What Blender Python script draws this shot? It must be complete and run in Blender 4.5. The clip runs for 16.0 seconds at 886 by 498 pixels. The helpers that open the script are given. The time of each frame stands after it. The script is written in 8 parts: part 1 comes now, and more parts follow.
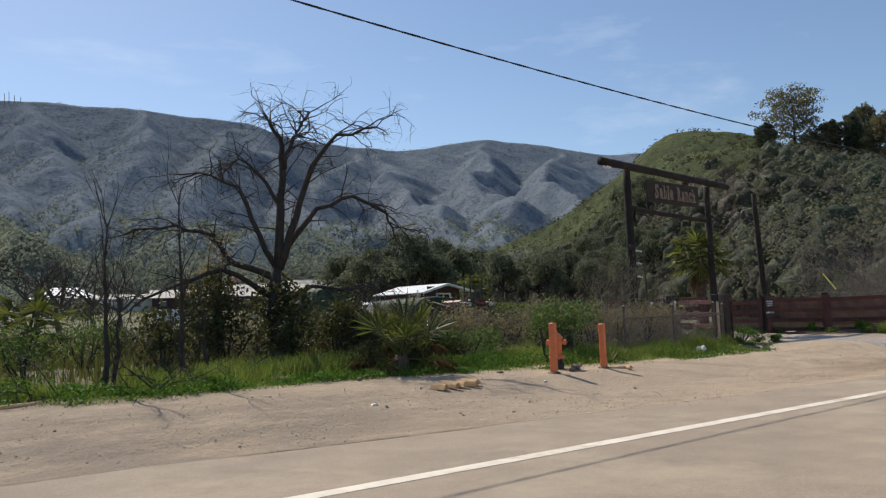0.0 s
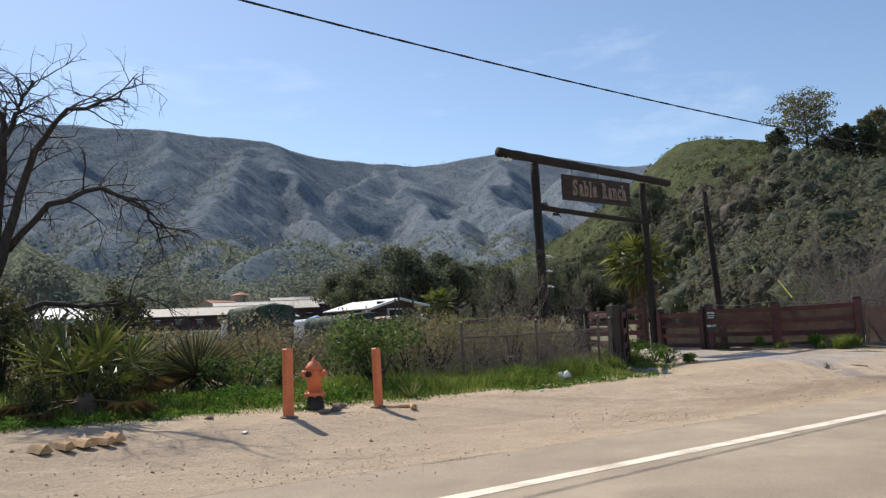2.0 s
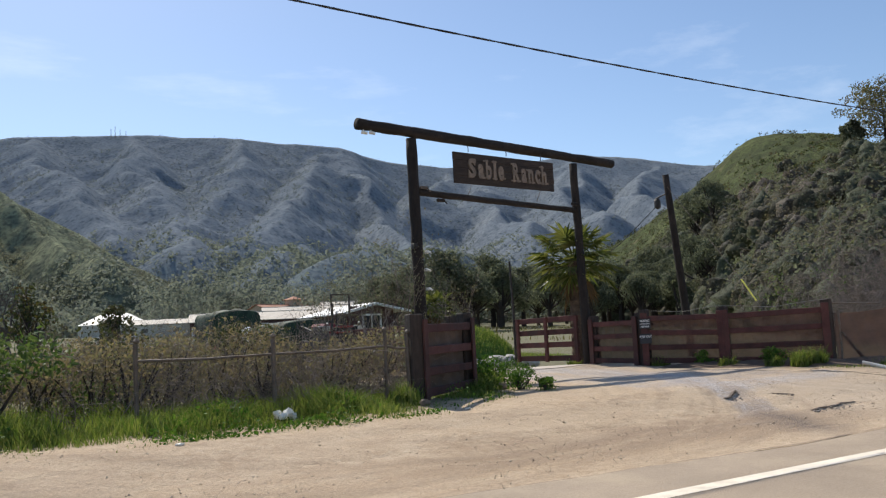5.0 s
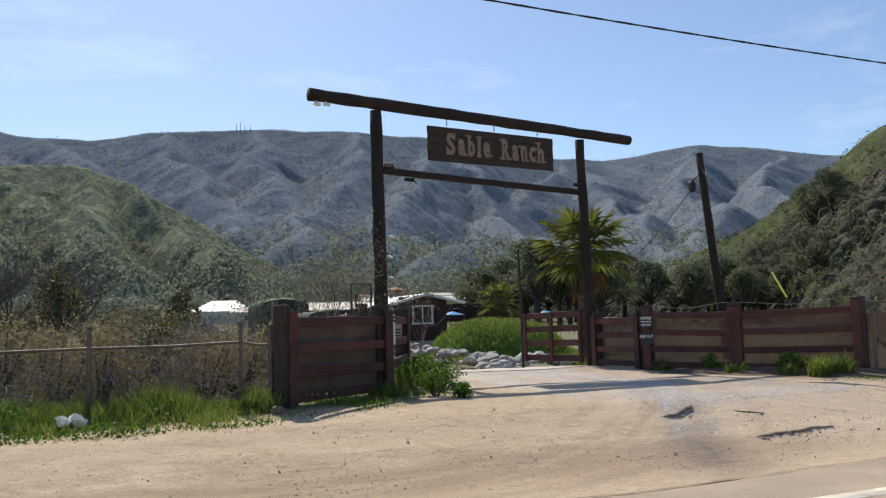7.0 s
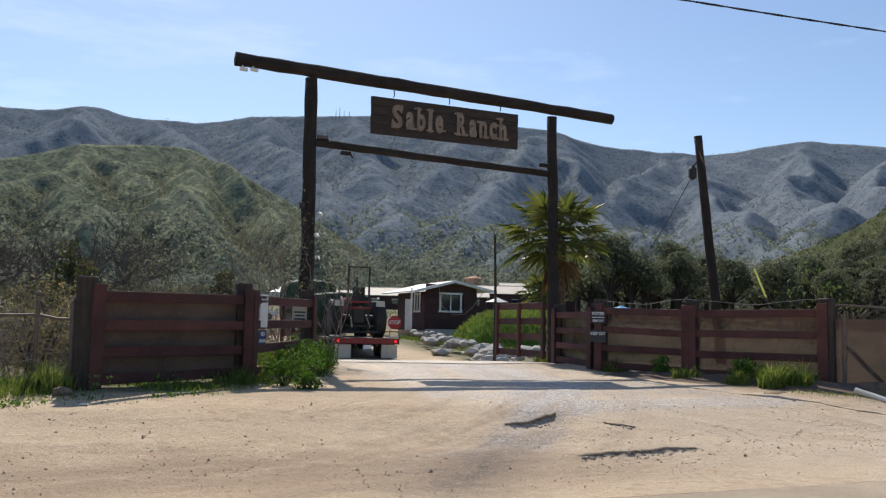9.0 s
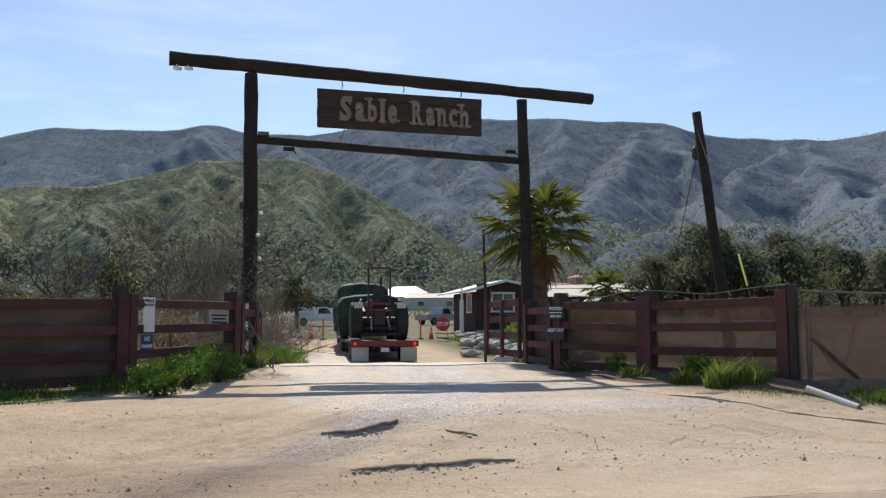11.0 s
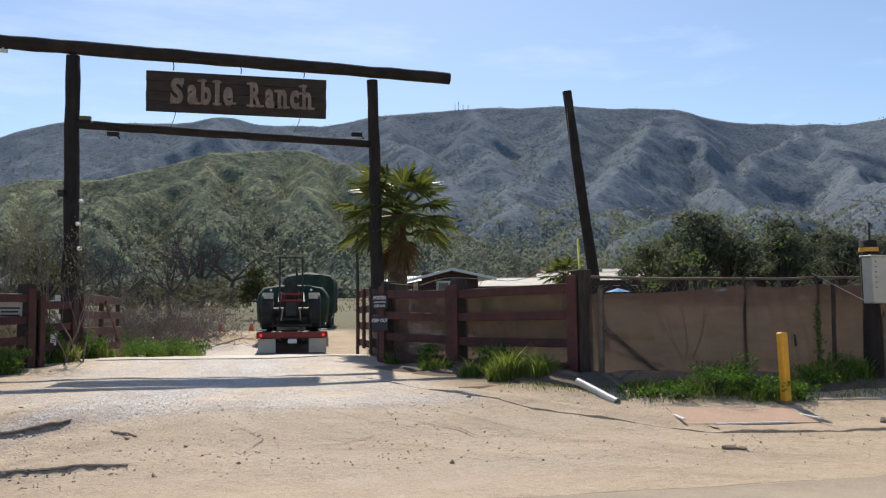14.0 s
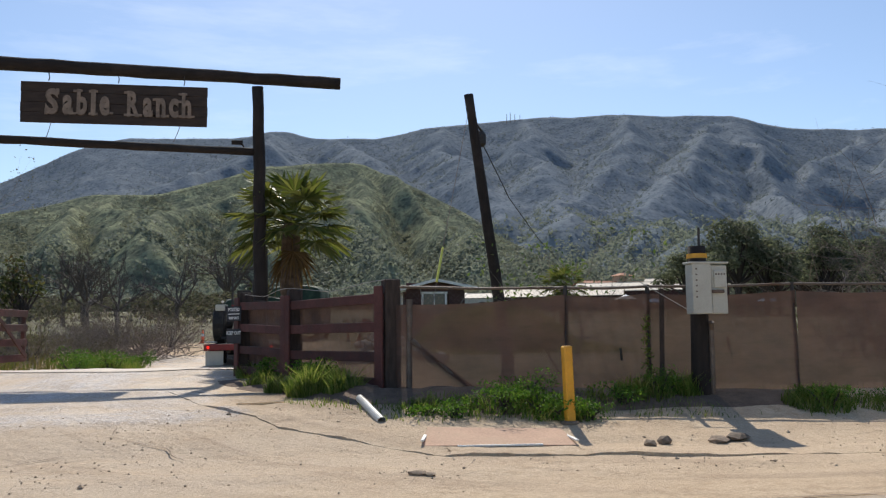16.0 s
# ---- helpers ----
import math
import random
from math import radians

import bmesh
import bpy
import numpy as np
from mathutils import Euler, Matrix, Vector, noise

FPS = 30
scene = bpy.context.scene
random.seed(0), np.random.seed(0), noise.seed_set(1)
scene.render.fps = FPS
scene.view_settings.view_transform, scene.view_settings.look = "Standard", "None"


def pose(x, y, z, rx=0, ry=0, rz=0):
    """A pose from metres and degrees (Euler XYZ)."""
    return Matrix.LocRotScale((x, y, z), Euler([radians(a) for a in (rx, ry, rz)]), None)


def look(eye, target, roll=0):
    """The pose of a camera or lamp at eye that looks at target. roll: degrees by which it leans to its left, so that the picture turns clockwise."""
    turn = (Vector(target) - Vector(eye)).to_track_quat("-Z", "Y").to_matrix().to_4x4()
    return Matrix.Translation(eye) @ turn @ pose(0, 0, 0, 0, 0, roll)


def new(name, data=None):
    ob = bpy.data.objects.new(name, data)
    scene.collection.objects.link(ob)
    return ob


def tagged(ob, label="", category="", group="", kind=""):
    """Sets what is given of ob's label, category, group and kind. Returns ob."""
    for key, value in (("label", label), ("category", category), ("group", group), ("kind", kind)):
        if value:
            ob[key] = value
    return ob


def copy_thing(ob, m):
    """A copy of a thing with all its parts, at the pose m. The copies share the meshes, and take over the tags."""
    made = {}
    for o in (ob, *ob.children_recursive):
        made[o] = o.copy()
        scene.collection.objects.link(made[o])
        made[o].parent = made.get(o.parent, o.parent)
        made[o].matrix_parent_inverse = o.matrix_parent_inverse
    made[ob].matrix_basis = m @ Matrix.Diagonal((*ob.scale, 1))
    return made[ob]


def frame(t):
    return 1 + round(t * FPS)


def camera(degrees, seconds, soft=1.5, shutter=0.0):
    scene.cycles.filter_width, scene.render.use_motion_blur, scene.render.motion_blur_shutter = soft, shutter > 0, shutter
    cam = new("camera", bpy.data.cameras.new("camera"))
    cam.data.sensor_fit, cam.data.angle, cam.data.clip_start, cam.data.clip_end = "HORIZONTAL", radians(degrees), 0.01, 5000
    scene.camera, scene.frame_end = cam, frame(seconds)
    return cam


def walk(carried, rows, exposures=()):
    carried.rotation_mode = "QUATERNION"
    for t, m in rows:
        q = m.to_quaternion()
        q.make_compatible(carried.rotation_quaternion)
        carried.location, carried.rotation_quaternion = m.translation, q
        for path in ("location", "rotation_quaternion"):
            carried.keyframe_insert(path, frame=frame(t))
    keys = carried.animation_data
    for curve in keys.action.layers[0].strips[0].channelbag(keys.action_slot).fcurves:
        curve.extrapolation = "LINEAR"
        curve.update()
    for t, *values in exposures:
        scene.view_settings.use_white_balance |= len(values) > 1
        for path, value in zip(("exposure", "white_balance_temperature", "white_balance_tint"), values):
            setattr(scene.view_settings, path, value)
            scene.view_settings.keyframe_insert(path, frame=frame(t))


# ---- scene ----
cam = camera(55.2, 16.0, 1.25)
METRES, EYE, TILT, LEAN, TURN = 37.5, 1.5, 0.0, 0.0, -43.3
ROWS = [
    (0.0, 0.0, 0.0, 0.0, 0.17, 4.7, 2.01),
    (0.5, 0.037, 0.0351, -0.0011, 0.96, 6.96, 2.37),
    (1.0, 0.0719, 0.0687, -0.0017, 1.55, 6.22, 2.29),
    (1.5, 0.1036, 0.0989, -0.002, 1.57, 5.54, 2.77),
    (2.0, 0.1351, 0.1302, -0.0019, 1.68, 5.77, 2.8),
    (2.5, 0.165, 0.1609, -0.0017, 1.21, 6.2, 2.79),
    (3.0, 0.1938, 0.192, -0.0014, 1.98, 7.7, 3.06),
    (3.5, 0.2227, 0.2163, -0.0017, 3.75, 7.52, 3.57),
    (4.0, 0.2502, 0.2421, -0.0019, 4.59, 6.6, 3.08),
    (4.5, 0.276, 0.2666, -0.002, 5.48, 6.35, 2.9),
    (7.0, 0.3949, 0.3791, -0.0037, 14.52, 6.01, 1.56),
    (7.5, 0.4168, 0.3993, -0.0036, 16.26, 5.92, 0.49),
    (8.0, 0.4389, 0.416, -0.0046, 17.88, 6.32, -1.3),
    (8.5, 0.4606, 0.4363, -0.0048, 19.12, 5.8, -2.55),
    (9.0, 0.4828, 0.4548, -0.0048, 20.61, 5.32, -1.19),
    (11.5, 0.5824, 0.5432, -0.0057, 30.24, 5.63, -0.12),
    (12.0, 0.5986, 0.5571, -0.006, 31.65, 5.93, -0.09),
    (12.5, 0.6133, 0.5709, -0.0058, 31.96, 6.08, 0.06),
    (13.0, 0.6269, 0.5822, -0.006, 30.46, 5.21, -1.0),
    (13.5, 0.6377, 0.5934, -0.006, 28.99, 4.4, -1.01),
    (14.0, 0.6509, 0.6028, -0.0056, 29.47, 4.69, 0.65),
    (14.5, 0.6659, 0.6185, -0.0056, 30.97, 5.64, 1.53),
    (15.0, 0.6871, 0.6331, -0.0062, 32.26, 5.78, 0.64),
    (15.5, 0.7096, 0.6523, -0.0064, 33.48, 5.54, 0.15),
    (16.0, 0.7345, 0.6761, -0.0062, 33.17, 5.47, 0.74),
]
walk(cam, [(t, pose(0, 0, EYE, TILT, LEAN, TURN) @ pose(METRES * x, METRES * y, METRES * z, 90 + pitch, roll, yaw)) for t, x, y, z, yaw, pitch, roll in ROWS],
     exposures=[(0.0, 0.1), (0.6, 0.05), (1.2, 0.3), (2.0, 0.36), (16.0, 0.34)])

# ---------------------------------------------------------------- light
SUN_AZ, SUN_EL = 7.0, 47.0          # degrees from +y towards +x, and above the horizon
world = bpy.data.worlds.new("sky")
scene.world = world
world.use_nodes = True
wn, wl = world.node_tree.nodes, world.node_tree.links
wn.clear()
sky = wn.new("ShaderNodeTexSky")
sky.sky_type, sky.sun_disc = "NISHITA", False
sky.sun_elevation, sky.sun_rotation = radians(SUN_EL), radians(SUN_AZ)
sky.altitude, sky.air_density, sky.dust_density, sky.ozone_density = 450, 1.0, 0.6, 2.6
coord, cloudmap, cloud, ramp, mixer = (wn.new("ShaderNode" + k) for k in ("TexCoord", "Mapping", "TexNoise", "ValToRGB", "Mix"))
cloudmap.inputs["Scale"].default_value = (1.6, 3.0, 9.0)
cloudmap.inputs["Rotation"].default_value = (0.3, 0.25, 0.5)
cloud.inputs["Scale"].default_value, cloud.inputs["Detail"].default_value, cloud.inputs["Roughness"].default_value = 1.7, 9, 0.62
ramp.color_ramp.elements[0].position, ramp.color_ramp.elements[1].position = 0.56, 0.86
ramp.color_ramp.elements[1].color = (0.3, 0.3, 0.3, 1)
mixer.data_type = "RGBA"
mixer.inputs["B"].default_value = (9.0, 9.4, 10.0, 1)
back, out = wn.new("ShaderNodeBackground"), wn.new("ShaderNodeOutputWorld")
back.inputs["Strength"].default_value = 0.106
wl.new(coord.outputs["Generated"], cloudmap.inputs["Vector"])
wl.new(cloudmap.outputs["Vector"], cloud.inputs["Vector"])
wl.new(cloud.outputs["Fac"], ramp.inputs["Fac"])
wl.new(ramp.outputs["Color"], mixer.inputs["Factor"])
wl.new(sky.outputs["Color"], mixer.inputs["A"])
wl.new(mixer.outputs["Result"], back.inputs["Color"])
wl.new(back.outputs["Background"], out.inputs["Surface"])

sun = new("sun", bpy.data.lights.new("sun", "SUN"))
sun.data.energy, sun.data.angle, sun.data.color = 3.6, radians(0.53), (1.0, 0.93, 0.82)
sa, se = radians(SUN_AZ), radians(SUN_EL)
sun.matrix_world = look((60 * math.sin(sa), 60 * math.cos(sa), 60 * math.tan(se)), (0, 0, 0))


# ---------------------------------------------------------------- materials
def material(name):
    m = bpy.data.materials.new(name)
    m.use_nodes = True
    nt = m.node_tree
    nt.nodes.clear()
    return m, nt.nodes, nt.links


def grain(n, l, scale, detail=6, rough=0.6, stretch=(1, 1, 1), dist=0.0):
    """A noise in object space (metres)."""
    tc, mp, tx = n.new("ShaderNodeTexCoord"), n.new("ShaderNodeMapping"), n.new("ShaderNodeTexNoise")
    mp.inputs["Scale"].default_value = stretch
    tx.inputs["Scale"].default_value, tx.inputs["Detail"].default_value, tx.inputs["Roughness"].default_value = scale, detail, rough
    tx.inputs["Distortion"].default_value = dist
    l.new(tc.outputs["Object"], mp.inputs["Vector"])
    l.new(mp.outputs["Vector"], tx.inputs["Vector"])
    return tx.outputs["Fac"]


def ramped(n, l, fac, stops):
    r = n.new("ShaderNodeValToRGB")
    while len(r.color_ramp.elements) < len(stops):
        r.color_ramp.elements.new(0.5)
    for e, (p, c) in zip(r.color_ramp.elements, stops):
        e.position, e.color = p, (*c, 1) if len(c) == 3 else c
    l.new(fac, r.inputs["Fac"])
    return r.outputs["Color"]


def blend(n, l, fac, a, b, how="MIX"):
    m = n.new("ShaderNodeMix")
    m.data_type, m.blend_type = "RGBA", how
    for socket, value in (("Factor", fac), ("A", a), ("B", b)):
        if isinstance(value, (float, int)):
            m.inputs[socket].default_value = value
        elif isinstance(value, tuple):
            m.inputs[socket].default_value = (*value, 1)
        else:
            l.new(value, m.inputs[socket])
    return m.outputs["Result"]


def calc(n, l, op, a, b=0.0, clamp=False):
    m = n.new("ShaderNodeMath")
    m.operation, m.use_clamp = op, clamp
    for i, v in enumerate((a, b)):
        if isinstance(v, (float, int)):
            m.inputs[i].default_value = v
        else:
            l.new(v, m.inputs[i])
    return m.outputs[0]


def scaled(c, k):
    return tuple(min(1.0, x * k) for x in c)


def plain(name, color, rough=0.7, metal=0.0, scale=6.0, vary=0.25, bump=0.15, stretch=(1, 1, 1), fine=60.0, dirt=None, random_by=None):
    """A surface with variation at two scales, a little relief and optional blotches of dirt."""
    m, n, l = material(name)
    p, o = n.new("ShaderNodeBsdfPrincipled"), n.new("ShaderNodeOutputMaterial")
    big, small = grain(n, l, scale, 5, 0.6, stretch), grain(n, l, fine, 4, 0.65, stretch)
    col = ramped(n, l, big, [(0.3, scaled(color, 1 - vary)), (0.7, scaled(color, 1 + vary))])
    col = blend(n, l, 0.5, col, ramped(n, l, small, [(0.3, (0.35, 0.35, 0.35)), (0.7, (0.65, 0.65, 0.65))]), "OVERLAY")
    if dirt:
        col = blend(n, l, ramped(n, l, grain(n, l, scale * 0.45, 8, 0.7), [(0.5, (0, 0, 0)), (0.68, (0.8, 0.8, 0.8))]), col, dirt)
    if random_by:
        src = n.new("ShaderNodeObjectInfo").outputs["Random"] if random_by == "object" else n.new("ShaderNodeNewGeometry").outputs["Random Per Island"]
        col = blend(n, l, 1.0, col, ramped(n, l, src, [(0, (0.62, 0.62, 0.62)), (1, (1, 1, 1))]), "MULTIPLY")
    b = n.new("ShaderNodeBump")
    b.inputs["Strength"].default_value, b.inputs["Distance"].default_value = bump, 0.02
    l.new(small, b.inputs["Height"])
    l.new(col, p.inputs["Base Color"])
    l.new(b.outputs["Normal"], p.inputs["Normal"])
    p.inputs["Roughness"].default_value, p.inputs["Metallic"].default_value = rough, metal
    l.new(p.outputs["BSDF"], o.inputs["Surface"])
    return m


def foliage(name, colors, through_light=0.45, rough=0.55, patch_size=1.25, low=0.7, high=1.0, tuft=0.0, warm=0.55):
    """Leaves: several greens picked leaf by leaf, letting part of the light through."""
    m, n, l = material(name)
    geo = n.new("ShaderNodeNewGeometry")
    k = len(colors)
    col = ramped(n, l, geo.outputs["Random Per Island"], [((i + 0.5) / k, c) for i, c in enumerate(colors)])
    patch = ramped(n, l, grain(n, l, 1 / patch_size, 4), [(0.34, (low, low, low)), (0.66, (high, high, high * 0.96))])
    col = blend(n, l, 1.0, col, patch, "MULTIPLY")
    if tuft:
        # shade in the gaps between clumps, multiplied into the colour at the bump's hollows
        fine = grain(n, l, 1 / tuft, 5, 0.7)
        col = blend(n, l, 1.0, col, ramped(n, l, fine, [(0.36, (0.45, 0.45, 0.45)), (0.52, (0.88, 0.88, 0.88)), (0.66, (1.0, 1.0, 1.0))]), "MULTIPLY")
    p, t, mx, o = n.new("ShaderNodeBsdfPrincipled"), n.new("ShaderNodeBsdfTranslucent"), n.new("ShaderNodeMixShader"), n.new("ShaderNodeOutputMaterial")
    p.inputs["Roughness"].default_value, p.inputs["Specular IOR Level"].default_value = rough, 0.12
    l.new(col, p.inputs["Base Color"])
    l.new(blend(n, l, 1.0, col, (1.0, 1.0, warm), "MULTIPLY"), t.inputs["Color"])
    if tuft:
        b = n.new("ShaderNodeBump")
        b.inputs["Strength"].default_value, b.inputs["Distance"].default_value = 1.0, tuft * 0.8
        l.new(fine, b.inputs["Height"])
        l.new(b.outputs["Normal"], p.inputs["Normal"])
    mx.inputs["Fac"].default_value = through_light
    l.new(p.outputs["BSDF"], mx.inputs[1])
    l.new(t.outputs["BSDF"], mx.inputs[2])
    l.new(mx.outputs["Shader"], o.inputs["Surface"])
    return m


def earth():
    """Dusty dirt with pebbles, damp tyre bands, an asphalt drive worn through it, and greener soil off the verge."""
    m, n, l = material("dirt_ground")
    p, o = n.new("ShaderNodeBsdfPrincipled"), n.new("ShaderNodeOutputMaterial")
    big, mid, small = grain(n, l, 0.22, 6, 0.6), grain(n, l, 1.6, 7, 0.65), grain(n, l, 26, 5, 0.75)
    streak = grain(n, l, 1.1, 6, 0.65, (0.12, 1.5, 1), 0.4)
    col = ramped(n, l, mid, [(0.3, (0.47, 0.345, 0.23)), (0.55, (0.555, 0.425, 0.29)), (0.75, (0.64, 0.51, 0.365))])
    col = blend(n, l, ramped(n, l, streak, [(0.5, (0, 0, 0)), (0.7, (0.26, 0.26, 0.26))]), col, (0.38, 0.27, 0.175))
    col = blend(n, l, ramped(n, l, big, [(0.45, (0, 0, 0)), (0.65, (0.6, 0.6, 0.6))]), col, (0.545, 0.41, 0.272))
    clod = grain(n, l, 5.5, 6, 0.7)
    churn = calc(n, l, "MULTIPLY", ramped(n, l, clod, [(0.48, (0, 0, 0)), (0.58, (1, 1, 1))]), ramped(n, l, grain(n, l, 0.5, 5, 0.65), [(0.42, (0.02, 0.02, 0.02)), (0.6, (0.6, 0.6, 0.6))]))
    col = blend(n, l, churn, col, (0.39, 0.275, 0.17))
    grit = grain(n, l, 75, 3, 0.7)
    col = blend(n, l, 0.45, col, ramped(n, l, grit, [(0.32, (0.28, 0.28, 0.28)), (0.68, (0.72, 0.72, 0.72))]), "OVERLAY")
    # greener, browner soil away from the verge
    tc, sep = n.new("ShaderNodeTexCoord"), n.new("ShaderNodeSeparateXYZ")
    l.new(tc.outputs["Object"], sep.inputs[0])
    x, y = sep.outputs[0], sep.outputs[1]
    wob = calc(n, l, "MULTIPLY", calc(n, l, "SUBTRACT", mid, 0.5), 3.0)
    left = calc(n, l, "MULTIPLY", calc(n, l, "SUBTRACT", calc(n, l, "ADD", y, wob), 12.6), 1.2, True)
    west = calc(n, l, "MULTIPLY", calc(n, l, "SUBTRACT", 27.5, calc(n, l, "ADD", x, wob)), 1.0, True)
    east = calc(n, l, "MULTIPLY", calc(n, l, "SUBTRACT", calc(n, l, "ADD", x, wob), 39.0), 0.6, True)
    far = calc(n, l, "MULTIPLY", calc(n, l, "SUBTRACT", calc(n, l, "ADD", y, wob), 47), 0.25, True)
    off = calc(n, l, "MAXIMUM", calc(n, l, "MULTIPLY", left, calc(n, l, "MAXIMUM", west, east)), far)
    soil = ramped(n, l, mid, [(0.3, (0.10, 0.095, 0.05)), (0.5, (0.17, 0.15, 0.085)), (0.7, (0.15, 0.18, 0.07))])
    col = blend(n, l, off, col, soil)
    # grey gravelled asphalt of the drive
    mid_x = calc(n, l, "ABSOLUTE", calc(n, l, "SUBTRACT", x, 33.2))
    drive = calc(n, l, "SUBTRACT", 3.6, calc(n, l, "ADD", mid_x, wob), True)
    drive = calc(n, l, "MULTIPLY", drive, calc(n, l, "MULTIPLY", calc(n, l, "SUBTRACT", calc(n, l, "ADD", y, wob), 10.5), 0.6, True))
    drive = calc(n, l, "MULTIPLY", drive, calc(n, l, "SUBTRACT", 40, calc(n, l, "ADD", y, wob), True))
    chips = ramped(n, l, small, [(0.35, (0.17, 0.152, 0.146)), (0.5, (0.35, 0.318, 0.3)), (0.66, (0.64, 0.59, 0.56))])
    col = blend(n, l, calc(n, l, "MULTIPLY", drive, ramped(n, l, grain(n, l, 0.9, 6, 0.7), [(0.4, (0, 0, 0)), (0.6, (0.65, 0.65, 0.65))])), col, chips)
    # pale loose gravel washed out of the drive and down to the road
    for ax, ay, bx, by, wide in ((28.0, 8.4, 30.1, 9.8, 0.3), (30.1, 9.8, 31.5, 11.55, 0.35), (31.5, 11.55, 33.2, 14.5, 0.55), (33.2, 14.5, 33.6, 19.0, 0.8), (31.6, 11.6, 36.4, 11.9, 0.4)):
        dx, dy = bx - ax, by - ay
        px, py = calc(n, l, "SUBTRACT", x, ax), calc(n, l, "SUBTRACT", y, ay)
        k = calc(n, l, "DIVIDE", calc(n, l, "ADD", calc(n, l, "MULTIPLY", px, dx), calc(n, l, "MULTIPLY", py, dy)), dx * dx + dy * dy, True)
        ex, ey = calc(n, l, "SUBTRACT", px, calc(n, l, "MULTIPLY", k, dx)), calc(n, l, "SUBTRACT", py, calc(n, l, "MULTIPLY", k, dy))
        off_line = calc(n, l, "SQRT", calc(n, l, "ADD", calc(n, l, "MULTIPLY", ex, ex), calc(n, l, "MULTIPLY", ey, ey)))
        off_line = calc(n, l, "ADD", off_line, calc(n, l, "MULTIPLY", wob, 0.28))
        near = calc(n, l, "MULTIPLY", calc(n, l, "SUBTRACT", wide * 1.5, off_line), 1.6 / wide, True)
        spread = calc(n, l, "MULTIPLY", near, ramped(n, l, clod, [(0.38, (0.2, 0.2, 0.2)), (0.54, (0.82, 0.82, 0.82))]))
        col = blend(n, l, spread, col, ramped(n, l, small, [(0.34, (0.19, 0.172, 0.168)), (0.5, (0.41, 0.375, 0.362)), (0.64, (0.7, 0.65, 0.62))]))
    # brown loose soil thrown up where wheels turn off the road, and old dusty asphalt worn smooth before the gate
    for cx, cy, rx_, ry_, tone, most in ((3.0, 9.8, 9.5, 4.2, (0.3, 0.235, 0.17), 1.0), (15.0, 10.0, 6.0, 2.2, (0.45, 0.34, 0.24), 0.7), (27.6, 8.4, 4.2, 1.1, (0.36, 0.265, 0.18), 0.8), (24.5, 8.6, 5.5, 1.2, (0.36, 0.25, 0.155), 0.75), (30.0, 8.3, 2.6, 0.8, (0.33, 0.24, 0.16), 0.6), (35.2, 9.2, 5.2, 3.0, (0.53, 0.43, 0.325), 0.7), (44.5, 9.0, 5.0, 1.6, (0.6, 0.46, 0.32), 0.5), (40.3, 12.2, 2.3, 1.0, (0.17, 0.12, 0.083), 1.0), (37.6, 13.7, 1.0, 1.5, (0.2, 0.145, 0.1), 0.9), (25.5, 9.0, 4.0, 0.7, (0.3, 0.215, 0.145), 0.7)):
        ex, ey = calc(n, l, "DIVIDE", calc(n, l, "SUBTRACT", x, cx), rx_), calc(n, l, "DIVIDE", calc(n, l, "SUBTRACT", calc(n, l, "ADD", y, calc(n, l, "MULTIPLY", wob, 0.5)), cy), ry_)
        ring = calc(n, l, "SUBTRACT", 1.35, calc(n, l, "SQRT", calc(n, l, "ADD", calc(n, l, "MULTIPLY", ex, ex), calc(n, l, "MULTIPLY", ey, ey))), True)
        worn = ramped(n, l, grain(n, l, 1.3, 6, 0.7, (0.5, 1.2, 1), 0.6), [(0.34, (0.35, 0.35, 0.35)), (0.56, (1, 1, 1))])
        col = blend(n, l, calc(n, l, "MULTIPLY", calc(n, l, "MULTIPLY", ring, most, True), worn), col, tone)
    # curved tyre tracks where cars swing between drive and road
    for cx, cy, near in ((24.0, 17.5, 9.0), (43.5, 17.0, 9.5), (20.0, 22.0, 15.5)):
        ax, ay = calc(n, l, "SUBTRACT", x, cx), calc(n, l, "SUBTRACT", y, cy)
        rad = calc(n, l, "SQRT", calc(n, l, "ADD", calc(n, l, "MULTIPLY", ax, ax), calc(n, l, "MULTIPLY", ay, ay)))
        cmb, tn = n.new("ShaderNodeCombineXYZ"), n.new("ShaderNodeTexNoise")
        l.new(calc(n, l, "MULTIPLY", rad, 1.7), cmb.inputs[0])
        l.new(calc(n, l, "MULTIPLY", calc(n, l, "ARCTAN2", ay, ax), 1.6), cmb.inputs[1])
        tn.inputs["Scale"].default_value, tn.inputs["Detail"].default_value, tn.inputs["Roughness"].default_value = 1.0, 5, 0.65
        l.new(cmb.outputs[0], tn.inputs["Vector"])
        band = calc(n, l, "SUBTRACT", 1.0, calc(n, l, "MULTIPLY", calc(n, l, "ABSOLUTE", calc(n, l, "SUBTRACT", rad, near)), 0.3), True)
        band = calc(n, l, "MULTIPLY", band, calc(n, l, "SUBTRACT", 1.0, off, True))
        col = blend(n, l, calc(n, l, "MULTIPLY", band, ramped(n, l, tn.outputs["Fac"], [(0.5, (0, 0, 0)), (0.62, (0.6, 0.6, 0.6))])), col, (0.34, 0.25, 0.17))
        col = blend(n, l, calc(n, l, "MULTIPLY", band, ramped(n, l, tn.outputs["Fac"], [(0.3, (0.4, 0.4, 0.4)), (0.44, (0, 0, 0))])), col, (0.6, 0.48, 0.33))
    # dark gritty wash-out running out of the drive
    along = calc(n, l, "SUBTRACT", y, calc(n, l, "MULTIPLY", calc(n, l, "SUBTRACT", x, 22.4), 1.3))
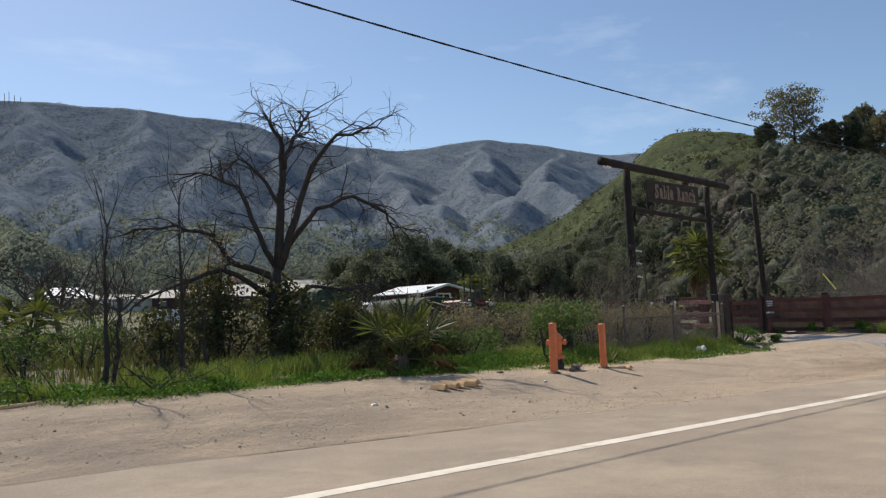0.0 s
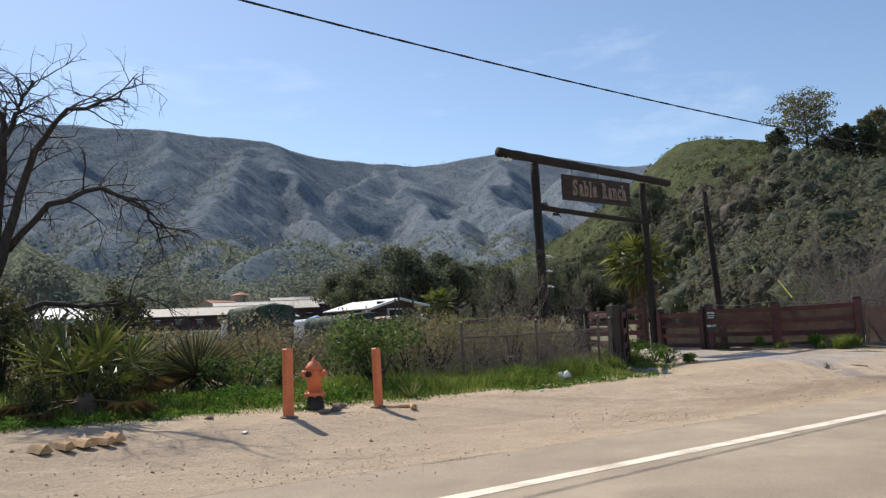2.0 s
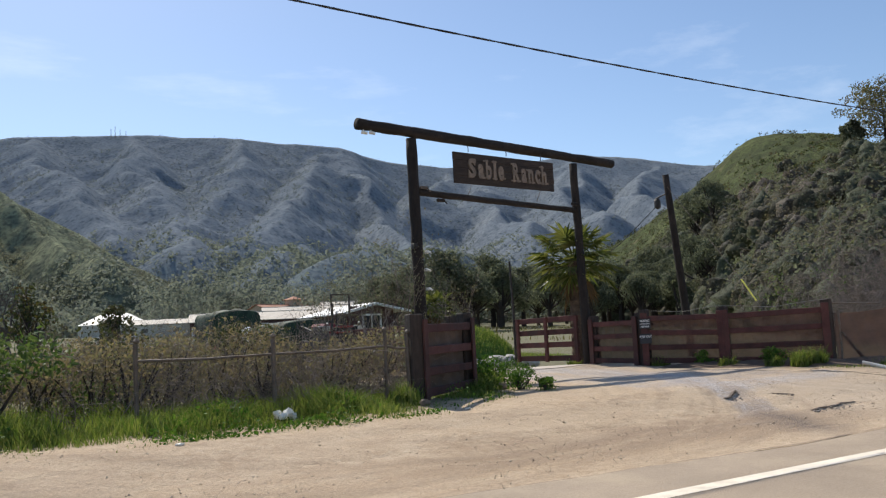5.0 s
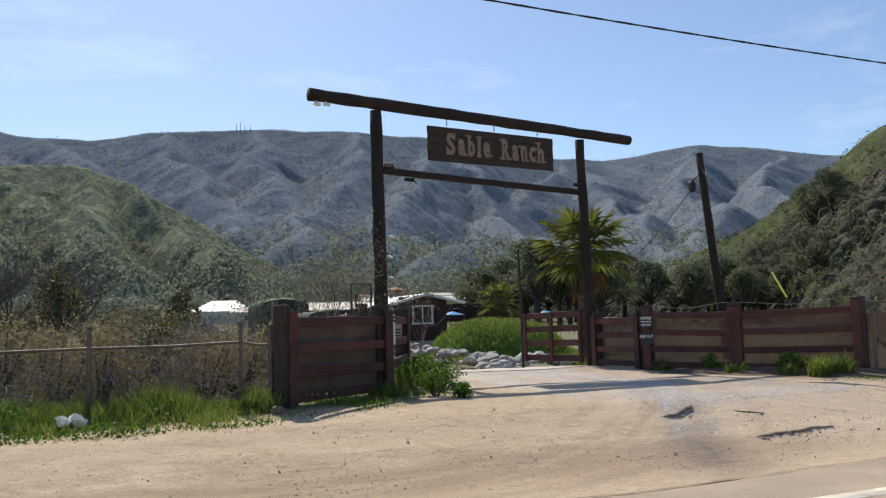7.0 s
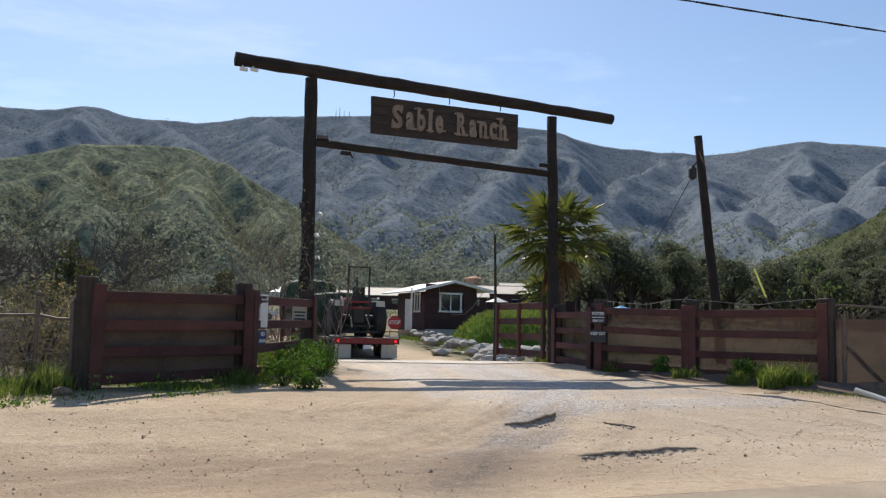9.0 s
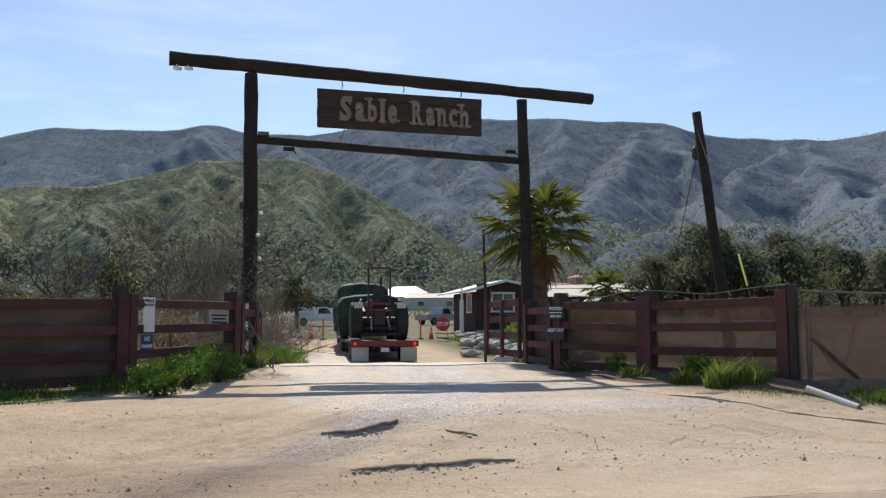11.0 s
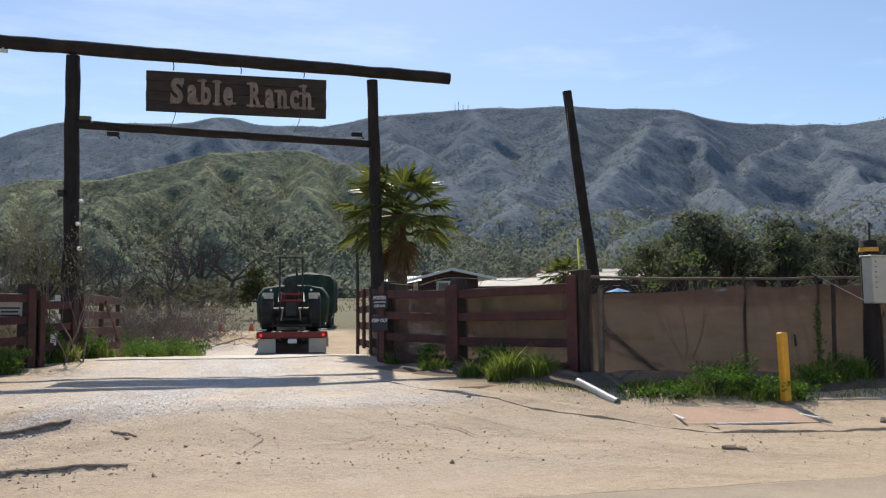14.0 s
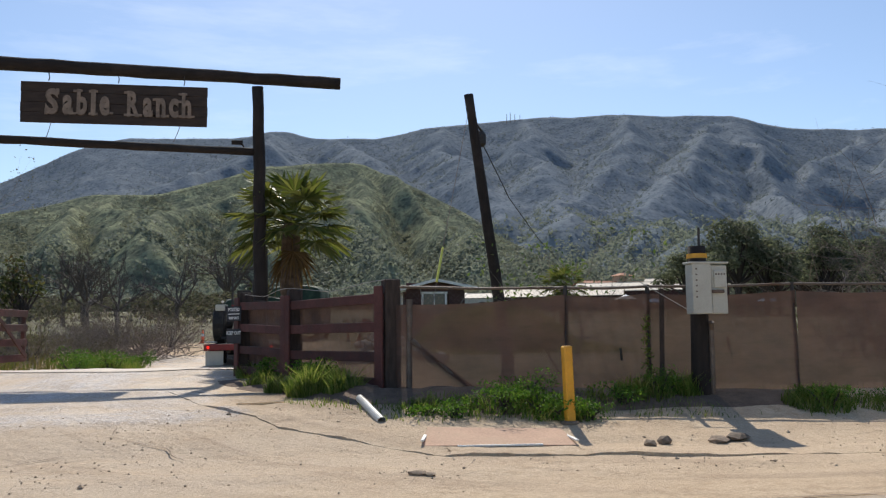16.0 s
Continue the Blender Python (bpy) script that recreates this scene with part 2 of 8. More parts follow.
    away = calc(n, l, "ABSOLUTE", calc(n, l, "ADD", along, calc(n, l, "MULTIPLY", wob, 0.5)))
    wash = calc(n, l, "SUBTRACT", 1.0, calc(n, l, "MULTIPLY", away, 0.85), True)
    wash = calc(n, l, "MULTIPLY", wash, calc(n, l, "MULTIPLY", calc(n, l, "SUBTRACT", y, 6.6, True), calc(n, l, "SUBTRACT", 10.1, y, True)))
    col = blend(n, l, calc(n, l, "MULTIPLY", wash, ramped(n, l, clod, [(0.36, (0.5, 0.5, 0.5)), (0.5, (1.0, 1.0, 1.0))])), col, ramped(n, l, grit, [(0.35, (0.11, 0.08, 0.06)), (0.55, (0.21, 0.158, 0.12)), (0.68, (0.4, 0.33, 0.27))]))
    # pebbles and grit
    vo = n.new("ShaderNodeTexVoronoi")
    vo.inputs["Scale"].default_value = 14.0
    l.new(tc.outputs["Object"], vo.inputs["Vector"])
    col = blend(n, l, ramped(n, l, vo.outputs["Distance"], [(0.05, (0.6, 0.6, 0.6)), (0.13, (0, 0, 0))]), col, (0.2, 0.15, 0.1))
    col = blend(n, l, 0.5, col, ramped(n, l, small, [(0.3, (0.3, 0.3, 0.3)), (0.7, (0.7, 0.7, 0.7))]), "OVERLAY")
    b, b2 = n.new("ShaderNodeBump"), n.new("ShaderNodeBump")
    b.inputs["Strength"].default_value, b.inputs["Distance"].default_value = 0.6, 0.03
    b2.inputs["Strength"].default_value, b2.inputs["Distance"].default_value = 0.6, 0.06
    l.new(small, b.inputs["Height"])
    l.new(calc(n, l, "ADD", calc(n, l, "MULTIPLY", streak, 0.35), calc(n, l, "ADD", clod, calc(n, l, "MULTIPLY", mid, 0.7))), b2.inputs["Height"])
    l.new(b.outputs["Normal"], b2.inputs["Normal"])
    l.new(b2.outputs["Normal"], p.inputs["Normal"])
    l.new(col, p.inputs["Base Color"])
    l.new(calc(n, l, "SUBTRACT", 0.95, calc(n, l, "MULTIPLY", drive, calc(n, l, "MULTIPLY", small, 0.75))), p.inputs["Roughness"])
    p.inputs["Specular IOR Level"].default_value = 0.35
    l.new(p.outputs["BSDF"], o.inputs["Surface"])
    return m


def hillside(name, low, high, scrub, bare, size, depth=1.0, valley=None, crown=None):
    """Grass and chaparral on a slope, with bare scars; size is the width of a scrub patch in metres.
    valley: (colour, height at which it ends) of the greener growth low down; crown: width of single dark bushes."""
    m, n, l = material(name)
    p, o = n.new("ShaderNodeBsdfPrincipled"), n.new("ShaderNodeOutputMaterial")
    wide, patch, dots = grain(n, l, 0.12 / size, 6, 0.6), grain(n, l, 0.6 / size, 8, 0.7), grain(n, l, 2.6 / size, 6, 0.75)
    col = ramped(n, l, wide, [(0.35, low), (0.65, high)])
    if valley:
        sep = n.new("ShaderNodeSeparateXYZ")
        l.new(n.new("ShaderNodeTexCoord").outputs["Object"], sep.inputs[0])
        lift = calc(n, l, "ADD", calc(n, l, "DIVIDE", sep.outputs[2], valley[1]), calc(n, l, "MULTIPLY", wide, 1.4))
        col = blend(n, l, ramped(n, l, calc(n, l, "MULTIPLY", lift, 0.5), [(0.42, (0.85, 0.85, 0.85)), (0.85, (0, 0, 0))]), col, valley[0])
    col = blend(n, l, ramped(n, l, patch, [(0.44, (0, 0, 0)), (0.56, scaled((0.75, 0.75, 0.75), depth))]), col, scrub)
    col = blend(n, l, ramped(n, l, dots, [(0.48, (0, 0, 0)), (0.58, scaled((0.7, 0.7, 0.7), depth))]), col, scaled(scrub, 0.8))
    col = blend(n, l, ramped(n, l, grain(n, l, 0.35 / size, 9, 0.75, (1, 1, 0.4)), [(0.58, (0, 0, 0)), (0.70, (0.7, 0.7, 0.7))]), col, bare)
    if crown:
        vo, tc = n.new("ShaderNodeTexVoronoi"), n.new("ShaderNodeTexCoord")
        vo.inputs["Scale"].default_value = 1 / crown
        l.new(tc.outputs["Object"], vo.inputs["Vector"])
        bush = ramped(n, l, vo.outputs["Distance"], [(0.22, (0.9, 0.9, 0.9)), (0.46, (0, 0, 0))])
        col = blend(n, l, calc(n, l, "MULTIPLY", bush, ramped(n, l, patch, [(0.4, (0.05, 0.05, 0.05)), (0.58, (1, 1, 1))])), col, scaled(scrub, 0.62))
    b = n.new("ShaderNodeBump")
    b.inputs["Strength"].default_value, b.inputs["Distance"].default_value = 0.8, size * 0.24 * depth * depth
    l.new(dots, b.inputs["Height"])
    l.new(b.outputs["Normal"], p.inputs["Normal"])
    l.new(col, p.inputs["Base Color"])
    p.inputs["Roughness"].default_value, p.inputs["Specular IOR Level"].default_value = 1.0, 0.0
    l.new(p.outputs["BSDF"], o.inputs["Surface"])
    return m


def cloth_screen():
    """Woven tan wind screen: thin, letting some light and a little of the view through."""
    m, n, l = material("tan_wind_screen")
    p, t, c = n.new("ShaderNodeBsdfPrincipled"), n.new("ShaderNodeBsdfTranslucent"), n.new("ShaderNodeBsdfTransparent")
    a, b, o = n.new("ShaderNodeMixShader"), n.new("ShaderNodeMixShader"), n.new("ShaderNodeOutputMaterial")
    col = ramped(n, l, grain(n, l, 1.3, 7, 0.65, (1, 1, 2.2)), [(0.3, (0.086, 0.052, 0.04)), (0.7, (0.135, 0.084, 0.065))])
    col = blend(n, l, ramped(n, l, grain(n, l, 2.4, 8, 0.7, (0.4, 0.4, 3)), [(0.52, (0, 0, 0)), (0.7, (0.55, 0.55, 0.55))]), col, (0.07, 0.05, 0.037))
    l.new(col, p.inputs["Base Color"])
    l.new(col, t.inputs["Color"])
    p.inputs["Roughness"].default_value = 0.85
    a.inputs["Fac"].default_value = 0.22
    b.inputs["Fac"].default_value = 0.1
    for s, d in ((p.outputs[0], a.inputs[1]), (t.outputs[0], a.inputs[2]), (a.outputs[0], b.inputs[1]), (c.outputs[0], b.inputs[2]), (b.outputs[0], o.inputs["Surface"])):
        l.new(s, d)
    return m


def glass():
    m, n, l = material("window_glass")
    p, o = n.new("ShaderNodeBsdfPrincipled"), n.new("ShaderNodeOutputMaterial")
    p.inputs["Base Color"].default_value = (0.02, 0.025, 0.03, 1)
    p.inputs["Roughness"].default_value = 0.06
    l.new(p.outputs["BSDF"], o.inputs["Surface"])
    return m


def lamp_red():
    m, n, l = material("lit_tail_lamp")
    e, o = n.new("ShaderNodeEmission"), n.new("ShaderNodeOutputMaterial")
    e.inputs["Color"].default_value, e.inputs["Strength"].default_value = (1, 0.03, 0.02, 1), 1.0
    l.new(e.outputs[0], o.inputs["Surface"])
    return m


DIRT = earth()
ASPHALT = plain("dusty_asphalt", (0.385, 0.3, 0.215), 0.92, scale=0.7, vary=0.14, bump=0.7, fine=46, dirt=(0.53, 0.42, 0.29))
SEAM = plain("dark_tar_and_grit", (0.27, 0.205, 0.148), 0.95, scale=4, vary=0.3, bump=0.5)
LINE = plain("worn_cream_line_paint", (0.84, 0.74, 0.59), 0.85, scale=3, vary=0.1, fine=40, dirt=(0.5, 0.41, 0.3))
# the bluish haze of distance is put into these slope colours
FARHILL = hillside("hazy_chaparral_mountain", (0.198, 0.229, 0.262), (0.238, 0.264, 0.285), (0.152, 0.181, 0.212), (0.252, 0.27, 0.282), 15, 0.75, ((0.195, 0.236, 0.208), 130), 8)
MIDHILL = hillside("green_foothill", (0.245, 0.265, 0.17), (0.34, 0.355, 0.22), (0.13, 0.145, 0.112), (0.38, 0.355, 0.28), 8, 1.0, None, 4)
BANK = hillside("green_bank", (0.1, 0.19, 0.035), (0.16, 0.24, 0.06), (0.08, 0.14, 0.03), (0.2, 0.19, 0.1), 1.2)
NEARHILL = hillside("grassy_bluff", (0.098, 0.118, 0.058), (0.145, 0.162, 0.076), (0.082, 0.09, 0.056), (0.26, 0.205, 0.13), 4)
BLACKWOOD = plain("tarred_black_log", (0.022, 0.016, 0.013), 0.9, scale=2.5, vary=0.4, bump=0.6, stretch=(6, 6, 1), fine=25, dirt=(0.05, 0.036, 0.03))
BLACKLOG = plain("tarred_black_beam", (0.022, 0.016, 0.013), 0.9, scale=2.5, vary=0.4, bump=0.6, stretch=(1, 6, 6), fine=25, dirt=(0.05, 0.036, 0.03))
REDWOOD = plain("faded_red_brown_paint", (0.105, 0.036, 0.03), 0.8, scale=2.0, vary=0.35, bump=0.4, fine=30, dirt=(0.07, 0.042, 0.035), random_by="object")
OLDPOST = plain("dark_weathered_post", (0.055, 0.038, 0.03), 0.85, scale=3, vary=0.4, bump=0.7, stretch=(6, 6, 1), fine=25)
GREYWOOD = plain("pale_split_wood", (0.82, 0.5, 0.26), 0.85, scale=5, vary=0.3, bump=0.6, stretch=(1, 5, 5), fine=30, random_by="object")
SCREEN = cloth_screen()
BROKEN = plain("broken_asphalt", (0.2, 0.15, 0.11), 0.9, scale=6, vary=0.4, bump=0.8, fine=40)
CHIP = plain("grey_gravel", (0.42, 0.35, 0.29), 0.9, scale=9, vary=0.4, bump=0.4, fine=40, random_by="island")
CLOD = plain("dry_clods", (0.5, 0.385, 0.27), 0.95, scale=9, vary=0.35, bump=0.4, fine=40, random_by="island")
SOIL = plain("dark_red_brown_soil", (0.13, 0.088, 0.062), 0.95, scale=2.5, vary=0.35, bump=1.0, fine=18, dirt=(0.2, 0.145, 0.1))
PLY = plain("weathered_plywood", (0.125, 0.086, 0.065), 0.85, scale=1.2, vary=0.25, bump=0.3, stretch=(1, 1, 3), fine=22, dirt=(0.07, 0.05, 0.04))
GALV = plain("rusty_galvanised_steel", (0.16, 0.125, 0.1), 0.65, 0.3, scale=5, vary=0.3, dirt=(0.13, 0.07, 0.04))
DARKSTEEL = plain("dark_steel", (0.05, 0.045, 0.042), 0.6, 0.4, scale=5, vary=0.3)
ORANGE = plain("faded_orange_paint", (0.72, 0.2, 0.075), 0.6, scale=5, vary=0.12, bump=0.1, dirt=(0.5, 0.16, 0.075))
CONE = plain("orange_plastic", (0.8, 0.14, 0.05), 0.5, scale=5, vary=0.1, bump=0.05)
YELLOW = plain("yellow_paint", (0.78, 0.38, 0.03), 0.55, scale=5, vary=0.1, bump=0.1, dirt=(0.6, 0.3, 0.05))
WHITEPAINT = plain("white_paint", (0.78, 0.77, 0.74), 0.6, scale=2, vary=0.06, bump=0.05, dirt=(0.6, 0.57, 0.52))
WHITEROOF = plain("white_sheet_roof", (0.8, 0.79, 0.77), 0.55, scale=0.6, vary=0.06, bump=0.05, dirt=(0.62, 0.58, 0.52))
TANROOF = plain("dusty_tan_roofing", (0.52, 0.46, 0.38), 0.7, scale=0.6, vary=0.1, bump=0.1, dirt=(0.4, 0.34, 0.27))
GREYBOX = plain("grey_green_enamel", (0.5, 0.49, 0.42), 0.5, scale=3, vary=0.08, bump=0.08, dirt=(0.4, 0.36, 0.29))
BARK = plain("burnt_bark", (0.05, 0.039, 0.033), 0.9, scale=6, vary=0.4, bump=0.8, stretch=(3, 3, 1), fine=30)
GREYBARK = plain("grey_brown_bark", (0.085, 0.07, 0.058), 0.9, scale=6, vary=0.4, bump=0.6, stretch=(3, 3, 1), fine=30)
TWIG = plain("dry_grey_twig", (0.25, 0.2, 0.17), 0.9, scale=6, vary=0.4, random_by="island")
PALMBARK = plain("palm_bark", (0.11, 0.075, 0.05), 0.9, scale=6, vary=0.4, bump=0.8, fine=22)
STONE = plain("grey_brown_stone", (0.24, 0.18, 0.13), 0.9, scale=7, vary=0.3, bump=0.6, fine=25, random_by="object")
CONCRETE = plain("broken_concrete", (0.5, 0.47, 0.42), 0.9, scale=3, vary=0.2, bump=0.5, fine=25, random_by="object")
SILL = plain("pale_worn_concrete", (0.55, 0.47, 0.39), 0.7, scale=1.1, vary=0.15, bump=0.3, fine=40, dirt=(0.5, 0.42, 0.33))
PEACH = plain("peach_concrete", (0.5, 0.325, 0.225), 0.9, scale=2, vary=0.12, bump=0.3, fine=30, dirt=(0.42, 0.3, 0.2))
BLACK = plain("black_rubber", (0.022, 0.021, 0.02), 0.8, scale=6, vary=0.3, bump=0.1, dirt=(0.08, 0.065, 0.05))
SIGNBOARD = plain("dark_sign_timber", (0.042, 0.028, 0.021), 0.8, scale=2, vary=0.4, bump=0.5, stretch=(1, 4, 5), fine=24)
LETTER = plain("weathered_sign_letters", (0.23, 0.175, 0.135), 0.85, scale=5, vary=0.3, bump=0.3, fine=30)
TARP = plain("green_tarpaulin", (0.011, 0.032, 0.014), 0.75, scale=1.5, vary=0.3, bump=0.4, fine=8, dirt=(0.07, 0.11, 0.055))
REDMETAL = plain("dark_red_metal", (0.2, 0.02, 0.018), 0.5, scale=4, vary=0.2)
SIGNRED = plain("red_sign_face", (0.5, 0.03, 0.035), 0.5, scale=4, vary=0.1)
CARWHITE = plain("white_car_paint", (0.72, 0.73, 0.74), 0.3, scale=2, vary=0.05, bump=0.02)
CARGREY = plain("silver_car_paint", (0.35, 0.36, 0.37), 0.3, 0.3, scale=2, vary=0.05, bump=0.02)
TILE = plain("terracotta_roof", (0.42, 0.2, 0.12), 0.85, scale=2, vary=0.2)
BUFF = plain("buff_stucco", (0.5, 0.4, 0.29), 0.9, scale=1, vary=0.1)
BARNRED = plain("barn_red_board", (0.075, 0.032, 0.03), 0.8, scale=2, vary=0.3, bump=0.4, fine=20, random_by="object")
BLUE = plain("blue_canvas", (0.06, 0.3, 0.62), 0.7, scale=2, vary=0.1)
SIGNBLUE = plain("navy_sign_face", (0.03, 0.06, 0.16), 0.5, scale=4, vary=0.1)
INK = plain("dark_lettering", (0.03, 0.03, 0.035), 0.6, scale=9, vary=0.1)
GLASS = glass()
REDLAMP = lamp_red()
GRASS = foliage("spring_grass", [(0.11, 0.185, 0.046), (0.18, 0.255, 0.068), (0.235, 0.295, 0.09), (0.3, 0.325, 0.13)], 0.55)
WEED = foliage("broad_leaf_weeds", [(0.062, 0.15, 0.025), (0.112, 0.225, 0.037), (0.163, 0.275, 0.056)], 0.4)
DRYGRASS = foliage("dry_field_grass", [(0.17, 0.145, 0.07), (0.145, 0.165, 0.058), (0.235, 0.185, 0.105), (0.11, 0.14, 0.045)], 0.4)
# oak greens paled and blued in the colour to stand for distance haze
OAK = foliage("hazed_oak_leaves", [(0.18, 0.208, 0.15), (0.225, 0.252, 0.178), (0.275, 0.297, 0.21)], 0.5, 0.6, 7, 0.75, 1.0, 0.5, 0.8)
# far oaks: haze over the valley mixed into the leaf colours
FARWOOD = foliage("hazy_far_oaks", [(0.19, 0.218, 0.19), (0.227, 0.254, 0.214), (0.262, 0.285, 0.234)], 0.5, 0.6, 14, 0.75, 1.0, 0.0, 0.9)
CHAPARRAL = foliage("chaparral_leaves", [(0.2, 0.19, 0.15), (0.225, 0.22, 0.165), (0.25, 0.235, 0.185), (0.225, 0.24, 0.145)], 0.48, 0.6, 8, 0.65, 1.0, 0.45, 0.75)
# foothill scrub, lifted and greyed in the colour as haze would
HAZYSCRUB = foliage("hazy_hill_scrub", [(0.165, 0.175, 0.145), (0.195, 0.203, 0.163), (0.225, 0.232, 0.182)], 0.5, 0.6, 12, 0.7, 1.0, 0.0, 0.85)
SCRUBGREEN = foliage("shrub_leaves", [(0.085, 0.14, 0.05), (0.135, 0.205, 0.072), (0.2, 0.25, 0.115)], 0.4)
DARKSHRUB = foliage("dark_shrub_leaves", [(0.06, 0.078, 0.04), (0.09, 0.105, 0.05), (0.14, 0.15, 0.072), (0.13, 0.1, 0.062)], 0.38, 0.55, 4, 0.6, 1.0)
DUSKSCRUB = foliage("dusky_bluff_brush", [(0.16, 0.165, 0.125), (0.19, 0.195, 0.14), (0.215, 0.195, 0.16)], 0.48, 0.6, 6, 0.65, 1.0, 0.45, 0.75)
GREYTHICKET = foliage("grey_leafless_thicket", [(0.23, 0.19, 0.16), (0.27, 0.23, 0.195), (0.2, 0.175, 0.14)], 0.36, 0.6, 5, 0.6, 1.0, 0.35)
DRYSHRUB = foliage("dry_buckwheat", [(0.27, 0.212, 0.178), (0.36, 0.292, 0.245), (0.23, 0.188, 0.155), (0.25, 0.24, 0.165)], 0.5, 0.6, 2.5, 0.65, 1.0)
# mountain trees: blue air haze painted into their greens
FARSCRUB = foliage("hazy_far_chaparral", [(0.14, 0.17, 0.18), (0.167, 0.196, 0.198), (0.19, 0.217, 0.206)], 0.5, 0.6, 60, 0.75, 1.0, 0.0, 0.95)
PALM = foliage("palm_fronds", [(0.09, 0.12, 0.035), (0.135, 0.16, 0.05), (0.21, 0.22, 0.09)], 0.45, 0.4)
DEADPALM = foliage("dead_palm_fronds", [(0.13, 0.085, 0.045), (0.2, 0.13, 0.07)], 0.3)
PINE = foliage("sparse_pine_needles", [(0.2, 0.175, 0.13), (0.26, 0.22, 0.165), (0.17, 0.19, 0.12)], 0.5)
BAG = plain("white_plastic_bag", (0.85, 0.8, 0.7), 0.5, scale=8, vary=0.1, bump=0.5, fine=14)
PIPE = plain("white_plastic_pipe", (0.62, 0.6, 0.55), 0.5, scale=5, vary=0.12, dirt=(0.4, 0.33, 0.25))
WIRE = plain("black_cable", (0.012, 0.012, 0.013), 0.6)
GUARD = plain("yellow_guy_guard", (0.72, 0.66, 0.1), 0.5)
ROPE = plain("weathered_rope", (0.3, 0.28, 0.25), 0.85)
YUCCA = foliage("stiff_dark_yucca", [(0.05, 0.065, 0.04), (0.085, 0.095, 0.06), (0.16, 0.14, 0.1)], 0.25)


# ---------------------------------------------------------------- mesh helpers
class Geo:
    """Collects vertices and faces for one mesh."""

    def __init__(self):
        self.v, self.f = [], []

    def add(self, verts, faces):
        k = len(self.v)
        self.v.extend(tuple(p) for p in verts)
        self.f.extend(tuple(i + k for i in face) for face in faces)
        return self

    def box(self, c, size, turn=None, bev=0.01):
        """A box with chamfered edges about its centre; turn is a 3x3 or 4x4 rotation."""
        h = [s / 2 for s in size]
        b = min(bev, *(x * 0.45 for x in h))
        vs, idx = [], {}
        for sx in (-1, 1):
            for sy in (-1, 1):
                for sz in (-1, 1):
                    for a in range(3):
                        p = [sx * h[0], sy * h[1], sz * h[2]]
                        for k in range(3):
                            if k != a:
                                p[k] -= (sx, sy, sz)[k] * b
                        idx[sx, sy, sz, a] = len(vs)
                        vs.append(Vector(p))
        fs = []
        for a in range(3):
            u, w = (a + 1) % 3, (a + 2) % 3
            for s in (-1, 1):
                ring = []
                for su, sw in ((-1, -1), (1, -1), (1, 1), (-1, 1)):
                    k = [0, 0, 0]
                    k[a], k[u], k[w] = s, su, sw
                    ring.append(idx[(*k, a)])
                fs.append(ring if s > 0 else ring[::-1])
                # one chamfer strip for each edge along w
            for su in (-1, 1):
                for sw in (-1, 1):
                    k0, k1 = [0, 0, 0], [0, 0, 0]
                    k0[a], k1[a] = -1, 1
                    k0[u] = k1[u] = su
                    k0[w] = k1[w] = sw
                    q = [idx[(*k0, u)], idx[(*k1, u)], idx[(*k1, w)], idx[(*k0, w)]]
                    fs.append(q if su * sw < 0 else q[::-1])
        for sx in (-1, 1):
            for sy in (-1, 1):
                for sz in (-1, 1):
                    t = [idx[sx, sy, sz, a] for a in range(3)]
                    fs.append(t if sx * sy * sz > 0 else t[::-1])
        m = turn.to_3x3() if turn is not None else Matrix.Identity(3)
        return self.add([m @ p + Vector(c) for p in vs], fs)

    def tube(self, pts, radii, n=8, caps=True):
        """A tapering tube through the points."""
        pts = [Vector(p) for p in pts]
        if not hasattr(radii, "__len__"):
            radii = [radii] * len(pts)
        vs, fs, side = [], [], None
        for i, p in enumerate(pts):
            d = (pts[min(i + 1, len(pts) - 1)] - pts[max(i - 1, 0)]).normalized()
            if side is None or side.cross(d).length < 1e-3:
                side = d.cross(Vector((0, 0, 1)) if abs(d.z) < 0.9 else Vector((1, 0, 0)))
            u = (side - d * side.dot(d)).normalized()
            side, w = u, d.cross(u)
            for k in range(n):
                a = 2 * math.pi * k / n
                vs.append(p + (u * math.cos(a) + w * math.sin(a)) * radii[i])
        for i in range(len(pts) - 1):
            for k in range(n):
                fs.append((i * n + k, i * n + (k + 1) % n, (i + 1) * n + (k + 1) % n, (i + 1) * n + k))
        if caps:
            fs += [tuple(range(n))[::-1], tuple((len(pts) - 1) * n + k for k in range(n))]
        return self.add(vs, fs)

    def lathe(self, profile, c=(0, 0, 0), n=16):
        """Turns (radius, height) pairs about the upright axis at c."""
        vs, fs = [], []
        for r, z in profile:
            for k in range(n):
                a = 2 * math.pi * k / n
                vs.append((c[0] + r * math.cos(a), c[1] + r * math.sin(a), c[2] + z))
        for i in range(len(profile) - 1):
            for k in range(n):
                fs.append((i * n + k, i * n + (k + 1) % n, (i + 1) * n + (k + 1) % n, (i + 1) * n + k))
        fs += [tuple(range(n))[::-1], tuple((len(profile) - 1) * n + k for k in range(n))]
        return self.add(vs, fs)

    def rock(self, c, size, rng, jitter=0.22):
        """An angular lump."""
        t = (1 + 5 ** 0.5) / 2
        vs = [Vector(p).normalized() for p in ((-1, t, 0), (1, t, 0), (-1, -t, 0), (1, -t, 0), (0, -1, t), (0, 1, t), (0, -1, -t), (0, 1, -t), (t, 0, -1), (t, 0, 1), (-t, 0, -1), (-t, 0, 1))]
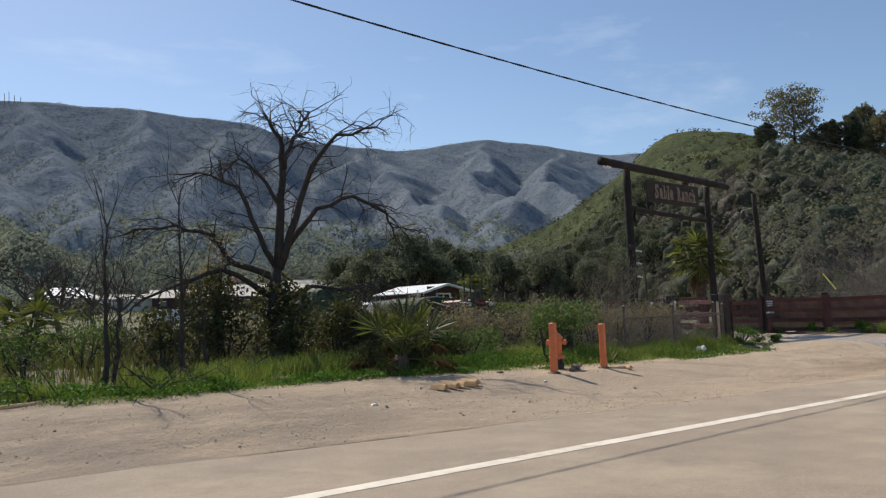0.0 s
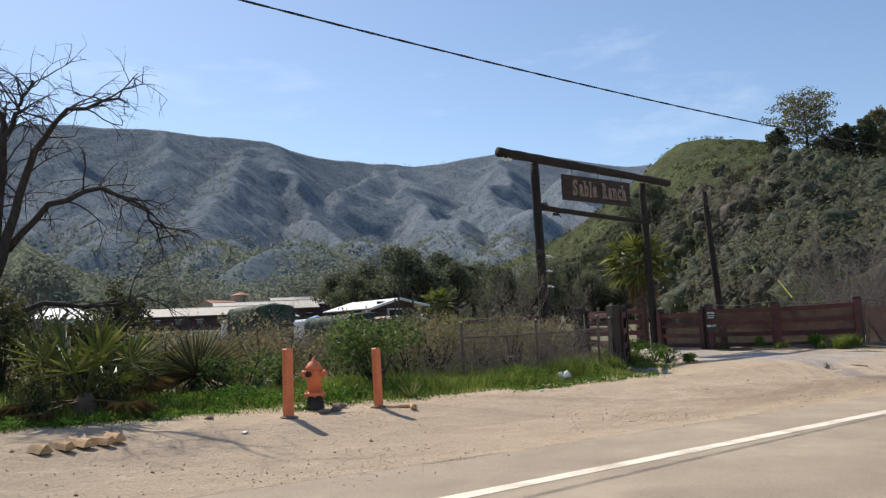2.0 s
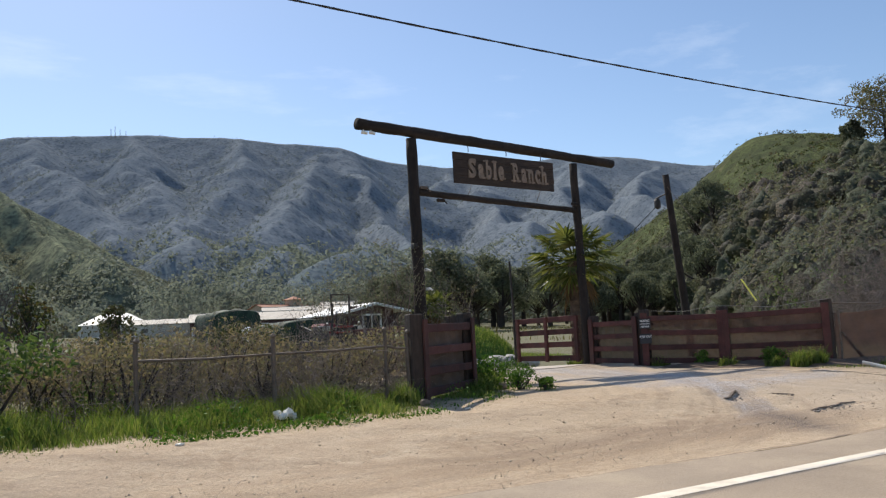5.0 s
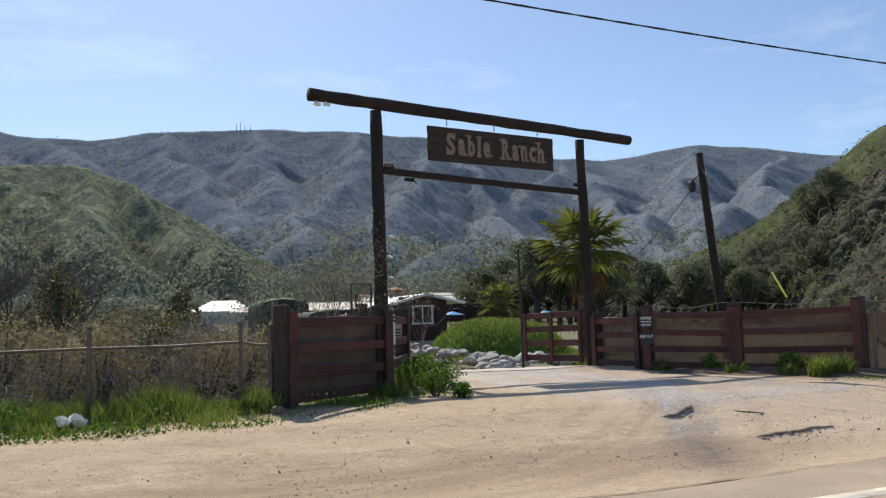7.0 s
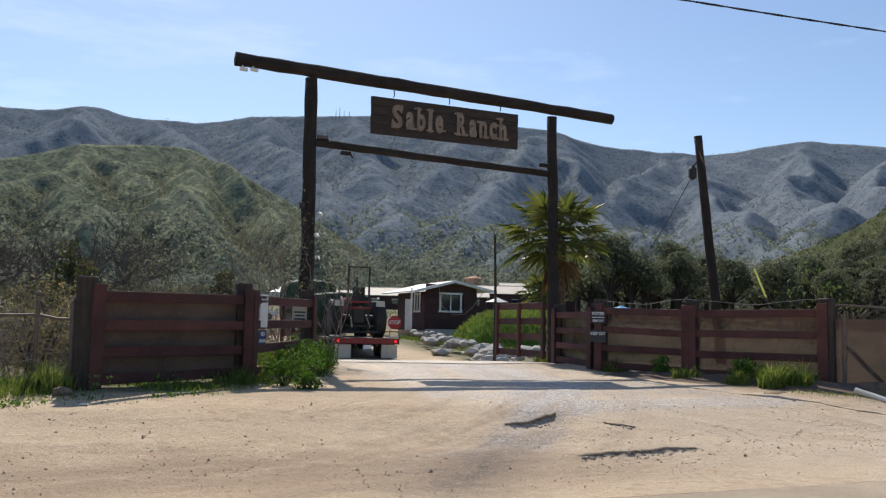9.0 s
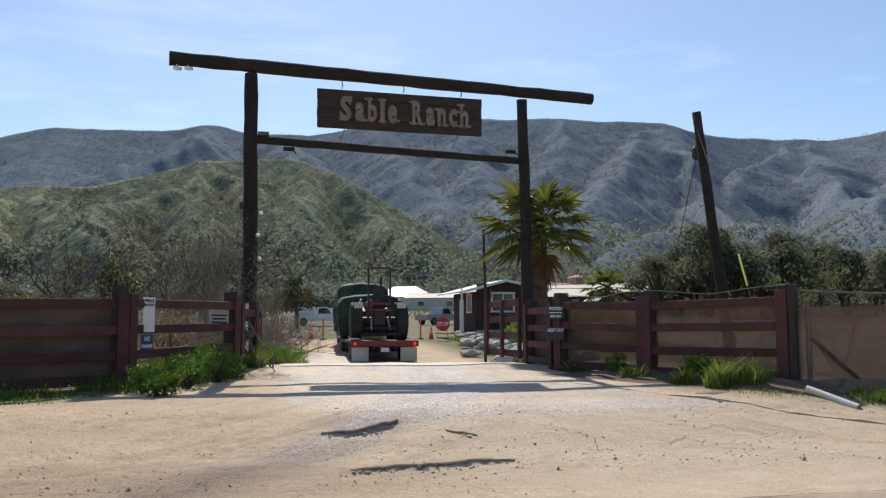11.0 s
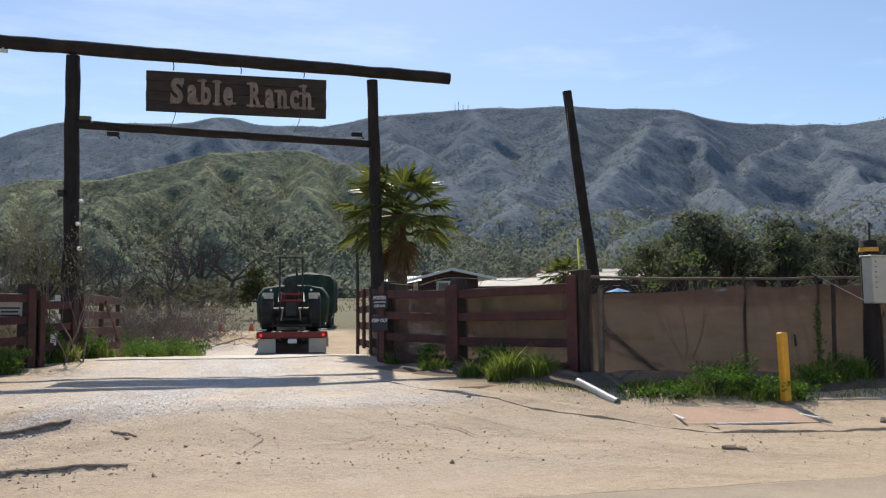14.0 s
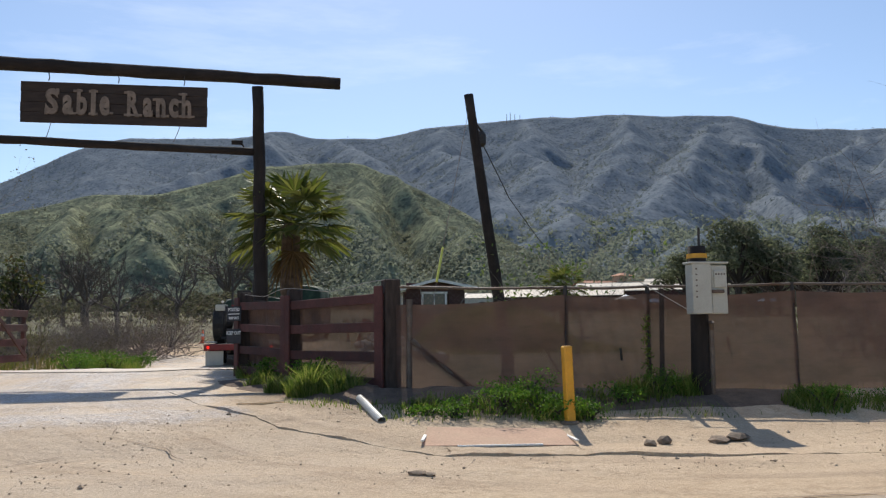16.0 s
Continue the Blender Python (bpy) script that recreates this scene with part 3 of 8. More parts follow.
        fs = ((0, 11, 5), (0, 5, 1), (0, 1, 7), (0, 7, 10), (0, 10, 11), (1, 5, 9), (5, 11, 4), (11, 10, 2), (10, 7, 6), (7, 1, 8), (3, 9, 4), (3, 4, 2), (3, 2, 6), (3, 6, 8), (3, 8, 9), (4, 9, 5), (2, 4, 11), (6, 2, 10), (8, 6, 7), (9, 8, 1))
        out = []
        for p in vs:
            k = 1 + rng.uniform(-jitter, jitter)
            out.append((c[0] + p.x * k * size[0] / 2, c[1] + p.y * k * size[1] / 2, c[2] + p.z * k * size[2] / 2))
        return self.add(out, fs)

    def mesh(self, name, mat, smooth=False):
        me = bpy.data.meshes.new(name)
        me.from_pydata(self.v, [], self.f)
        me.materials.append(mat)
        if smooth:
            me.polygons.foreach_set("use_smooth", [True] * len(me.polygons))
        me.update()
        return me


def thing(name, at=(0, 0, 0), label="", category="", group="", kind="", turn=0.0):
    """An Empty at a thing's base, to carry its parts."""
    ob = new(name)
    ob.empty_display_size = 0.2
    ob.matrix_world = pose(*at, 0, 0, turn)
    return tagged(ob, label, category, group, kind)


def part(name, geo, mat, parent, label="", smooth=False):
    """One mesh under a thing or a part."""
    ob = new(name, geo.mesh(name, mat, smooth))
    ob.parent = parent
    if label:
        ob["label"] = label
    return ob


def solo(name, geo, mat, at=(0, 0, 0), label="", category="", group="", kind="", smooth=False, turn=0.0):
    ob = new(name, geo.mesh(name, mat, smooth))
    ob.matrix_world = pose(*at, 0, 0, turn)
    return tagged(ob, label, category, group, kind)


def arrays(name, verts, faces, mat, smooth=False):
    """A mesh from numpy arrays: verts (n, 3), faces (m, 3) or (m, 4)."""
    me = bpy.data.meshes.new(name)
    k = faces.shape[1]
    me.vertices.add(len(verts))
    me.vertices.foreach_set("co", np.ascontiguousarray(verts, np.float32).ravel())
    me.loops.add(faces.size)
    me.loops.foreach_set("vertex_index", np.ascontiguousarray(faces, np.int32).ravel())
    me.polygons.add(len(faces))
    me.polygons.foreach_set("loop_start", np.arange(0, faces.size, k, dtype=np.int32))
    me.polygons.foreach_set("use_smooth", np.full(len(faces), smooth))
    me.materials.append(mat)
    me.update(calc_edges=True)
    me.validate()
    return me


def unit(v):
    return v / np.maximum(np.linalg.norm(v, axis=-1, keepdims=True), 1e-9)


def leaf_cards(centres, size, rng, up=0.3, slim=0.5):
    """Folded diamond leaves at the centres, turned at random; size is a number or one for each."""
    n = len(centres)
    d = unit(rng.normal(size=(n, 3)) + (0, 0, up))
    s = unit(np.cross(d, rng.normal(size=(n, 3))))
    w = np.cross(d, s)
    size = np.broadcast_to(np.asarray(size, float), (n,))[:, None] * rng.uniform(0.6, 1.3, (n, 1))
    a, b = centres - d * size * 0.5, centres + d * size * 0.5
    l, r = centres + (s * slim + w * 0.12) * size * 0.5, centres + (-s * slim + w * 0.12) * size * 0.5
    verts = np.stack([a, l, b, r], 1).reshape(-1, 3)
    return verts, np.arange(4 * n).reshape(-1, 4)


def crown_cards(centres, normals, size, rng, jitter=0.85, slim=0.85):
    """Small folded clumps of leaves lying roughly along a crown's skin."""
    n = len(centres)
    w = unit(normals + (0, 0, 0.35) + rng.normal(size=(n, 3)) * jitter)
    d = unit(np.cross(w, rng.normal(size=(n, 3))))
    s = np.cross(w, d)
    size = np.broadcast_to(np.asarray(size, float), (n,))[:, None] * rng.uniform(0.6, 1.3, (n, 1))
    a, b = centres - (d * 0.5 + w * 0.12) * size, centres + (d * 0.5 - w * 0.12) * size
    l, r = centres + (s * slim * 0.5 + w * 0.06) * size, centres + (-s * slim * 0.5 + w * 0.06) * size
    verts = np.stack([a, l, b, r], 1).reshape(-1, 3)
    return verts, np.arange(4 * n).reshape(-1, 4)


def blob_skin(blobs, count, rng, shell=0.7):
    """Points on the skins of a set of ellipsoids, and the directions outward there."""
    b = np.asarray(blobs, float)
    vol = b[:, 3] * b[:, 4] * b[:, 5]
    pick = rng.choice(len(b), count, p=vol ** 0.67 / (vol ** 0.67).sum())
    d = unit(rng.normal(size=(count, 3)) + (0, 0, 0.25))
    r = shell + (1.06 - shell) * rng.random((count, 1))
    return b[pick, :3] + d * r * b[pick, 3:], unit(d / b[pick, 3:])


def in_blobs(blobs, count, rng, shell=0.55):
    """Points inside a set of ellipsoids (x, y, z, rx, ry, rz), denser towards their skins."""
    b = np.asarray(blobs, float)
    vol = b[:, 3] * b[:, 4] * b[:, 5]
    pick = rng.choice(len(b), count, p=vol ** 0.67 / (vol ** 0.67).sum())
    d = unit(rng.normal(size=(count, 3)))
    r = shell + (1 - shell) * rng.random((count, 1)) ** 0.7
    r *= 1 + 0.22 * rng.normal(size=(count, 1)) * 0.6
    return b[pick, :3] + d * r * b[pick, 3:]


def fbm(x, y, freq, octaves=5, gain=0.5, seed=0, ridged=False):
    """Value noise on numpy arrays, roughly -1 to 1."""
    total, amp, norm = np.zeros_like(x, float), 1.0, 0.0
    for o in range(octaves):
        xf, yf = x * freq + 17.3 * o + seed * 31.7, y * freq - 9.1 * o + seed * 11.3
        xi, yi = np.floor(xf), np.floor(yf)
        u, v = xf - xi, yf - yi
        u, v = u * u * (3 - 2 * u), v * v * (3 - 2 * v)

        def rnd(i, j):
            h = np.sin(i * 127.1 + j * 311.7 + seed * 74.7) * 43758.5453
            return (h - np.floor(h)) * 2 - 1

        val = (rnd(xi, yi) * (1 - u) + rnd(xi + 1, yi) * u) * (1 - v) + (rnd(xi, yi + 1) * (1 - u) + rnd(xi + 1, yi + 1) * u) * v
        total += amp * (1 - 2 * np.abs(val) if ridged else val)
        norm += amp
        amp, freq = amp * gain, freq * 2.03
    return total / norm


def sheet(nx, ny):
    i = np.arange((nx - 1) * (ny - 1))
    a = i // (ny - 1) * ny + i % (ny - 1)
    return np.stack([a, a + ny, a + ny + 1, a + 1], 1)


# ---------------------------------------------------------------- ground
RISE_Y = [-4000, 6, 8, 9.7, 11.5, 13.6, 16, 20, 23, 27, 33, 45, 60, 110, 230, 420, 4000]
RISE_Z = [0, 0, 0.0, 0.09, 0.36, 0.48, 0.52, 0.68, 0.55, 0.25, 0.17, 0.8, 1.2, 2.7, 7, 12, 16]


# broken edges of the drive's old asphalt: from x, to x, y, rake, depth, seed
LIPS = ((30.2, 32.4, 8.92, 0.05, 0.055, 3), (30.1, 31.5, 10.55, 0.42, 0.045, 5), (31.7, 32.35, 10.75, -0.9, 0.02, 7))


def level(x, y, rough=True):
    """Height of the ground: a road that falls gently to +x, a shoulder, the gate's crest, and the valley floor."""
    x, y = np.asarray(x, float), np.asarray(y, float)
    z = np.interp(y, RISE_Y, RISE_Z)
    side = np.clip((x - 37) / 4, 0, 1) * np.clip((y - 10.5) / 1.5, 0, 1) * np.clip((20 - y) / 6, 0, 1)
    z = z - 0.0063 * np.clip(x, -60, 80) * np.clip((120 - y) / 80, 0, 1) + 0.12 * side
    for hx, hy, sx, sy, deep in ((31.3, 8.45, 1.5, 0.28, 0.055), (30.8, 10.75, 0.75, 0.35, 0.06), (29.6, 9.6, 1.2, 0.5, 0.03)):
        z = z - deep * np.exp(-((x - hx) / sx) ** 2 - ((y - hy) / sy) ** 2)
    for x0, x1, y0, rake, deep, k in LIPS:
        lip = y0 + rake * (x - x0) + 0.11 * fbm(x, x * 0, 2.1, 4, 0.65, k) - y
        z = z - deep * np.clip(lip / 0.05, 0, 1) * np.clip(1 - lip / 0.55, 0, 1) * np.clip((x - x0) / 0.3, 0, 1) * np.clip((x1 - x) / 0.3, 0, 1)
    if rough:
        near = np.clip((y - 9.1 + 0.104 * np.clip(x, -10, 26)) / 2.0, 0, 1) * np.clip((90 - y) / 60, 0, 1)
        z = z + near * (0.022 * fbm(x, y, 1.3, 4, 0.55, 3) + 0.035 * fbm(x * 0.35, y * 1.4, 0.8, 3, 0.5, 5))
        z = z + np.clip((y - 12.5) / 3, 0, 1) * np.clip((60 - y) / 30, 0, 1) * 0.06 * fbm(x, y, 0.5, 3, 0.5, 8) * (1 - np.exp(-((x - 33) / 4.5) ** 4))
    return z


def lz(x, y):
    return float(level(x, y))


def steps(parts):
    out = []
    for a, b, s in parts:
        out.extend(np.arange(a, b, s).tolist())
    return np.array(out + [parts[-1][1]])


gx = steps([(-4000, -400, 300), (-400, -60, 20), (-60, -6, 1.5), (-6, 29.4, 0.2), (29.4, 33.8, 0.07), (33.8, 56, 0.2), (56, 110, 1.5), (110, 500, 20), (500, 4000, 300)])
gy = steps([(-4000, -400, 300), (-400, -40, 20), (-40, 5, 1.5), (5, 8.2, 0.2), (8.2, 11.6, 0.06), (11.6, 24, 0.16), (24, 60, 1.2), (60, 500, 12), (500, 4000, 300)])
X, Y = np.meshgrid(gx, gy, indexing="ij")
GV = np.stack([X, Y, level(X, Y)], -1).reshape(-1, 3)
ground = tagged(new("ground", arrays("ground", GV, sheet(len(gx), len(gy)), DIRT, True)), "dusty tan dirt and green valley floor beside the road", "ground", kind="structure")

for x0, x1, y0, rake, deep, k in LIPS:
    ex = np.arange(x0 + 0.16, x1 - 0.16, 0.025)
    ey = y0 + rake * (ex - x0) + 0.11 * fbm(ex, ex * 0, 2.1, 4, 0.65, k) + 0.018 * fbm(ex, ex * 0, 14, 3, 0.6, k + 1)
    ends = np.clip(np.minimum(ex - ex[0], ex[-1] - ex) / 0.2, 0, 1)
    top = level(ex, ey + 0.08) + (0.004 + 0.012 * fbm(ex, ex * 0, 4, 3, 0.6, k + 3)) * ends
    rows_ = [np.stack([ex, ey - 0.012, level(ex, ey - 0.06) - 0.03], 1), np.stack([ex, ey - 0.02, top - 0.012], 1), np.stack([ex, ey, top], 1), np.stack([ex, ey + 0.05 + 0.03 * fbm(ex, ex * 0, 9, 3, 0.6, k + 2), level(ex, ey + 0.05) - 0.004], 1)]
    tagged(new("asphalt_edge", arrays("asphalt_edge", np.stack(rows_, 1).reshape(-1, 3), sheet(len(ex), 4), BROKEN)), "dark broken edge of old asphalt at a pothole", "pavement", kind="structure")
    r, g = random.Random(k), Geo()
    for _ in range(int(13 * (x1 - x0))):
        i = r.randrange(len(ex))
        gy_ = ey[i] - abs(r.gauss(0.05, 0.12)) - 0.02
        d = r.uniform(0.012, 0.034) * (1.5 if r.random() < 0.15 else 1)
        g.box((ex[i], gy_, lz(ex[i], gy_) + d * 0.25), (d * 1.4, d, d * 0.8), Matrix.Rotation(r.uniform(0, 6.3), 3, "Z") @ Matrix.Rotation(r.uniform(-0.5, 0.5), 3, "X"), d * 0.25)
    solo("broken_gravel", g, CHIP, label="grey broken gravel lying in the pothole", category="gravel", kind="stuff")

# loose clods and pebbles strewn over the shoulder
pr = np.random.default_rng(77)
px_, py_ = pr.uniform(-4, 46, 4200), 8.2 + 4.0 * pr.random(4200) ** 1.2
keep = (py_ > 9.5 - 0.104 * np.clip(px_, -10, 26) + 0.15) & (py_ > 7.0) & (fbm(px_, py_, 0.7, 4, 0.6, 12) + pr.normal(0, 0.12, 4200) > -0.02)
px_, py_ = px_[keep], py_[keep]
size = pr.uniform(0.006, 0.017, len(px_)) * np.where(pr.random(len(px_)) < 0.05, 1.9, 1.0)
octa = np.array([(1, 0, 0), (0, 1, 0), (-1, 0, 0), (0, -1, 0), (0, 0, 0.75), (0, 0, -0.5)], float)
turn_ = pr.uniform(0, 6.3, len(px_))
lump = octa[None] * pr.uniform(0.6, 1.35, (len(px_), 6, 1)) + pr.normal(0, 0.14, (len(px_), 6, 3))
cx_, sx_ = np.cos(turn_)[:, None], np.sin(turn_)[:, None]
lump = np.stack([lump[..., 0] * cx_ - lump[..., 1] * sx_, lump[..., 0] * sx_ + lump[..., 1] * cx_, lump[..., 2]], -1) * size[:, None, None]
spots = np.stack([px_, py_, level(px_, py_) + size * 0.25], 1)
tri = np.array([(0, 1, 4), (1, 2, 4), (2, 3, 4), (3, 0, 4), (1, 0, 5), (2, 1, 5), (3, 2, 5), (0, 3, 5)])
tagged(new("loose_pebbles", arrays("loose_pebbles", (spots[:, None] + lump).reshape(-1, 3), ((np.arange(len(px_)) * 6)[:, None, None] + tri[None]).reshape(-1, 3), CLOD)), "small clods and pebbles strewn on the dirt shoulder", "pebbles", kind="stuff")

# road strip and its edge line, which drifts towards the camera's side
rx = np.arange(-60, 120, 0.5)


def line_y(x):
    return 6.57 - 0.045 * np.clip(x, -10, 60)


edge = 9.3 - 0.104 * np.clip(rx, -10, 26) + 0.14 * fbm(rx, rx * 0, 0.6, 4, 0.6, 2)
edge = np.minimum(edge, 9.2)
rows_y = [np.full_like(rx, -9.0), np.full_like(rx, 0.0), np.full_like(rx, 3.0), edge - 1.7, edge - 0.8, edge - 0.04, edge]
lift = [0.012, 0.012, 0.012, 0.012, 0.012, 0.012, -0.03]
RV = np.stack([np.stack([rx, yy, level(rx, yy, False) + up], -1) for yy, up in zip(rows_y, lift)], 1).reshape(-1, 3)
road = tagged(new("road", arrays("road", RV, sheet(len(rx), 7), ASPHALT)), "dust-covered grey asphalt road with a ragged edge", "road", kind="structure")
wob = 0.012 * fbm(rx, rx * 0, 1.1, 3, 0.6, 4)
LV = np.stack([np.stack([rx, line_y(rx) + s + wob * s * 8, level(rx, line_y(rx), False) + 0.016], -1) for s in (-0.115, 0.115)], 1).reshape(-1, 3)
tagged(new("road_marking", arrays("road_marking", LV, sheet(len(rx), 2), LINE)), "worn white edge line painted on the asphalt", "road marking", kind="structure")


def crack(name, line, width, seed, label, wander=0.08):
    """A thin dark jagged seam lying on the ground."""
    line = np.array(line, float)
    run = np.concatenate([[0], np.cumsum(np.hypot(*np.diff(line, axis=0).T))])
    s = np.arange(0, run[-1], 0.06)
    cx, cy = np.interp(s, run, line[:, 0]), np.interp(s, run, line[:, 1])
    dx_, dy_ = np.gradient(cx), np.gradient(cy)
    k = np.hypot(dx_, dy_)
    px_, py_ = -dy_ / k, dx_ / k
    off = wander * fbm(s, s * 0, 1.4, 5, 0.65, seed)
    half = width * np.clip(0.5 + 0.7 * fbm(s, s * 0, 2.3, 4, 0.6, seed + 5), 0.06, 1)
    rows_ = []
    for e in (-1, 1):
        ex, ey = cx + px_ * (off + e * half), cy + py_ * (off + e * half)
        rows_.append(np.stack([ex, ey, np.maximum(level(ex, ey), level(ex, ey, False)) + 0.011], -1))
    return tagged(new(name, arrays(name, np.stack(rows_, 1).reshape(-1, 3), sheet(len(s), 2), SEAM)), label, "crack", kind="structure")


crack("road_seam", [(a, min(9.22, 9.32 - 0.104 * min(a, 26))) for a in range(-8, 60, 2)], 0.03, 3, "dark gritty seam along the asphalt's edge", 0.05)
for i, line in enumerate(([(34.2, 9.3), (35.4, 9.0), (36.4, 8.7), (37.4, 8.5)], [(32.6, 9.0), (33.3, 9.6), (34.3, 9.5), (34.9, 9.9)], [(33.2, 10.6), (33.6, 9.9), (33.4, 9.3)],
                          [(35.2, 10.6), (36.0, 10.1), (36.3, 9.5)], [(34.6, 11.8), (35.2, 11.2), (35.3, 10.7)])):
    crack("pavement_crack", line, 0.011, 20 + i, "fine dark crack in the drive's old asphalt", 0.09)


# ---------------------------------------------------------------- hills
RIBS = {}


def range_of_hills(name, c, ridge, foot, az0, az1, n_az, n_r, spur, spur_freq, mat, label, seed=1, base=0.0, power=1.15, behind=1.35, spurs=(), flank=0.7, fine=0.8):
    """A range round the point c: ridge is (bearing, elevation, distance) along its crest, each spur a line of
    (bearing, elevation, share of the way from foot to crest) falling from it; gullies wander between them."""
    kb, ke, kd = (np.array(k, float) for k in zip(*(r[:3] for r in ridge)))
    kn = [r[3] if len(r) > 3 else foot for r in ridge]
    az = np.linspace(az0, az1, n_az)
    el = np.interp(az, kb, ke)
    el = np.convolve(np.pad(el, 4, mode="edge"), np.ones(9) / 9, "valid")
    dist = np.interp(az, kb, kd)
    top = dist * np.tan(np.radians(el)) + c[2]
    near = np.interp(az, kb, kn)[:, None]
    u = np.concatenate([np.linspace(0, 1, n_r), 1 + (behind - 1) * np.linspace(0.08, 1, 8)])
    A, U = np.meshgrid(az, u, indexing="ij")
    D = near + (dist[:, None] - near) * U
    Xh, Yh = c[0] + D * np.sin(np.radians(A)), c[1] + D * np.cos(np.radians(A))
    rise = np.where(U <= 1, np.clip(U, 0, 1) ** power, 1 - 1.6 * (U - 1))
    Z = base + (top[:, None] - base) * rise
    wide = 1 / spur_freq
    wx_, wy_ = Xh + 0.30 * wide * fbm(Xh, Yh, spur_freq * 0.9, 4, 0.5, seed + 4), Yh + 0.30 * wide * fbm(Xh, Yh, spur_freq * 0.9, 4, 0.5, seed + 5)
    for line in spurs:
        p = []
        for b, e, f in line:
            n0, d0 = np.interp(b, kb, kn), np.interp(b, kb, kd)
            d = n0 + (d0 - n0) * (f * 0.85 if f < 0.95 else f)
            p.append((c[0] + d * math.sin(radians(b)), c[1] + d * math.cos(radians(b)), c[2] + d * math.tan(radians(e))))
        for (x0, y0, z0), (x1, y1, z1) in zip(p, p[1:]):
            run = (x1 - x0) ** 2 + (y1 - y0) ** 2
            t = np.clip(((wx_ - x0) * (x1 - x0) + (wy_ - y0) * (y1 - y0)) / run, 0, 1)
            far_ = np.hypot(wx_ - x0 - t * (x1 - x0), wy_ - y0 - t * (y1 - y0))
            h = z0 + (z1 - z0) * t - flank * far_ ** 2 / (far_ + 0.025 * wide)
            Z = np.where(U <= 1, 0.5 * (Z + h + np.sqrt((Z - h) ** 2 + (0.02 * wide) ** 2)), Z)
    body = np.clip(4 * U * (1 - U), 0, 1) ** 0.7
    ribs = fbm(wx_, wy_ * 0.62, spur_freq, 6, 0.47, seed, True) - 0.25
    small = fbm(Xh + 0.2 * (wx_ - Xh), Yh, spur_freq * 6, 4, 0.5, seed + 2, True)
    Z = Z + spur * (ribs + fine * 0.35 * small) * body + spur * 0.16 * fbm(Xh, Yh, spur_freq * 3, 4, 0.55, seed + 9) * np.clip(U * 3, 0, 1)
    V = np.stack([Xh, Yh, Z], -1)
    ob = new(name, arrays(name, V.reshape(-1, 3), sheet(n_az, len(u)), mat, True))
    tagged(ob, label, "hill", kind="structure")
    w = max(5, n_az // 24)
    total = np.cumsum(np.pad(Z, ((w + 1, w), (0, 0)), mode="edge"), axis=0)
    stand = Z - (total[2 * w + 1:] - total[:-2 * w - 1]) / (2 * w + 1)
    tilt = np.gradient(Z, axis=0)
    RIBS[name] = 0.3 * stand / stand.std(), tilt / (np.abs(tilt).mean() * 2)
    return V


MAIN = [(-60, 5, 2300), (-25, 7, 2300), (-17.6, 8.9, 2250), (-13, 11.5, 2200), (-10, 12.4, 2200), (-2.8, 12.75, 2150), (-0.2, 13.4, 2100), (2, 12.8, 2100), (6.3, 12.9, 2050),
        (10.4, 13.65, 2000), (16, 14.05, 1950), (21.5, 14.0, 1900), (27, 13.6, 1900), (30, 13.3, 1950), (33, 12.2, 2050), (36.7, 11.8, 2150), (40.5, 11.4, 2250), (46, 12.0, 2300),
        (50, 11.4, 2350), (54, 10.5, 2400), (60, 10.4, 2400), (75, 9, 2400), (110, 8, 2400)]
SPURS = [[(29.6, 13.2, 0.99), (28.2, 12.1, 0.88), (26.2, 10.9, 0.74), (24.2, 9.0, 0.56), (22.8, 7.0, 0.36)],
         [(29.8, 13.2, 0.99), (31.2, 10.8, 0.8), (32.6, 8.6, 0.6), (34.2, 6.7, 0.4), (35.0, 5.6, 0.25)],
         [(37.6, 11.7, 0.99), (36.0, 10.4, 0.85), (34.4, 8.8, 0.7)],
         [(38.6, 11.5, 0.99), (40.2, 9.6, 0.8), (42.0, 7.0, 0.5), (43.0, 5.4, 0.3)],
         [(24.0, 13.9, 0.99), (22.6, 11.4, 0.8), (20.4, 9.2, 0.62), (18.8, 7.4, 0.42)],
         [(16.2, 13.8, 0.99), (16.4, 11.6, 0.8), (18.2, 9.3, 0.6), (20.0, 6.8, 0.34)],
         [(10.6, 13.4, 0.99), (12.0, 11.3, 0.8), (14.0, 9.4, 0.6), (15.2, 7.4, 0.4)],
         [(-0.2, 13.2, 0.99), (-3.0, 11.6, 0.8), (-6.0, 10.4, 0.66)], [(3.0, 12.6, 0.99), (6.0, 11.4, 0.78)],
         [(46, 11.8, 0.99), (45.0, 9.8, 0.78), (46.4, 7.2, 0.5), (46.0, 5.4, 0.3)], [(51, 11.0, 0.99), (50.0, 9.0, 0.75), (51.5, 6.5, 0.45)],
         [(26.5, 6.6, 0.34), (25.6, 5.2, 0.18)], [(30.2, 6.4, 0.3), (29.4, 5.0, 0.15)]]
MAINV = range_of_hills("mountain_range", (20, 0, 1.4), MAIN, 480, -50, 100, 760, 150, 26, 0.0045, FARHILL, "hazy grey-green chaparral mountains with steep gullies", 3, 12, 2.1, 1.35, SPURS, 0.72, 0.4)

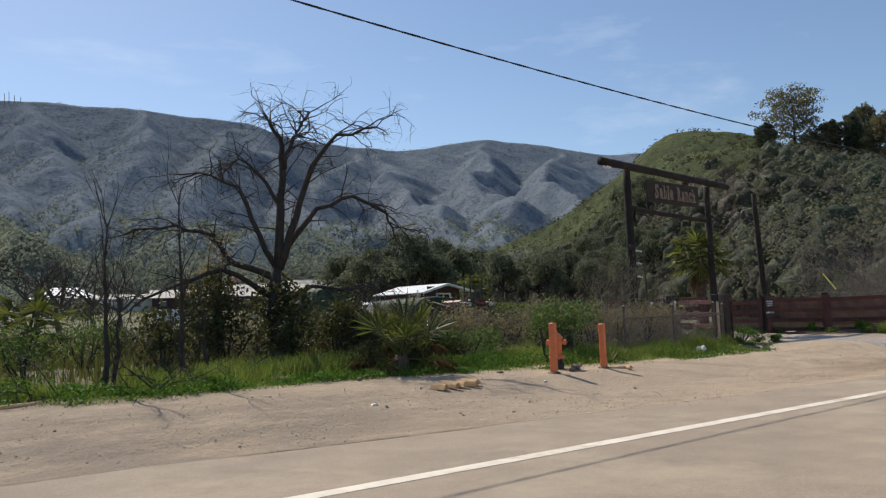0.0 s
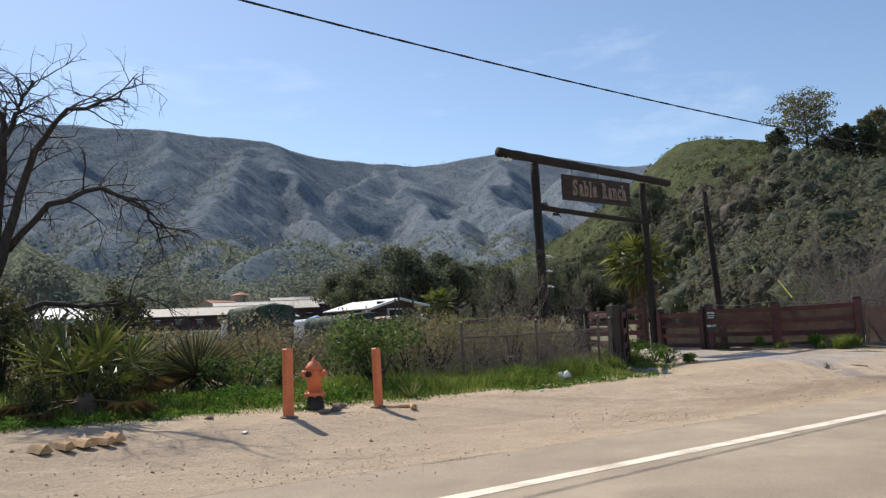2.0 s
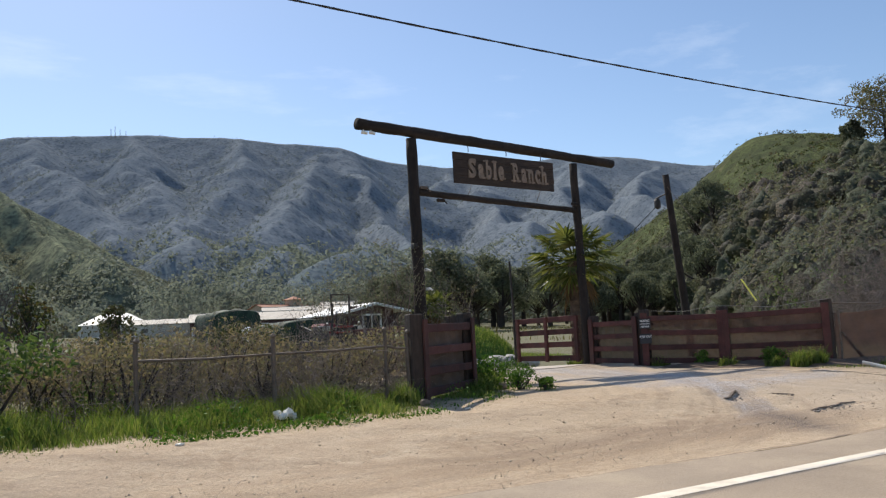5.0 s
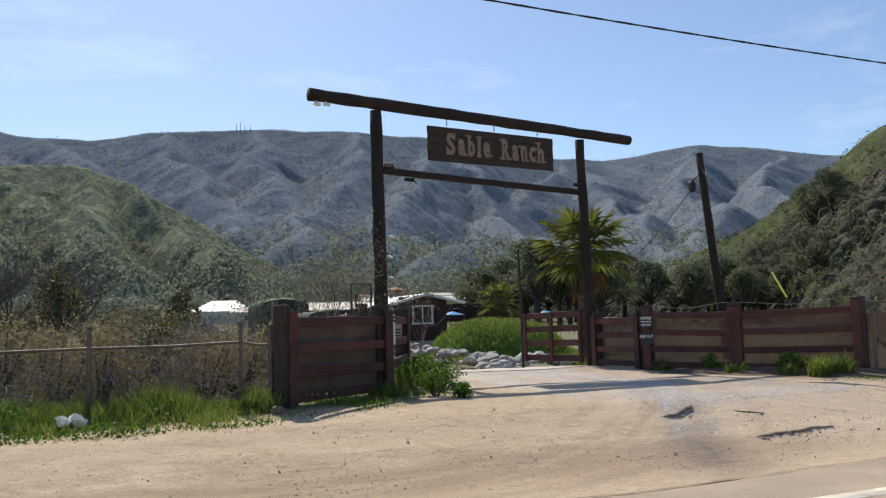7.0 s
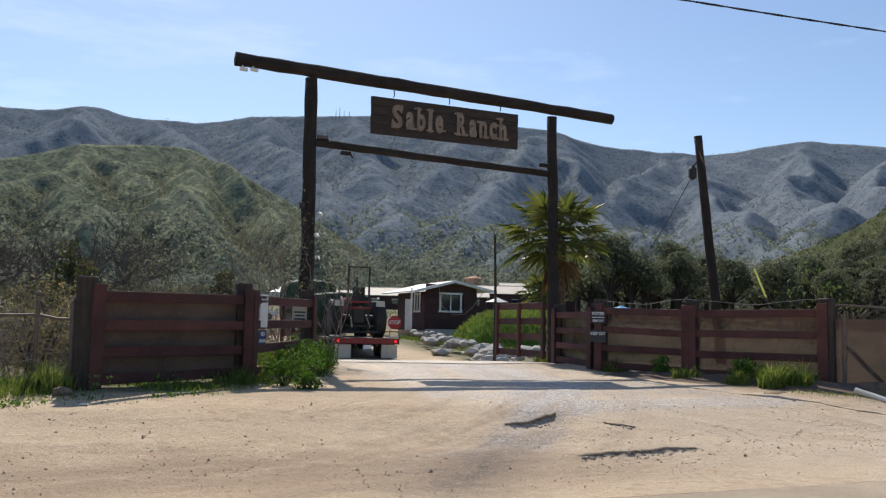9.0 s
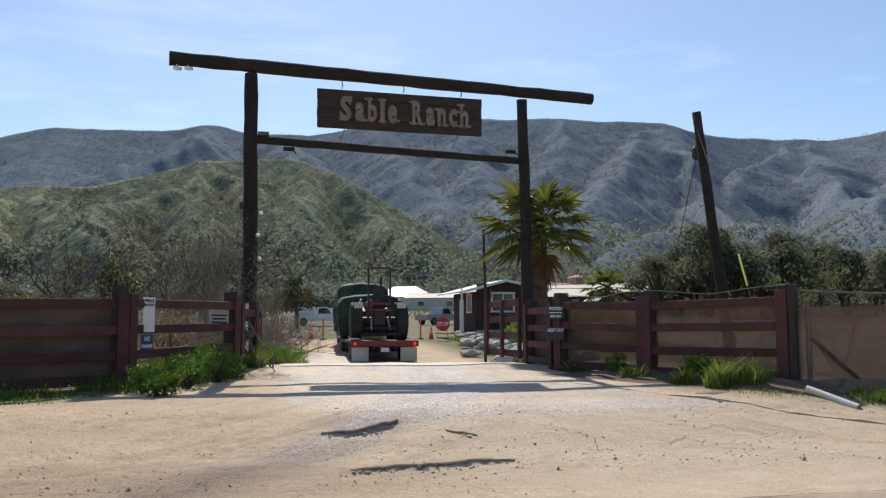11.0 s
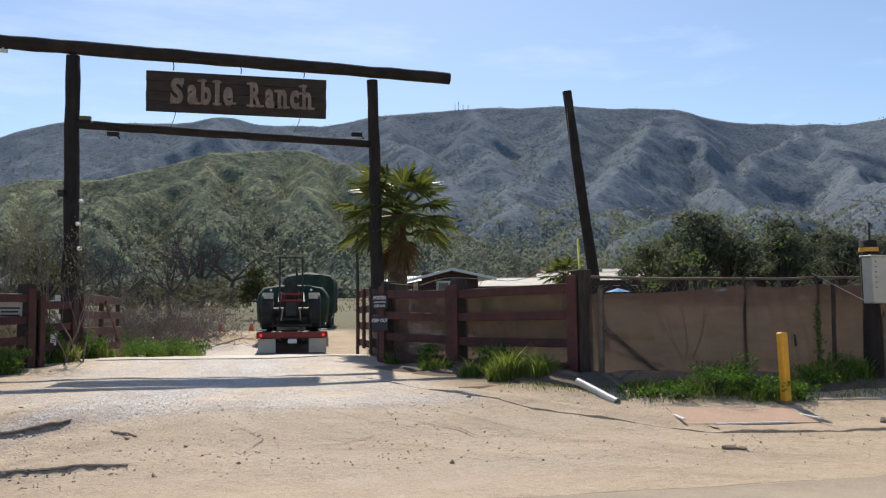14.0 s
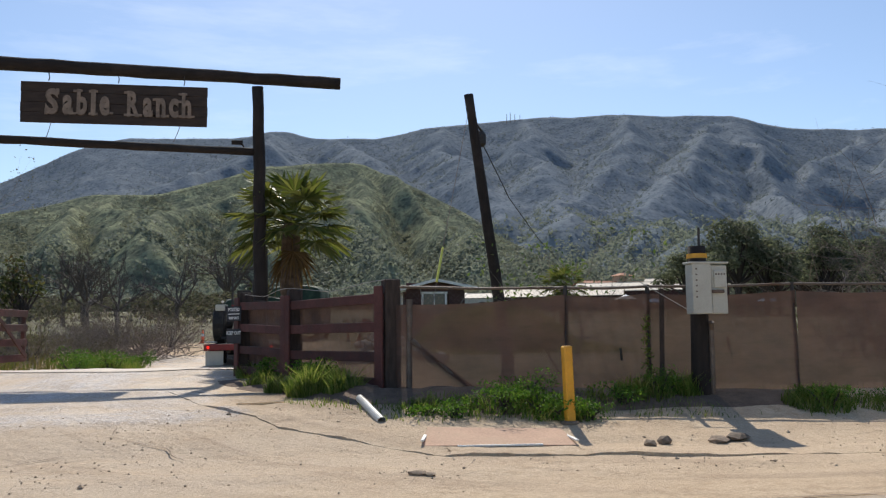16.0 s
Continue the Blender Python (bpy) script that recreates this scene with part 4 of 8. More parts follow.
FOOT = [(-70, 5, 620), (-30, 5.5, 640), (-17.6, 7.1, 660), (-11.9, 8.7, 690), (-8, 8.9, 700), (-4.3, 9.95, 710), (-1.4, 10.9, 720), (1.7, 11.15, 740), (5.1, 11.25, 765), (8.6, 9.75, 760),
        (12.4, 7.75, 740), (15, 6.0, 720), (18.4, 4.2, 700), (22, 2.9, 680), (28, 2.2, 660), (34, 1.8, 640)]
SPURS = [[(-1.3, 10.7, 0.99), (1.0, 9.3, 0.86), (3.2, 7.7, 0.7), (5.2, 6.2, 0.5), (6.4, 5.0, 0.3)],
         [(5.6, 11.0, 0.99), (8.0, 9.9, 0.9), (10.2, 8.0, 0.76), (12.0, 6.4, 0.58), (13.4, 4.8, 0.36)],
         [(5.2, 11.0, 0.99), (4.2, 9.4, 0.82), (4.4, 8.0, 0.66)],
         [(-1.6, 10.6, 0.99), (-3.4, 9.2, 0.84), (-6.0, 8.2, 0.7), (-8.0, 7.2, 0.55), (-8.6, 5.2, 0.3)],
         [(-2.2, 9.8, 0.92), (-1.6, 8.0, 0.68), (-0.4, 6.0, 0.42)],
         [(-11.8, 8.5, 0.99), (-10.2, 7.6, 0.84), (-8.8, 6.6, 0.66)], [(-12.2, 8.4, 0.99), (-13.4, 6.8, 0.76), (-13.6, 5.0, 0.45)],
         [(-20, 6.6, 0.99), (-18, 5.6, 0.7), (-17.4, 4.4, 0.4)]]
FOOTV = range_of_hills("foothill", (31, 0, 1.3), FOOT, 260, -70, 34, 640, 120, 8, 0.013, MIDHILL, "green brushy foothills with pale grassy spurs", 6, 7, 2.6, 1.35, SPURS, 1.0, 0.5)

BLUFF = [(34, 2.2, 420, 360), (42, 3.4, 420, 330), (47, 4.8, 410, 270), (50.5, 6.2, 400, 220), (53.5, 8.2, 396, 180), (56, 10.0, 394, 150), (57.6, 11.4, 392, 130), (59.5, 11.75, 388, 112), (63, 11.2, 370, 95),
         (66, 9.9, 340, 86), (68, 9.0, 325, 83), (70, 8.3, 310, 80), (73, 7.8, 300, 76), (80, 7.5, 260, 70), (95, 7.5, 220, 66), (115, 7.5, 200, 66)]
BLUFFV = range_of_hills("bluff", (5, 0, 1.4), BLUFF, 84, 34, 115, 320, 80, 6, 0.03, NEARHILL, "steep grassy bluff overgrown with chaparral", 9, 0.8, 0.95)

# dark soil heaped along the foot of the fences
bs = np.linspace(0, 1, 200)
bkx = np.interp(bs, [0, 0.3, 0.55, 0.75, 1], [36.75, 37.55, 38.75, 40.6, 46.0])
bky = np.interp(bs, [0, 0.3, 0.55, 0.75, 1], [17.2, 15.1, 13.0, 12.15, 12.0])
bnx, bny = np.gradient(bky), -np.gradient(bkx)
bn = np.hypot(bnx, bny)
bnx, bny = bnx / bn, bny / bn                    # towards the drive
rowsb = []
for off, up in ((-0.5, -0.15), (-0.25, 0.8), (0.0, 1.0), (0.25, 0.85), (0.5, 0.55), (0.8, 0.25), (1.15, -0.2)):
    ex = bkx + bnx * off + 0.08 * fbm(bs * 30, bs * 0 + off, 1, 3, 0.5, 4)
    ey = bky + bny * off + 0.08 * fbm(bs * 30, bs * 0 - off, 1, 3, 0.5, 6)
    hump = (0.16 + 0.1 * fbm(bs * 22, bs * 0 + off * 4, 1, 4, 0.6, 9)) * np.clip(bs * 8, 0.2, 1) * np.clip((1 - bs) * 3, 0.1, 1)
    rowsb.append(np.stack([ex, ey, level(ex, ey) + np.where(up < 0, up * 0.3, hump * up)], -1))
tagged(new("soil_bank", arrays("soil_bank", np.stack(rowsb, 1).reshape(-1, 3), sheet(200, 7), SOIL, True)), "low bank of dark crumbly soil along the fence foot", "bank", kind="structure")

# concrete sill across the drive at the gate
sx, sy = np.meshgrid(np.linspace(30.4, 36.35, 40), np.linspace(19.3, 20.45, 14), indexing="ij")
sy = sy + 0.05 * fbm(sx, sy, 1.2, 3, 0.5, 6) + 0.03 * (sx - 33)
tagged(new("drive_sill", arrays("drive_sill", np.stack([sx, sy, level(sx, sy) + 0.016], -1).reshape(-1, 3), sheet(40, 14), SILL)), "pale worn concrete sill across the drive", "pavement", kind="structure")

# ragged dirt ledge where the drive's apron meets the verge
ls = np.linspace(0, 1, 260)
lx = np.interp(ls, [0, 0.12, 0.25, 0.42, 0.6, 0.8, 1], [35.3, 36.0, 37.3, 39.2, 42, 46, 54])
ly = np.interp(ls, [0, 0.12, 0.25, 0.42, 0.6, 0.8, 1], [14.9, 12.9, 10.9, 9.35, 8.85, 8.65, 8.3])
lx, ly = lx + 0.07 * fbm(ls * 40, ls * 0, 1, 4, 0.6, 3), ly + 0.09 * fbm(ls * 40, ls * 0 + 9, 1, 4, 0.6, 5)
hgt = np.clip(0.012 + 0.04 * fbm(ls * 25, ls * 0, 1, 4, 0.65, 7), 0.002, 1) * np.clip(ls * 10, 0, 1) * np.clip((1 - ls) * 5, 0.3, 1)
nx, ny = np.gradient(ly), -np.gradient(lx)
nn = np.hypot(nx, ny)
nx, ny = -nx / nn, -ny / nn                      # towards the verge
rowsv = []
for off, up in ((0.0, -0.06), (0.015, 1.0), (0.12, 1.15), (0.45, 0.55), (1.1, -0.3)):
    rowsv.append(np.stack([lx + nx * off, ly + ny * off, level(lx + nx * off, ly + ny * off) + np.where(up < 0, up * 0.2 if up < -0.1 else up, hgt * up)], -1))
tagged(new("dirt_ledge", arrays("dirt_ledge", np.stack(rowsv, 1).reshape(-1, 3), sheet(260, 5), DIRT)), "low crumbling dirt ledge round the drive's apron", "ground", kind="structure")


# ---------------------------------------------------------------- ranch gate
def text_mesh(words, size, depth, mat, name="letters", squeeze=1.0, bold=0.0, align="CENTER"):
    """Raised lettering in the built-in font, standing in the xz plane and facing -y."""
    cu = bpy.data.curves.new(name, "FONT")
    cu.body, cu.size, cu.extrude, cu.offset, cu.align_x, cu.align_y = words, size, depth, bold, align, "CENTER"
    cu.resolution_u = 3
    tmp = bpy.data.objects.new(name, cu)
    me = bpy.data.meshes.new_from_object(tmp)
    bpy.data.objects.remove(tmp)
    me.transform(Matrix.Rotation(radians(90), 4, "X") @ Matrix.Diagonal((squeeze, 1, 1, 1)))
    me.materials.clear()
    me.materials.append(mat)
    return me


def log(p, q, r0, r1, rng, n=12, k=14, wob=0.02):
    """A rough round log."""
    p, q = Vector(p), Vector(q)
    pts = [p.lerp(q, i / (k - 1)) + Vector([rng.uniform(-wob, wob) for _ in range(3)]) for i in range(k)]
    rr = [(r0 + (r1 - r0) * i / (k - 1)) * rng.uniform(0.94, 1.06) for i in range(k)]
    return Geo().tube(pts, rr, n)


rng = random.Random(4)
GL, GR = (29.63, 20.15), (36.62, 20.45)
zl, zr = lz(*GL) - 0.3, lz(*GR) - 0.3
gate = thing("ranch_gate", (33.1, 20.3, 0), "tall black log gateway spanning the ranch drive", "gateway")


def rel(x, y, z):
    return (x - 33.1, y - 20.3, z)


part("post", log(rel(GL[0] + 0.1, GL[1], zl), rel(GL[0], GL[1], 7.38), 0.19, 0.155, rng), BLACKWOOD, gate, "tarred round gate post", True)
part("post", log(rel(GR[0] + 0.12, GR[1], zr), rel(GR[0], GR[1], 7.30), 0.165, 0.14, rng), BLACKWOOD, gate, "tarred round gate post", True)
part("top_beam", log(rel(27.78, 20.08, 7.60), rel(38.62, 20.5, 7.47), 0.165, 0.15, rng, k=22, wob=0.007), BLACKLOG, gate, "long tarred log laid across the posts", True)
part("cross_rail", log(rel(29.75, 20.1, 5.78), rel(36.55, 20.45, 5.66), 0.1, 0.095, rng, k=18, wob=0.008), BLACKLOG, gate, "thinner log tied between the posts", True)
for x, z in ((29.95, 5.92), (30.55, 5.58), (36.15, 5.8)):
    part("bracket", Geo().box(rel(x, 20.05, z), (0.26, 0.1, 0.09)).tube([rel(x + 0.08, 20, z), rel(x + 0.16, 19.95, z - 0.12)], 0.02, 6), GALV if z > 5.9 else BLACKLOG, gate)
for x, z in ((29.49, 4.18), (29.92, 4.02), (29.86, 3.5), (29.9, 2.95)):
    g = Geo().box(rel(x, 20.0, z), (0.13 if x < 29.6 else 0.09, 0.12, 0.15 if x < 29.6 else 0.08)).tube([rel(x, 19.95, z), rel(x + 0.02, 19.82, z - 0.04)], 0.03, 8)
    part("lamp_box", g, DARKSTEEL if x < 29.6 else WHITEPAINT, gate, "small fitting screwed to the post")
for x, z in ((27.95, 7.36), (28.2, 7.38)):
    g = Geo().tube([rel(x, 20.05, 7.5), rel(x, 20.05, z)], 0.02, 6).tube([rel(x - 0.06, 20.05, z), rel(x + 0.1, 19.98, z - 0.03)], 0.045, 10)
    part("security_camera", g, WHITEPAINT, gate, "small white bullet camera under the beam")

sign = thing("hanging_sign", (33.33, 20.22, 6.2), "dark timber name board with pale slab letters, hung by chains", "sign")
for i in range(4):
    part("plank", Geo().box((0, 0.03, 0.12 + i * 0.243), (4.19 + 0.015 * (i % 2), 0.06, 0.238), Matrix.Rotation(0.0, 3, "Y"), 0.008), SIGNBOARD, sign)


SLAB = {"S": ((0.92, 0.93), (0.08, 0.07)), "R": ((0.1, 0.02), (0.1, 0.98), (0.86, 0.02)), "a": ((0.9, 0.02),), "b": ((0.08, 0.98),), "l": ((0.5, 0.02), (0.45, 0.98)), "n": ((0.1, 0.02), (0.1, 0.98), (0.9, 0.02)), "h": ((0.1, 0.02), (0.1, 0.98), (0.9, 0.02)), "c": ((0.9, 0.9),), "e": ((0.9, 0.1),)}


def slab_word(words, x0, width, cap, parent):
    """Condensed letters with slab feet, one mesh each."""
    weights = [1.25 if ch.isupper() else (0.62 if ch in "l" else 1.0) for ch in words]
    unit_w = width / sum(weights)
    x = x0
    for ch, wgt in zip(words, weights):
        tall = cap if ch.isupper() or ch in "blh" else cap * 0.76
        me = text_mesh(ch, 1.0, 0.02, LETTER, "letter", 1.0, 0.042)
        co = np.empty(len(me.vertices) * 3, np.float32)
        me.vertices.foreach_get("co", co)
        co = co.reshape(-1, 3)
        lo, hi = co.min(0), co.max(0)
        w = unit_w * wgt * 0.74
        if ch == "l":
            w = unit_w * wgt * 0.55
        co[:, 0] = (co[:, 0] - lo[0]) / (hi[0] - lo[0]) * w + x + (unit_w * wgt - w) / 2
        co[:, 2] = (co[:, 2] - lo[2]) / (hi[2] - lo[2]) * tall
        me.vertices.foreach_set("co", co.ravel())
        ob = new("letter", me)
        ob.parent = parent
        ob.location = (0, -0.018, 0.5 - cap / 2)
        x += unit_w * wgt
        sx, sw = x - unit_w * wgt + (unit_w * wgt - w) / 2, w
        for fx, fz in SLAB.get(ch, ()):
            feet = Geo().box((sx + sw * fx, 0.0, 0.03 + fz * (tall - 0.06)), (0.2 if ch != "S" else 0.07, 0.03, 0.055 if ch != "S" else 0.14), None, 0.004)
            part("slab_foot", feet, LETTER, ob)


slab_word("Sable", -1.6, 1.52, 0.62, sign)
slab_word("Ranch", 0.22, 1.55, 0.62, sign)
for x in (-1.5, 0.05, 1.55):
    g = Geo()
    for i in range(4):
        a = Vector((x, 0.02, 1.0 + i * 0.085))
        g.tube([a + Vector((0.02 * (i % 2), 0, 0)), a + Vector((0.02 * ((i + 1) % 2), 0, 0.09))], 0.013, 6)
    part("chain", g, DARKSTEEL, sign)
for x, dx in ((-1.42, -0.12), (1.48, -0.16)):
    part("tie_wire", Geo().tube([(x, 0.02, 0.02), (x + dx * 0.4, 0.05, -0.16), (x + dx, 0.08, -0.37)], 0.008, 5), GALV, sign)


# ---------------------------------------------------------------- board fences of the wings
def along(p, q, s):
    return p[0] + (q[0] - p[0]) * s, p[1] + (q[1] - p[1]) * s


def rail_between(p, q, z0, z1, th=0.045, h=0.16, sag=0.0):
    p, q = Vector((*p, z0)), Vector((*q, z1))
    d = q - p
    turn = Matrix.Rotation(math.atan2(d.y, d.x), 3, "Z") @ Matrix.Rotation(-math.atan2(d.z, d.xy.length), 3, "Y")
    return Geo().box((p + q) / 2, (d.length, th, h), turn, 0.008)


def screen_panel(p, q, b0, t0, b1, t1, off, rng, nx=26, nz=12, belly=0.02):
    """A hanging cloth between two posts: folds, a ragged lower hem, and a sagging top."""
    n = Vector((-(q[1] - p[1]), q[0] - p[0], 0)).normalized()
    vs, fs = [], []
    ph = rng.uniform(0, 9)
    for i in range(nx + 1):
        s = i / nx
        x, y = along(p, q, s)
        lo, hi = b0 + (b1 - b0) * s + 0.03 * math.sin(7 * s + ph), t0 + (t1 - t0) * s - 0.05 * math.sin(math.pi * s)
        for k in range(nz + 1):
            v = k / nz
            d = off + belly * (math.sin(5 * s + 3 * v + ph) + 0.6 * math.sin(13 * s - 6 * v + 2 * ph)) * math.sin(math.pi * v) + 0.012 * math.sin(31 * s + 9 * v + ph)
            vs.append((x + n.x * d, y + n.y * d, lo + (hi - lo) * v))
    for i in range(nx):
        for k in range(nz):
            a = i * (nz + 1) + k
            fs.append((a, a + nz + 1, a + nz + 2, a + 1))
    return Geo().add(vs, fs)


def board_fence(name, posts, heights, rails, label, screens, batten=True, seed=1, sheet_mat=SCREEN):
    """posts: (x, y); heights: post tops; rails: heights above the ground of the boards; screens: which bays carry cloth."""
    r = random.Random(seed)
    fence = thing(name, (0, 0, 0), label, "fence")
    for (x, y), top in zip(posts, heights):
        z = lz(x, y) - 0.25
        part("post", Geo().box((x, y, (z + top) / 2), (0.26, 0.26, top - z), Matrix.Rotation(r.uniform(-0.3, 0.3), 3, "Z"), 0.02), OLDPOST, fence, "thick dark square post")
    for i in range(len(posts) - 1):
        p, q = posts[i], posts[i + 1]
        n = Vector((-(q[1] - p[1]), q[0] - p[0], 0)).normalized() * -0.16
        pa, qa = (p[0] + n.x, p[1] + n.y), (q[0] + n.x, q[1] + n.y)
        zp, zq = lz(*p), lz(*q)
        tp, tq = heights[i] - 0.22, heights[i + 1] - 0.22
        for h in rails:
            part("rail", rail_between(pa, qa, zp + (tp - zp) * h + r.uniform(-0.015, 0.015), zq + (tq - zq) * h + r.uniform(-0.015, 0.015)), REDWOOD, fence)
        if batten:
            for e, (zz, tt) in ((0.02, (zp, tp)), (0.98, (zq, tq))):
                x, y = along(pa, qa, e)
                m = Vector((-(q[1] - p[1]), q[0] - p[0], 0)).normalized() * -0.05
                part("batten", Geo().box((x + m.x, y + m.y, (zz + tt) / 2 + 0.06), (0.2, 0.04, tt - zz + 0.1), Matrix.Rotation(math.atan2(q[1] - p[1], q[0] - p[0]), 3, "Z"), 0.006), REDWOOD, fence, "upright facing board")
        if i in screens:
            part("screen", screen_panel(p, q, zp + 0.12, tp, zq + 0.12, tq, 0.02, r, 26, 12, 0.02 if sheet_mat is SCREEN else 0.004), sheet_mat, fence, "tan sheeting behind the boards")
    return fence


board_fence("board_fence", [(24.85, 13.5), (27.4, 15.2), (29.25, 18.15)], [1.97, 2.03, 2.08], [0.95, 0.66, 0.37, 0.1],
            "red-brown board fence with dark posts flanking the drive", (0,), seed=3, sheet_mat=PLY)
board_fence("board_fence", [(36.5, 17.75), (37.5, 15.6), (39.02, 13.2)], [2.1, 2.05, 2.1], [0.95, 0.66, 0.37, 0.1],
            "red-brown board fence with tan screen beside the drive", (0, 1), seed=5)
board_fence("board_fence", [(36.68, 20.05), (36.52, 17.95)], [2.02, 2.02], [0.95, 0.66, 0.37, 0.1], "short red-brown board fence joining the gate post", (0,), seed=6)
board_fence("board_fence", [(29.3, 18.35), (29.68, 19.85)], [1.95, 1.95], [0.95, 0.6, 0.28], "short red-brown board fence joining the gate post", (), seed=8)


def gate_leaf(hinge, tip, top, brace, label, seed):
    """A swung-open boarded leaf with uprights, boards and a diagonal."""
    r = random.Random(seed)
    leaf = thing("gate_leaf", (0, 0, 0), label, "gate")
    z0, z1 = lz(*hinge), lz(*tip)
    low = max(z0, z1) + 0.1
    ang = Matrix.Rotation(math.atan2(tip[1] - hinge[1], tip[0] - hinge[0]), 3, "Z")
    for s in (0.02, 0.5, 0.98):
        x, y = along(hinge, tip, s)
        part("upright", Geo().box((x, y, (low + top) / 2), (0.14, 0.09, top - low), ang, 0.01), REDWOOD, leaf)
    n = ang @ Vector((0, -0.06, 0))
    for h in (0.94, 0.66, 0.38, 0.08):
        z = low + (top - low) * h
        part("board", rail_between((hinge[0] + n.x, hinge[1] + n.y), (tip[0] + n.x, tip[1] + n.y), z, z, 0.035, 0.19), REDWOOD, leaf)
    if brace:
        a, b = along(hinge, tip, 0.5), along(hinge, tip, 0.96)
        part("brace", rail_between((a[0] + 1.7 * n.x, a[1] + 1.7 * n.y), (b[0] + 1.7 * n.x, b[1] + 1.7 * n.y), top - 0.15, low + 0.15, 0.035, 0.12), REDWOOD, leaf)
    return leaf


gate_leaf((29.85, 20.6), (30.15, 24.9), 1.95, True, "red-brown boarded gate leaf standing open inwards", 4)
gate_leaf((36.6, 20.75), (36.72, 24.0), 2.1, False, "red-brown boarded gate leaf swung open inside the drive", 7)
solo("gate_pole", Geo().tube([(0, 0, -0.1), (0.01, 0, 2.2), (-0.03, 0.02, 4.1)], [0.05, 0.045, 0.04], 8), DARKSTEEL, (36.74, 24.15, lz(36.74, 24.15)), "thin black steel pole by the open gate leaf", "pole")


# ---------------------------------------------------------------- chain link fences
def wire_net(p, q, lo0, hi0, lo1, hi1, cell, wire, wave=0.0):
    """Diamond wire netting as thin bars."""
    L = math.hypot(q[0] - p[0], q[1] - p[1])
    H = (hi0 - lo0 + hi1 - lo1) / 2
    segs = []
    k = int((L + H) / cell) + 1
    for i in range(k):
        for sgn in (1, -1):
            s0 = i * cell - (H if sgn > 0 else 0)
            a, b = (s0, 0.0), (s0 + H, H)
            if sgn < 0:
                a, b = (s0, H), (s0 + H, 0.0)
                a, b = (i * cell - H, H), (i * cell, 0.0)
            # clip to the panel
            (u0, v0), (u1, v1) = a, b
            t0, t1 = max(0.0, -u0 / (u1 - u0)), min(1.0, (L - u0) / (u1 - u0))
            if t1 - t0 > 0.02:
                segs.append(((u0 + (u1 - u0) * t0, v0 + (v1 - v0) * t0), (u0 + (u1 - u0) * t1, v0 + (v1 - v0) * t1)))
    g = Geo()
    for (u0, v0), (u1, v1) in segs:
        pts = []
        for u, v in ((u0, v0), (u1, v1)):
            s = u / L
            x, y = along(p, q, s)
            lo, hi = lo0 + (lo1 - lo0) * s, hi0 + (hi1 - hi0) * s
            pts.append((x, y, lo + (hi - lo) * v / H))
        g.tube(pts, wire, 3, False)
    return g


def chain_fence(name, posts, tops, label, cloth, seed, rail=True, radius=0.03, net_cell=0.09, cap=False, drop=0.04):
    r = random.Random(seed)
    fence = thing(name, (0, 0, 0), label, "fence")
    for (x, y), top in zip(posts, tops):
        z = lz(x, y) - 0.2
        g = Geo().tube([(x, y, z), (x + r.uniform(-0.03, 0.03), y, top)], radius * r.uniform(0.9, 1.15), 10)
        if cap:
            g.lathe([(0.02, 0), (0.05, 0.02), (0.05, 0.05), (0.01, 0.09)], (x, y, top), 10)
        part("post", g, GALV if not cloth else DARKSTEEL, fence, "round steel post")
    for i in range(len(posts) - 1):
        p, q = posts[i], posts[i + 1]
        bp, bq = lz(*p) + 0.03, lz(*q) + 0.03
        if rail:
            part("top_rail", Geo().tube([(*p, tops[i] - drop), (*along(p, q, 0.5), (tops[i] + tops[i + 1]) / 2 - drop - 0.02), (*q, tops[i + 1] - drop)], 0.022, 8), GALV, fence)
        part("netting", wire_net(p, q, bp, tops[i] - drop + 0.04, bq, tops[i + 1] - drop + 0.04, net_cell, 0.0013), GALV, fence, "rusty diamond wire netting")
        if cloth:
            part("screen", screen_panel(p, q, bp - 0.06, tops[i] - (0.32 if i == 0 else 0.15), bq - 0.06, tops[i + 1] - 0.14, -0.06, r, 60, 22, 0.035), SCREEN, fence, "sun-faded tan wind screen")
    return fence


chain_fence("chain_link_fence", [(19.75, 13.75), (22.0, 13.6), (24.2, 13.52), (24.7, 13.5)], [1.62, 1.62, 1.66, 1.6], "old rusty chain-link fence in tall grass", False, 3, True, 0.035, 0.085, True, 0.27)
chain_fence("screened_fence", [(39.1, 13.12), (41.75, 12.62), (43.1, 12.5), (45.6, 12.32), (48.2, 12.2), (51, 12.1), (54, 12), (57, 11.9), (60, 11.8)], [2.0, 1.95, 1.96, 1.99, 2.0, 2.0, 2.0, 2.0, 2.0],
            "chain-link fence hung with a tan wind screen", True, 5, True, drop=0.03)
fence2 = thing("fence_brace", (39.3, 13.05, lz(39.3, 13.1)), "rusty pipe brace leaning at the fence corner", "brace")
part("upright", Geo().tube([(-0.02, -0.02, -0.2), (0.0, -0.02, 1.5)], 0.05, 10), GALV, fence2)
part("strut", Geo().tube([(0.03, -0.06, 0.85), (0.5, -0.1, 0.45), (1.05, -0.15, 0.02)], 0.045, 8), GALV, fence2)


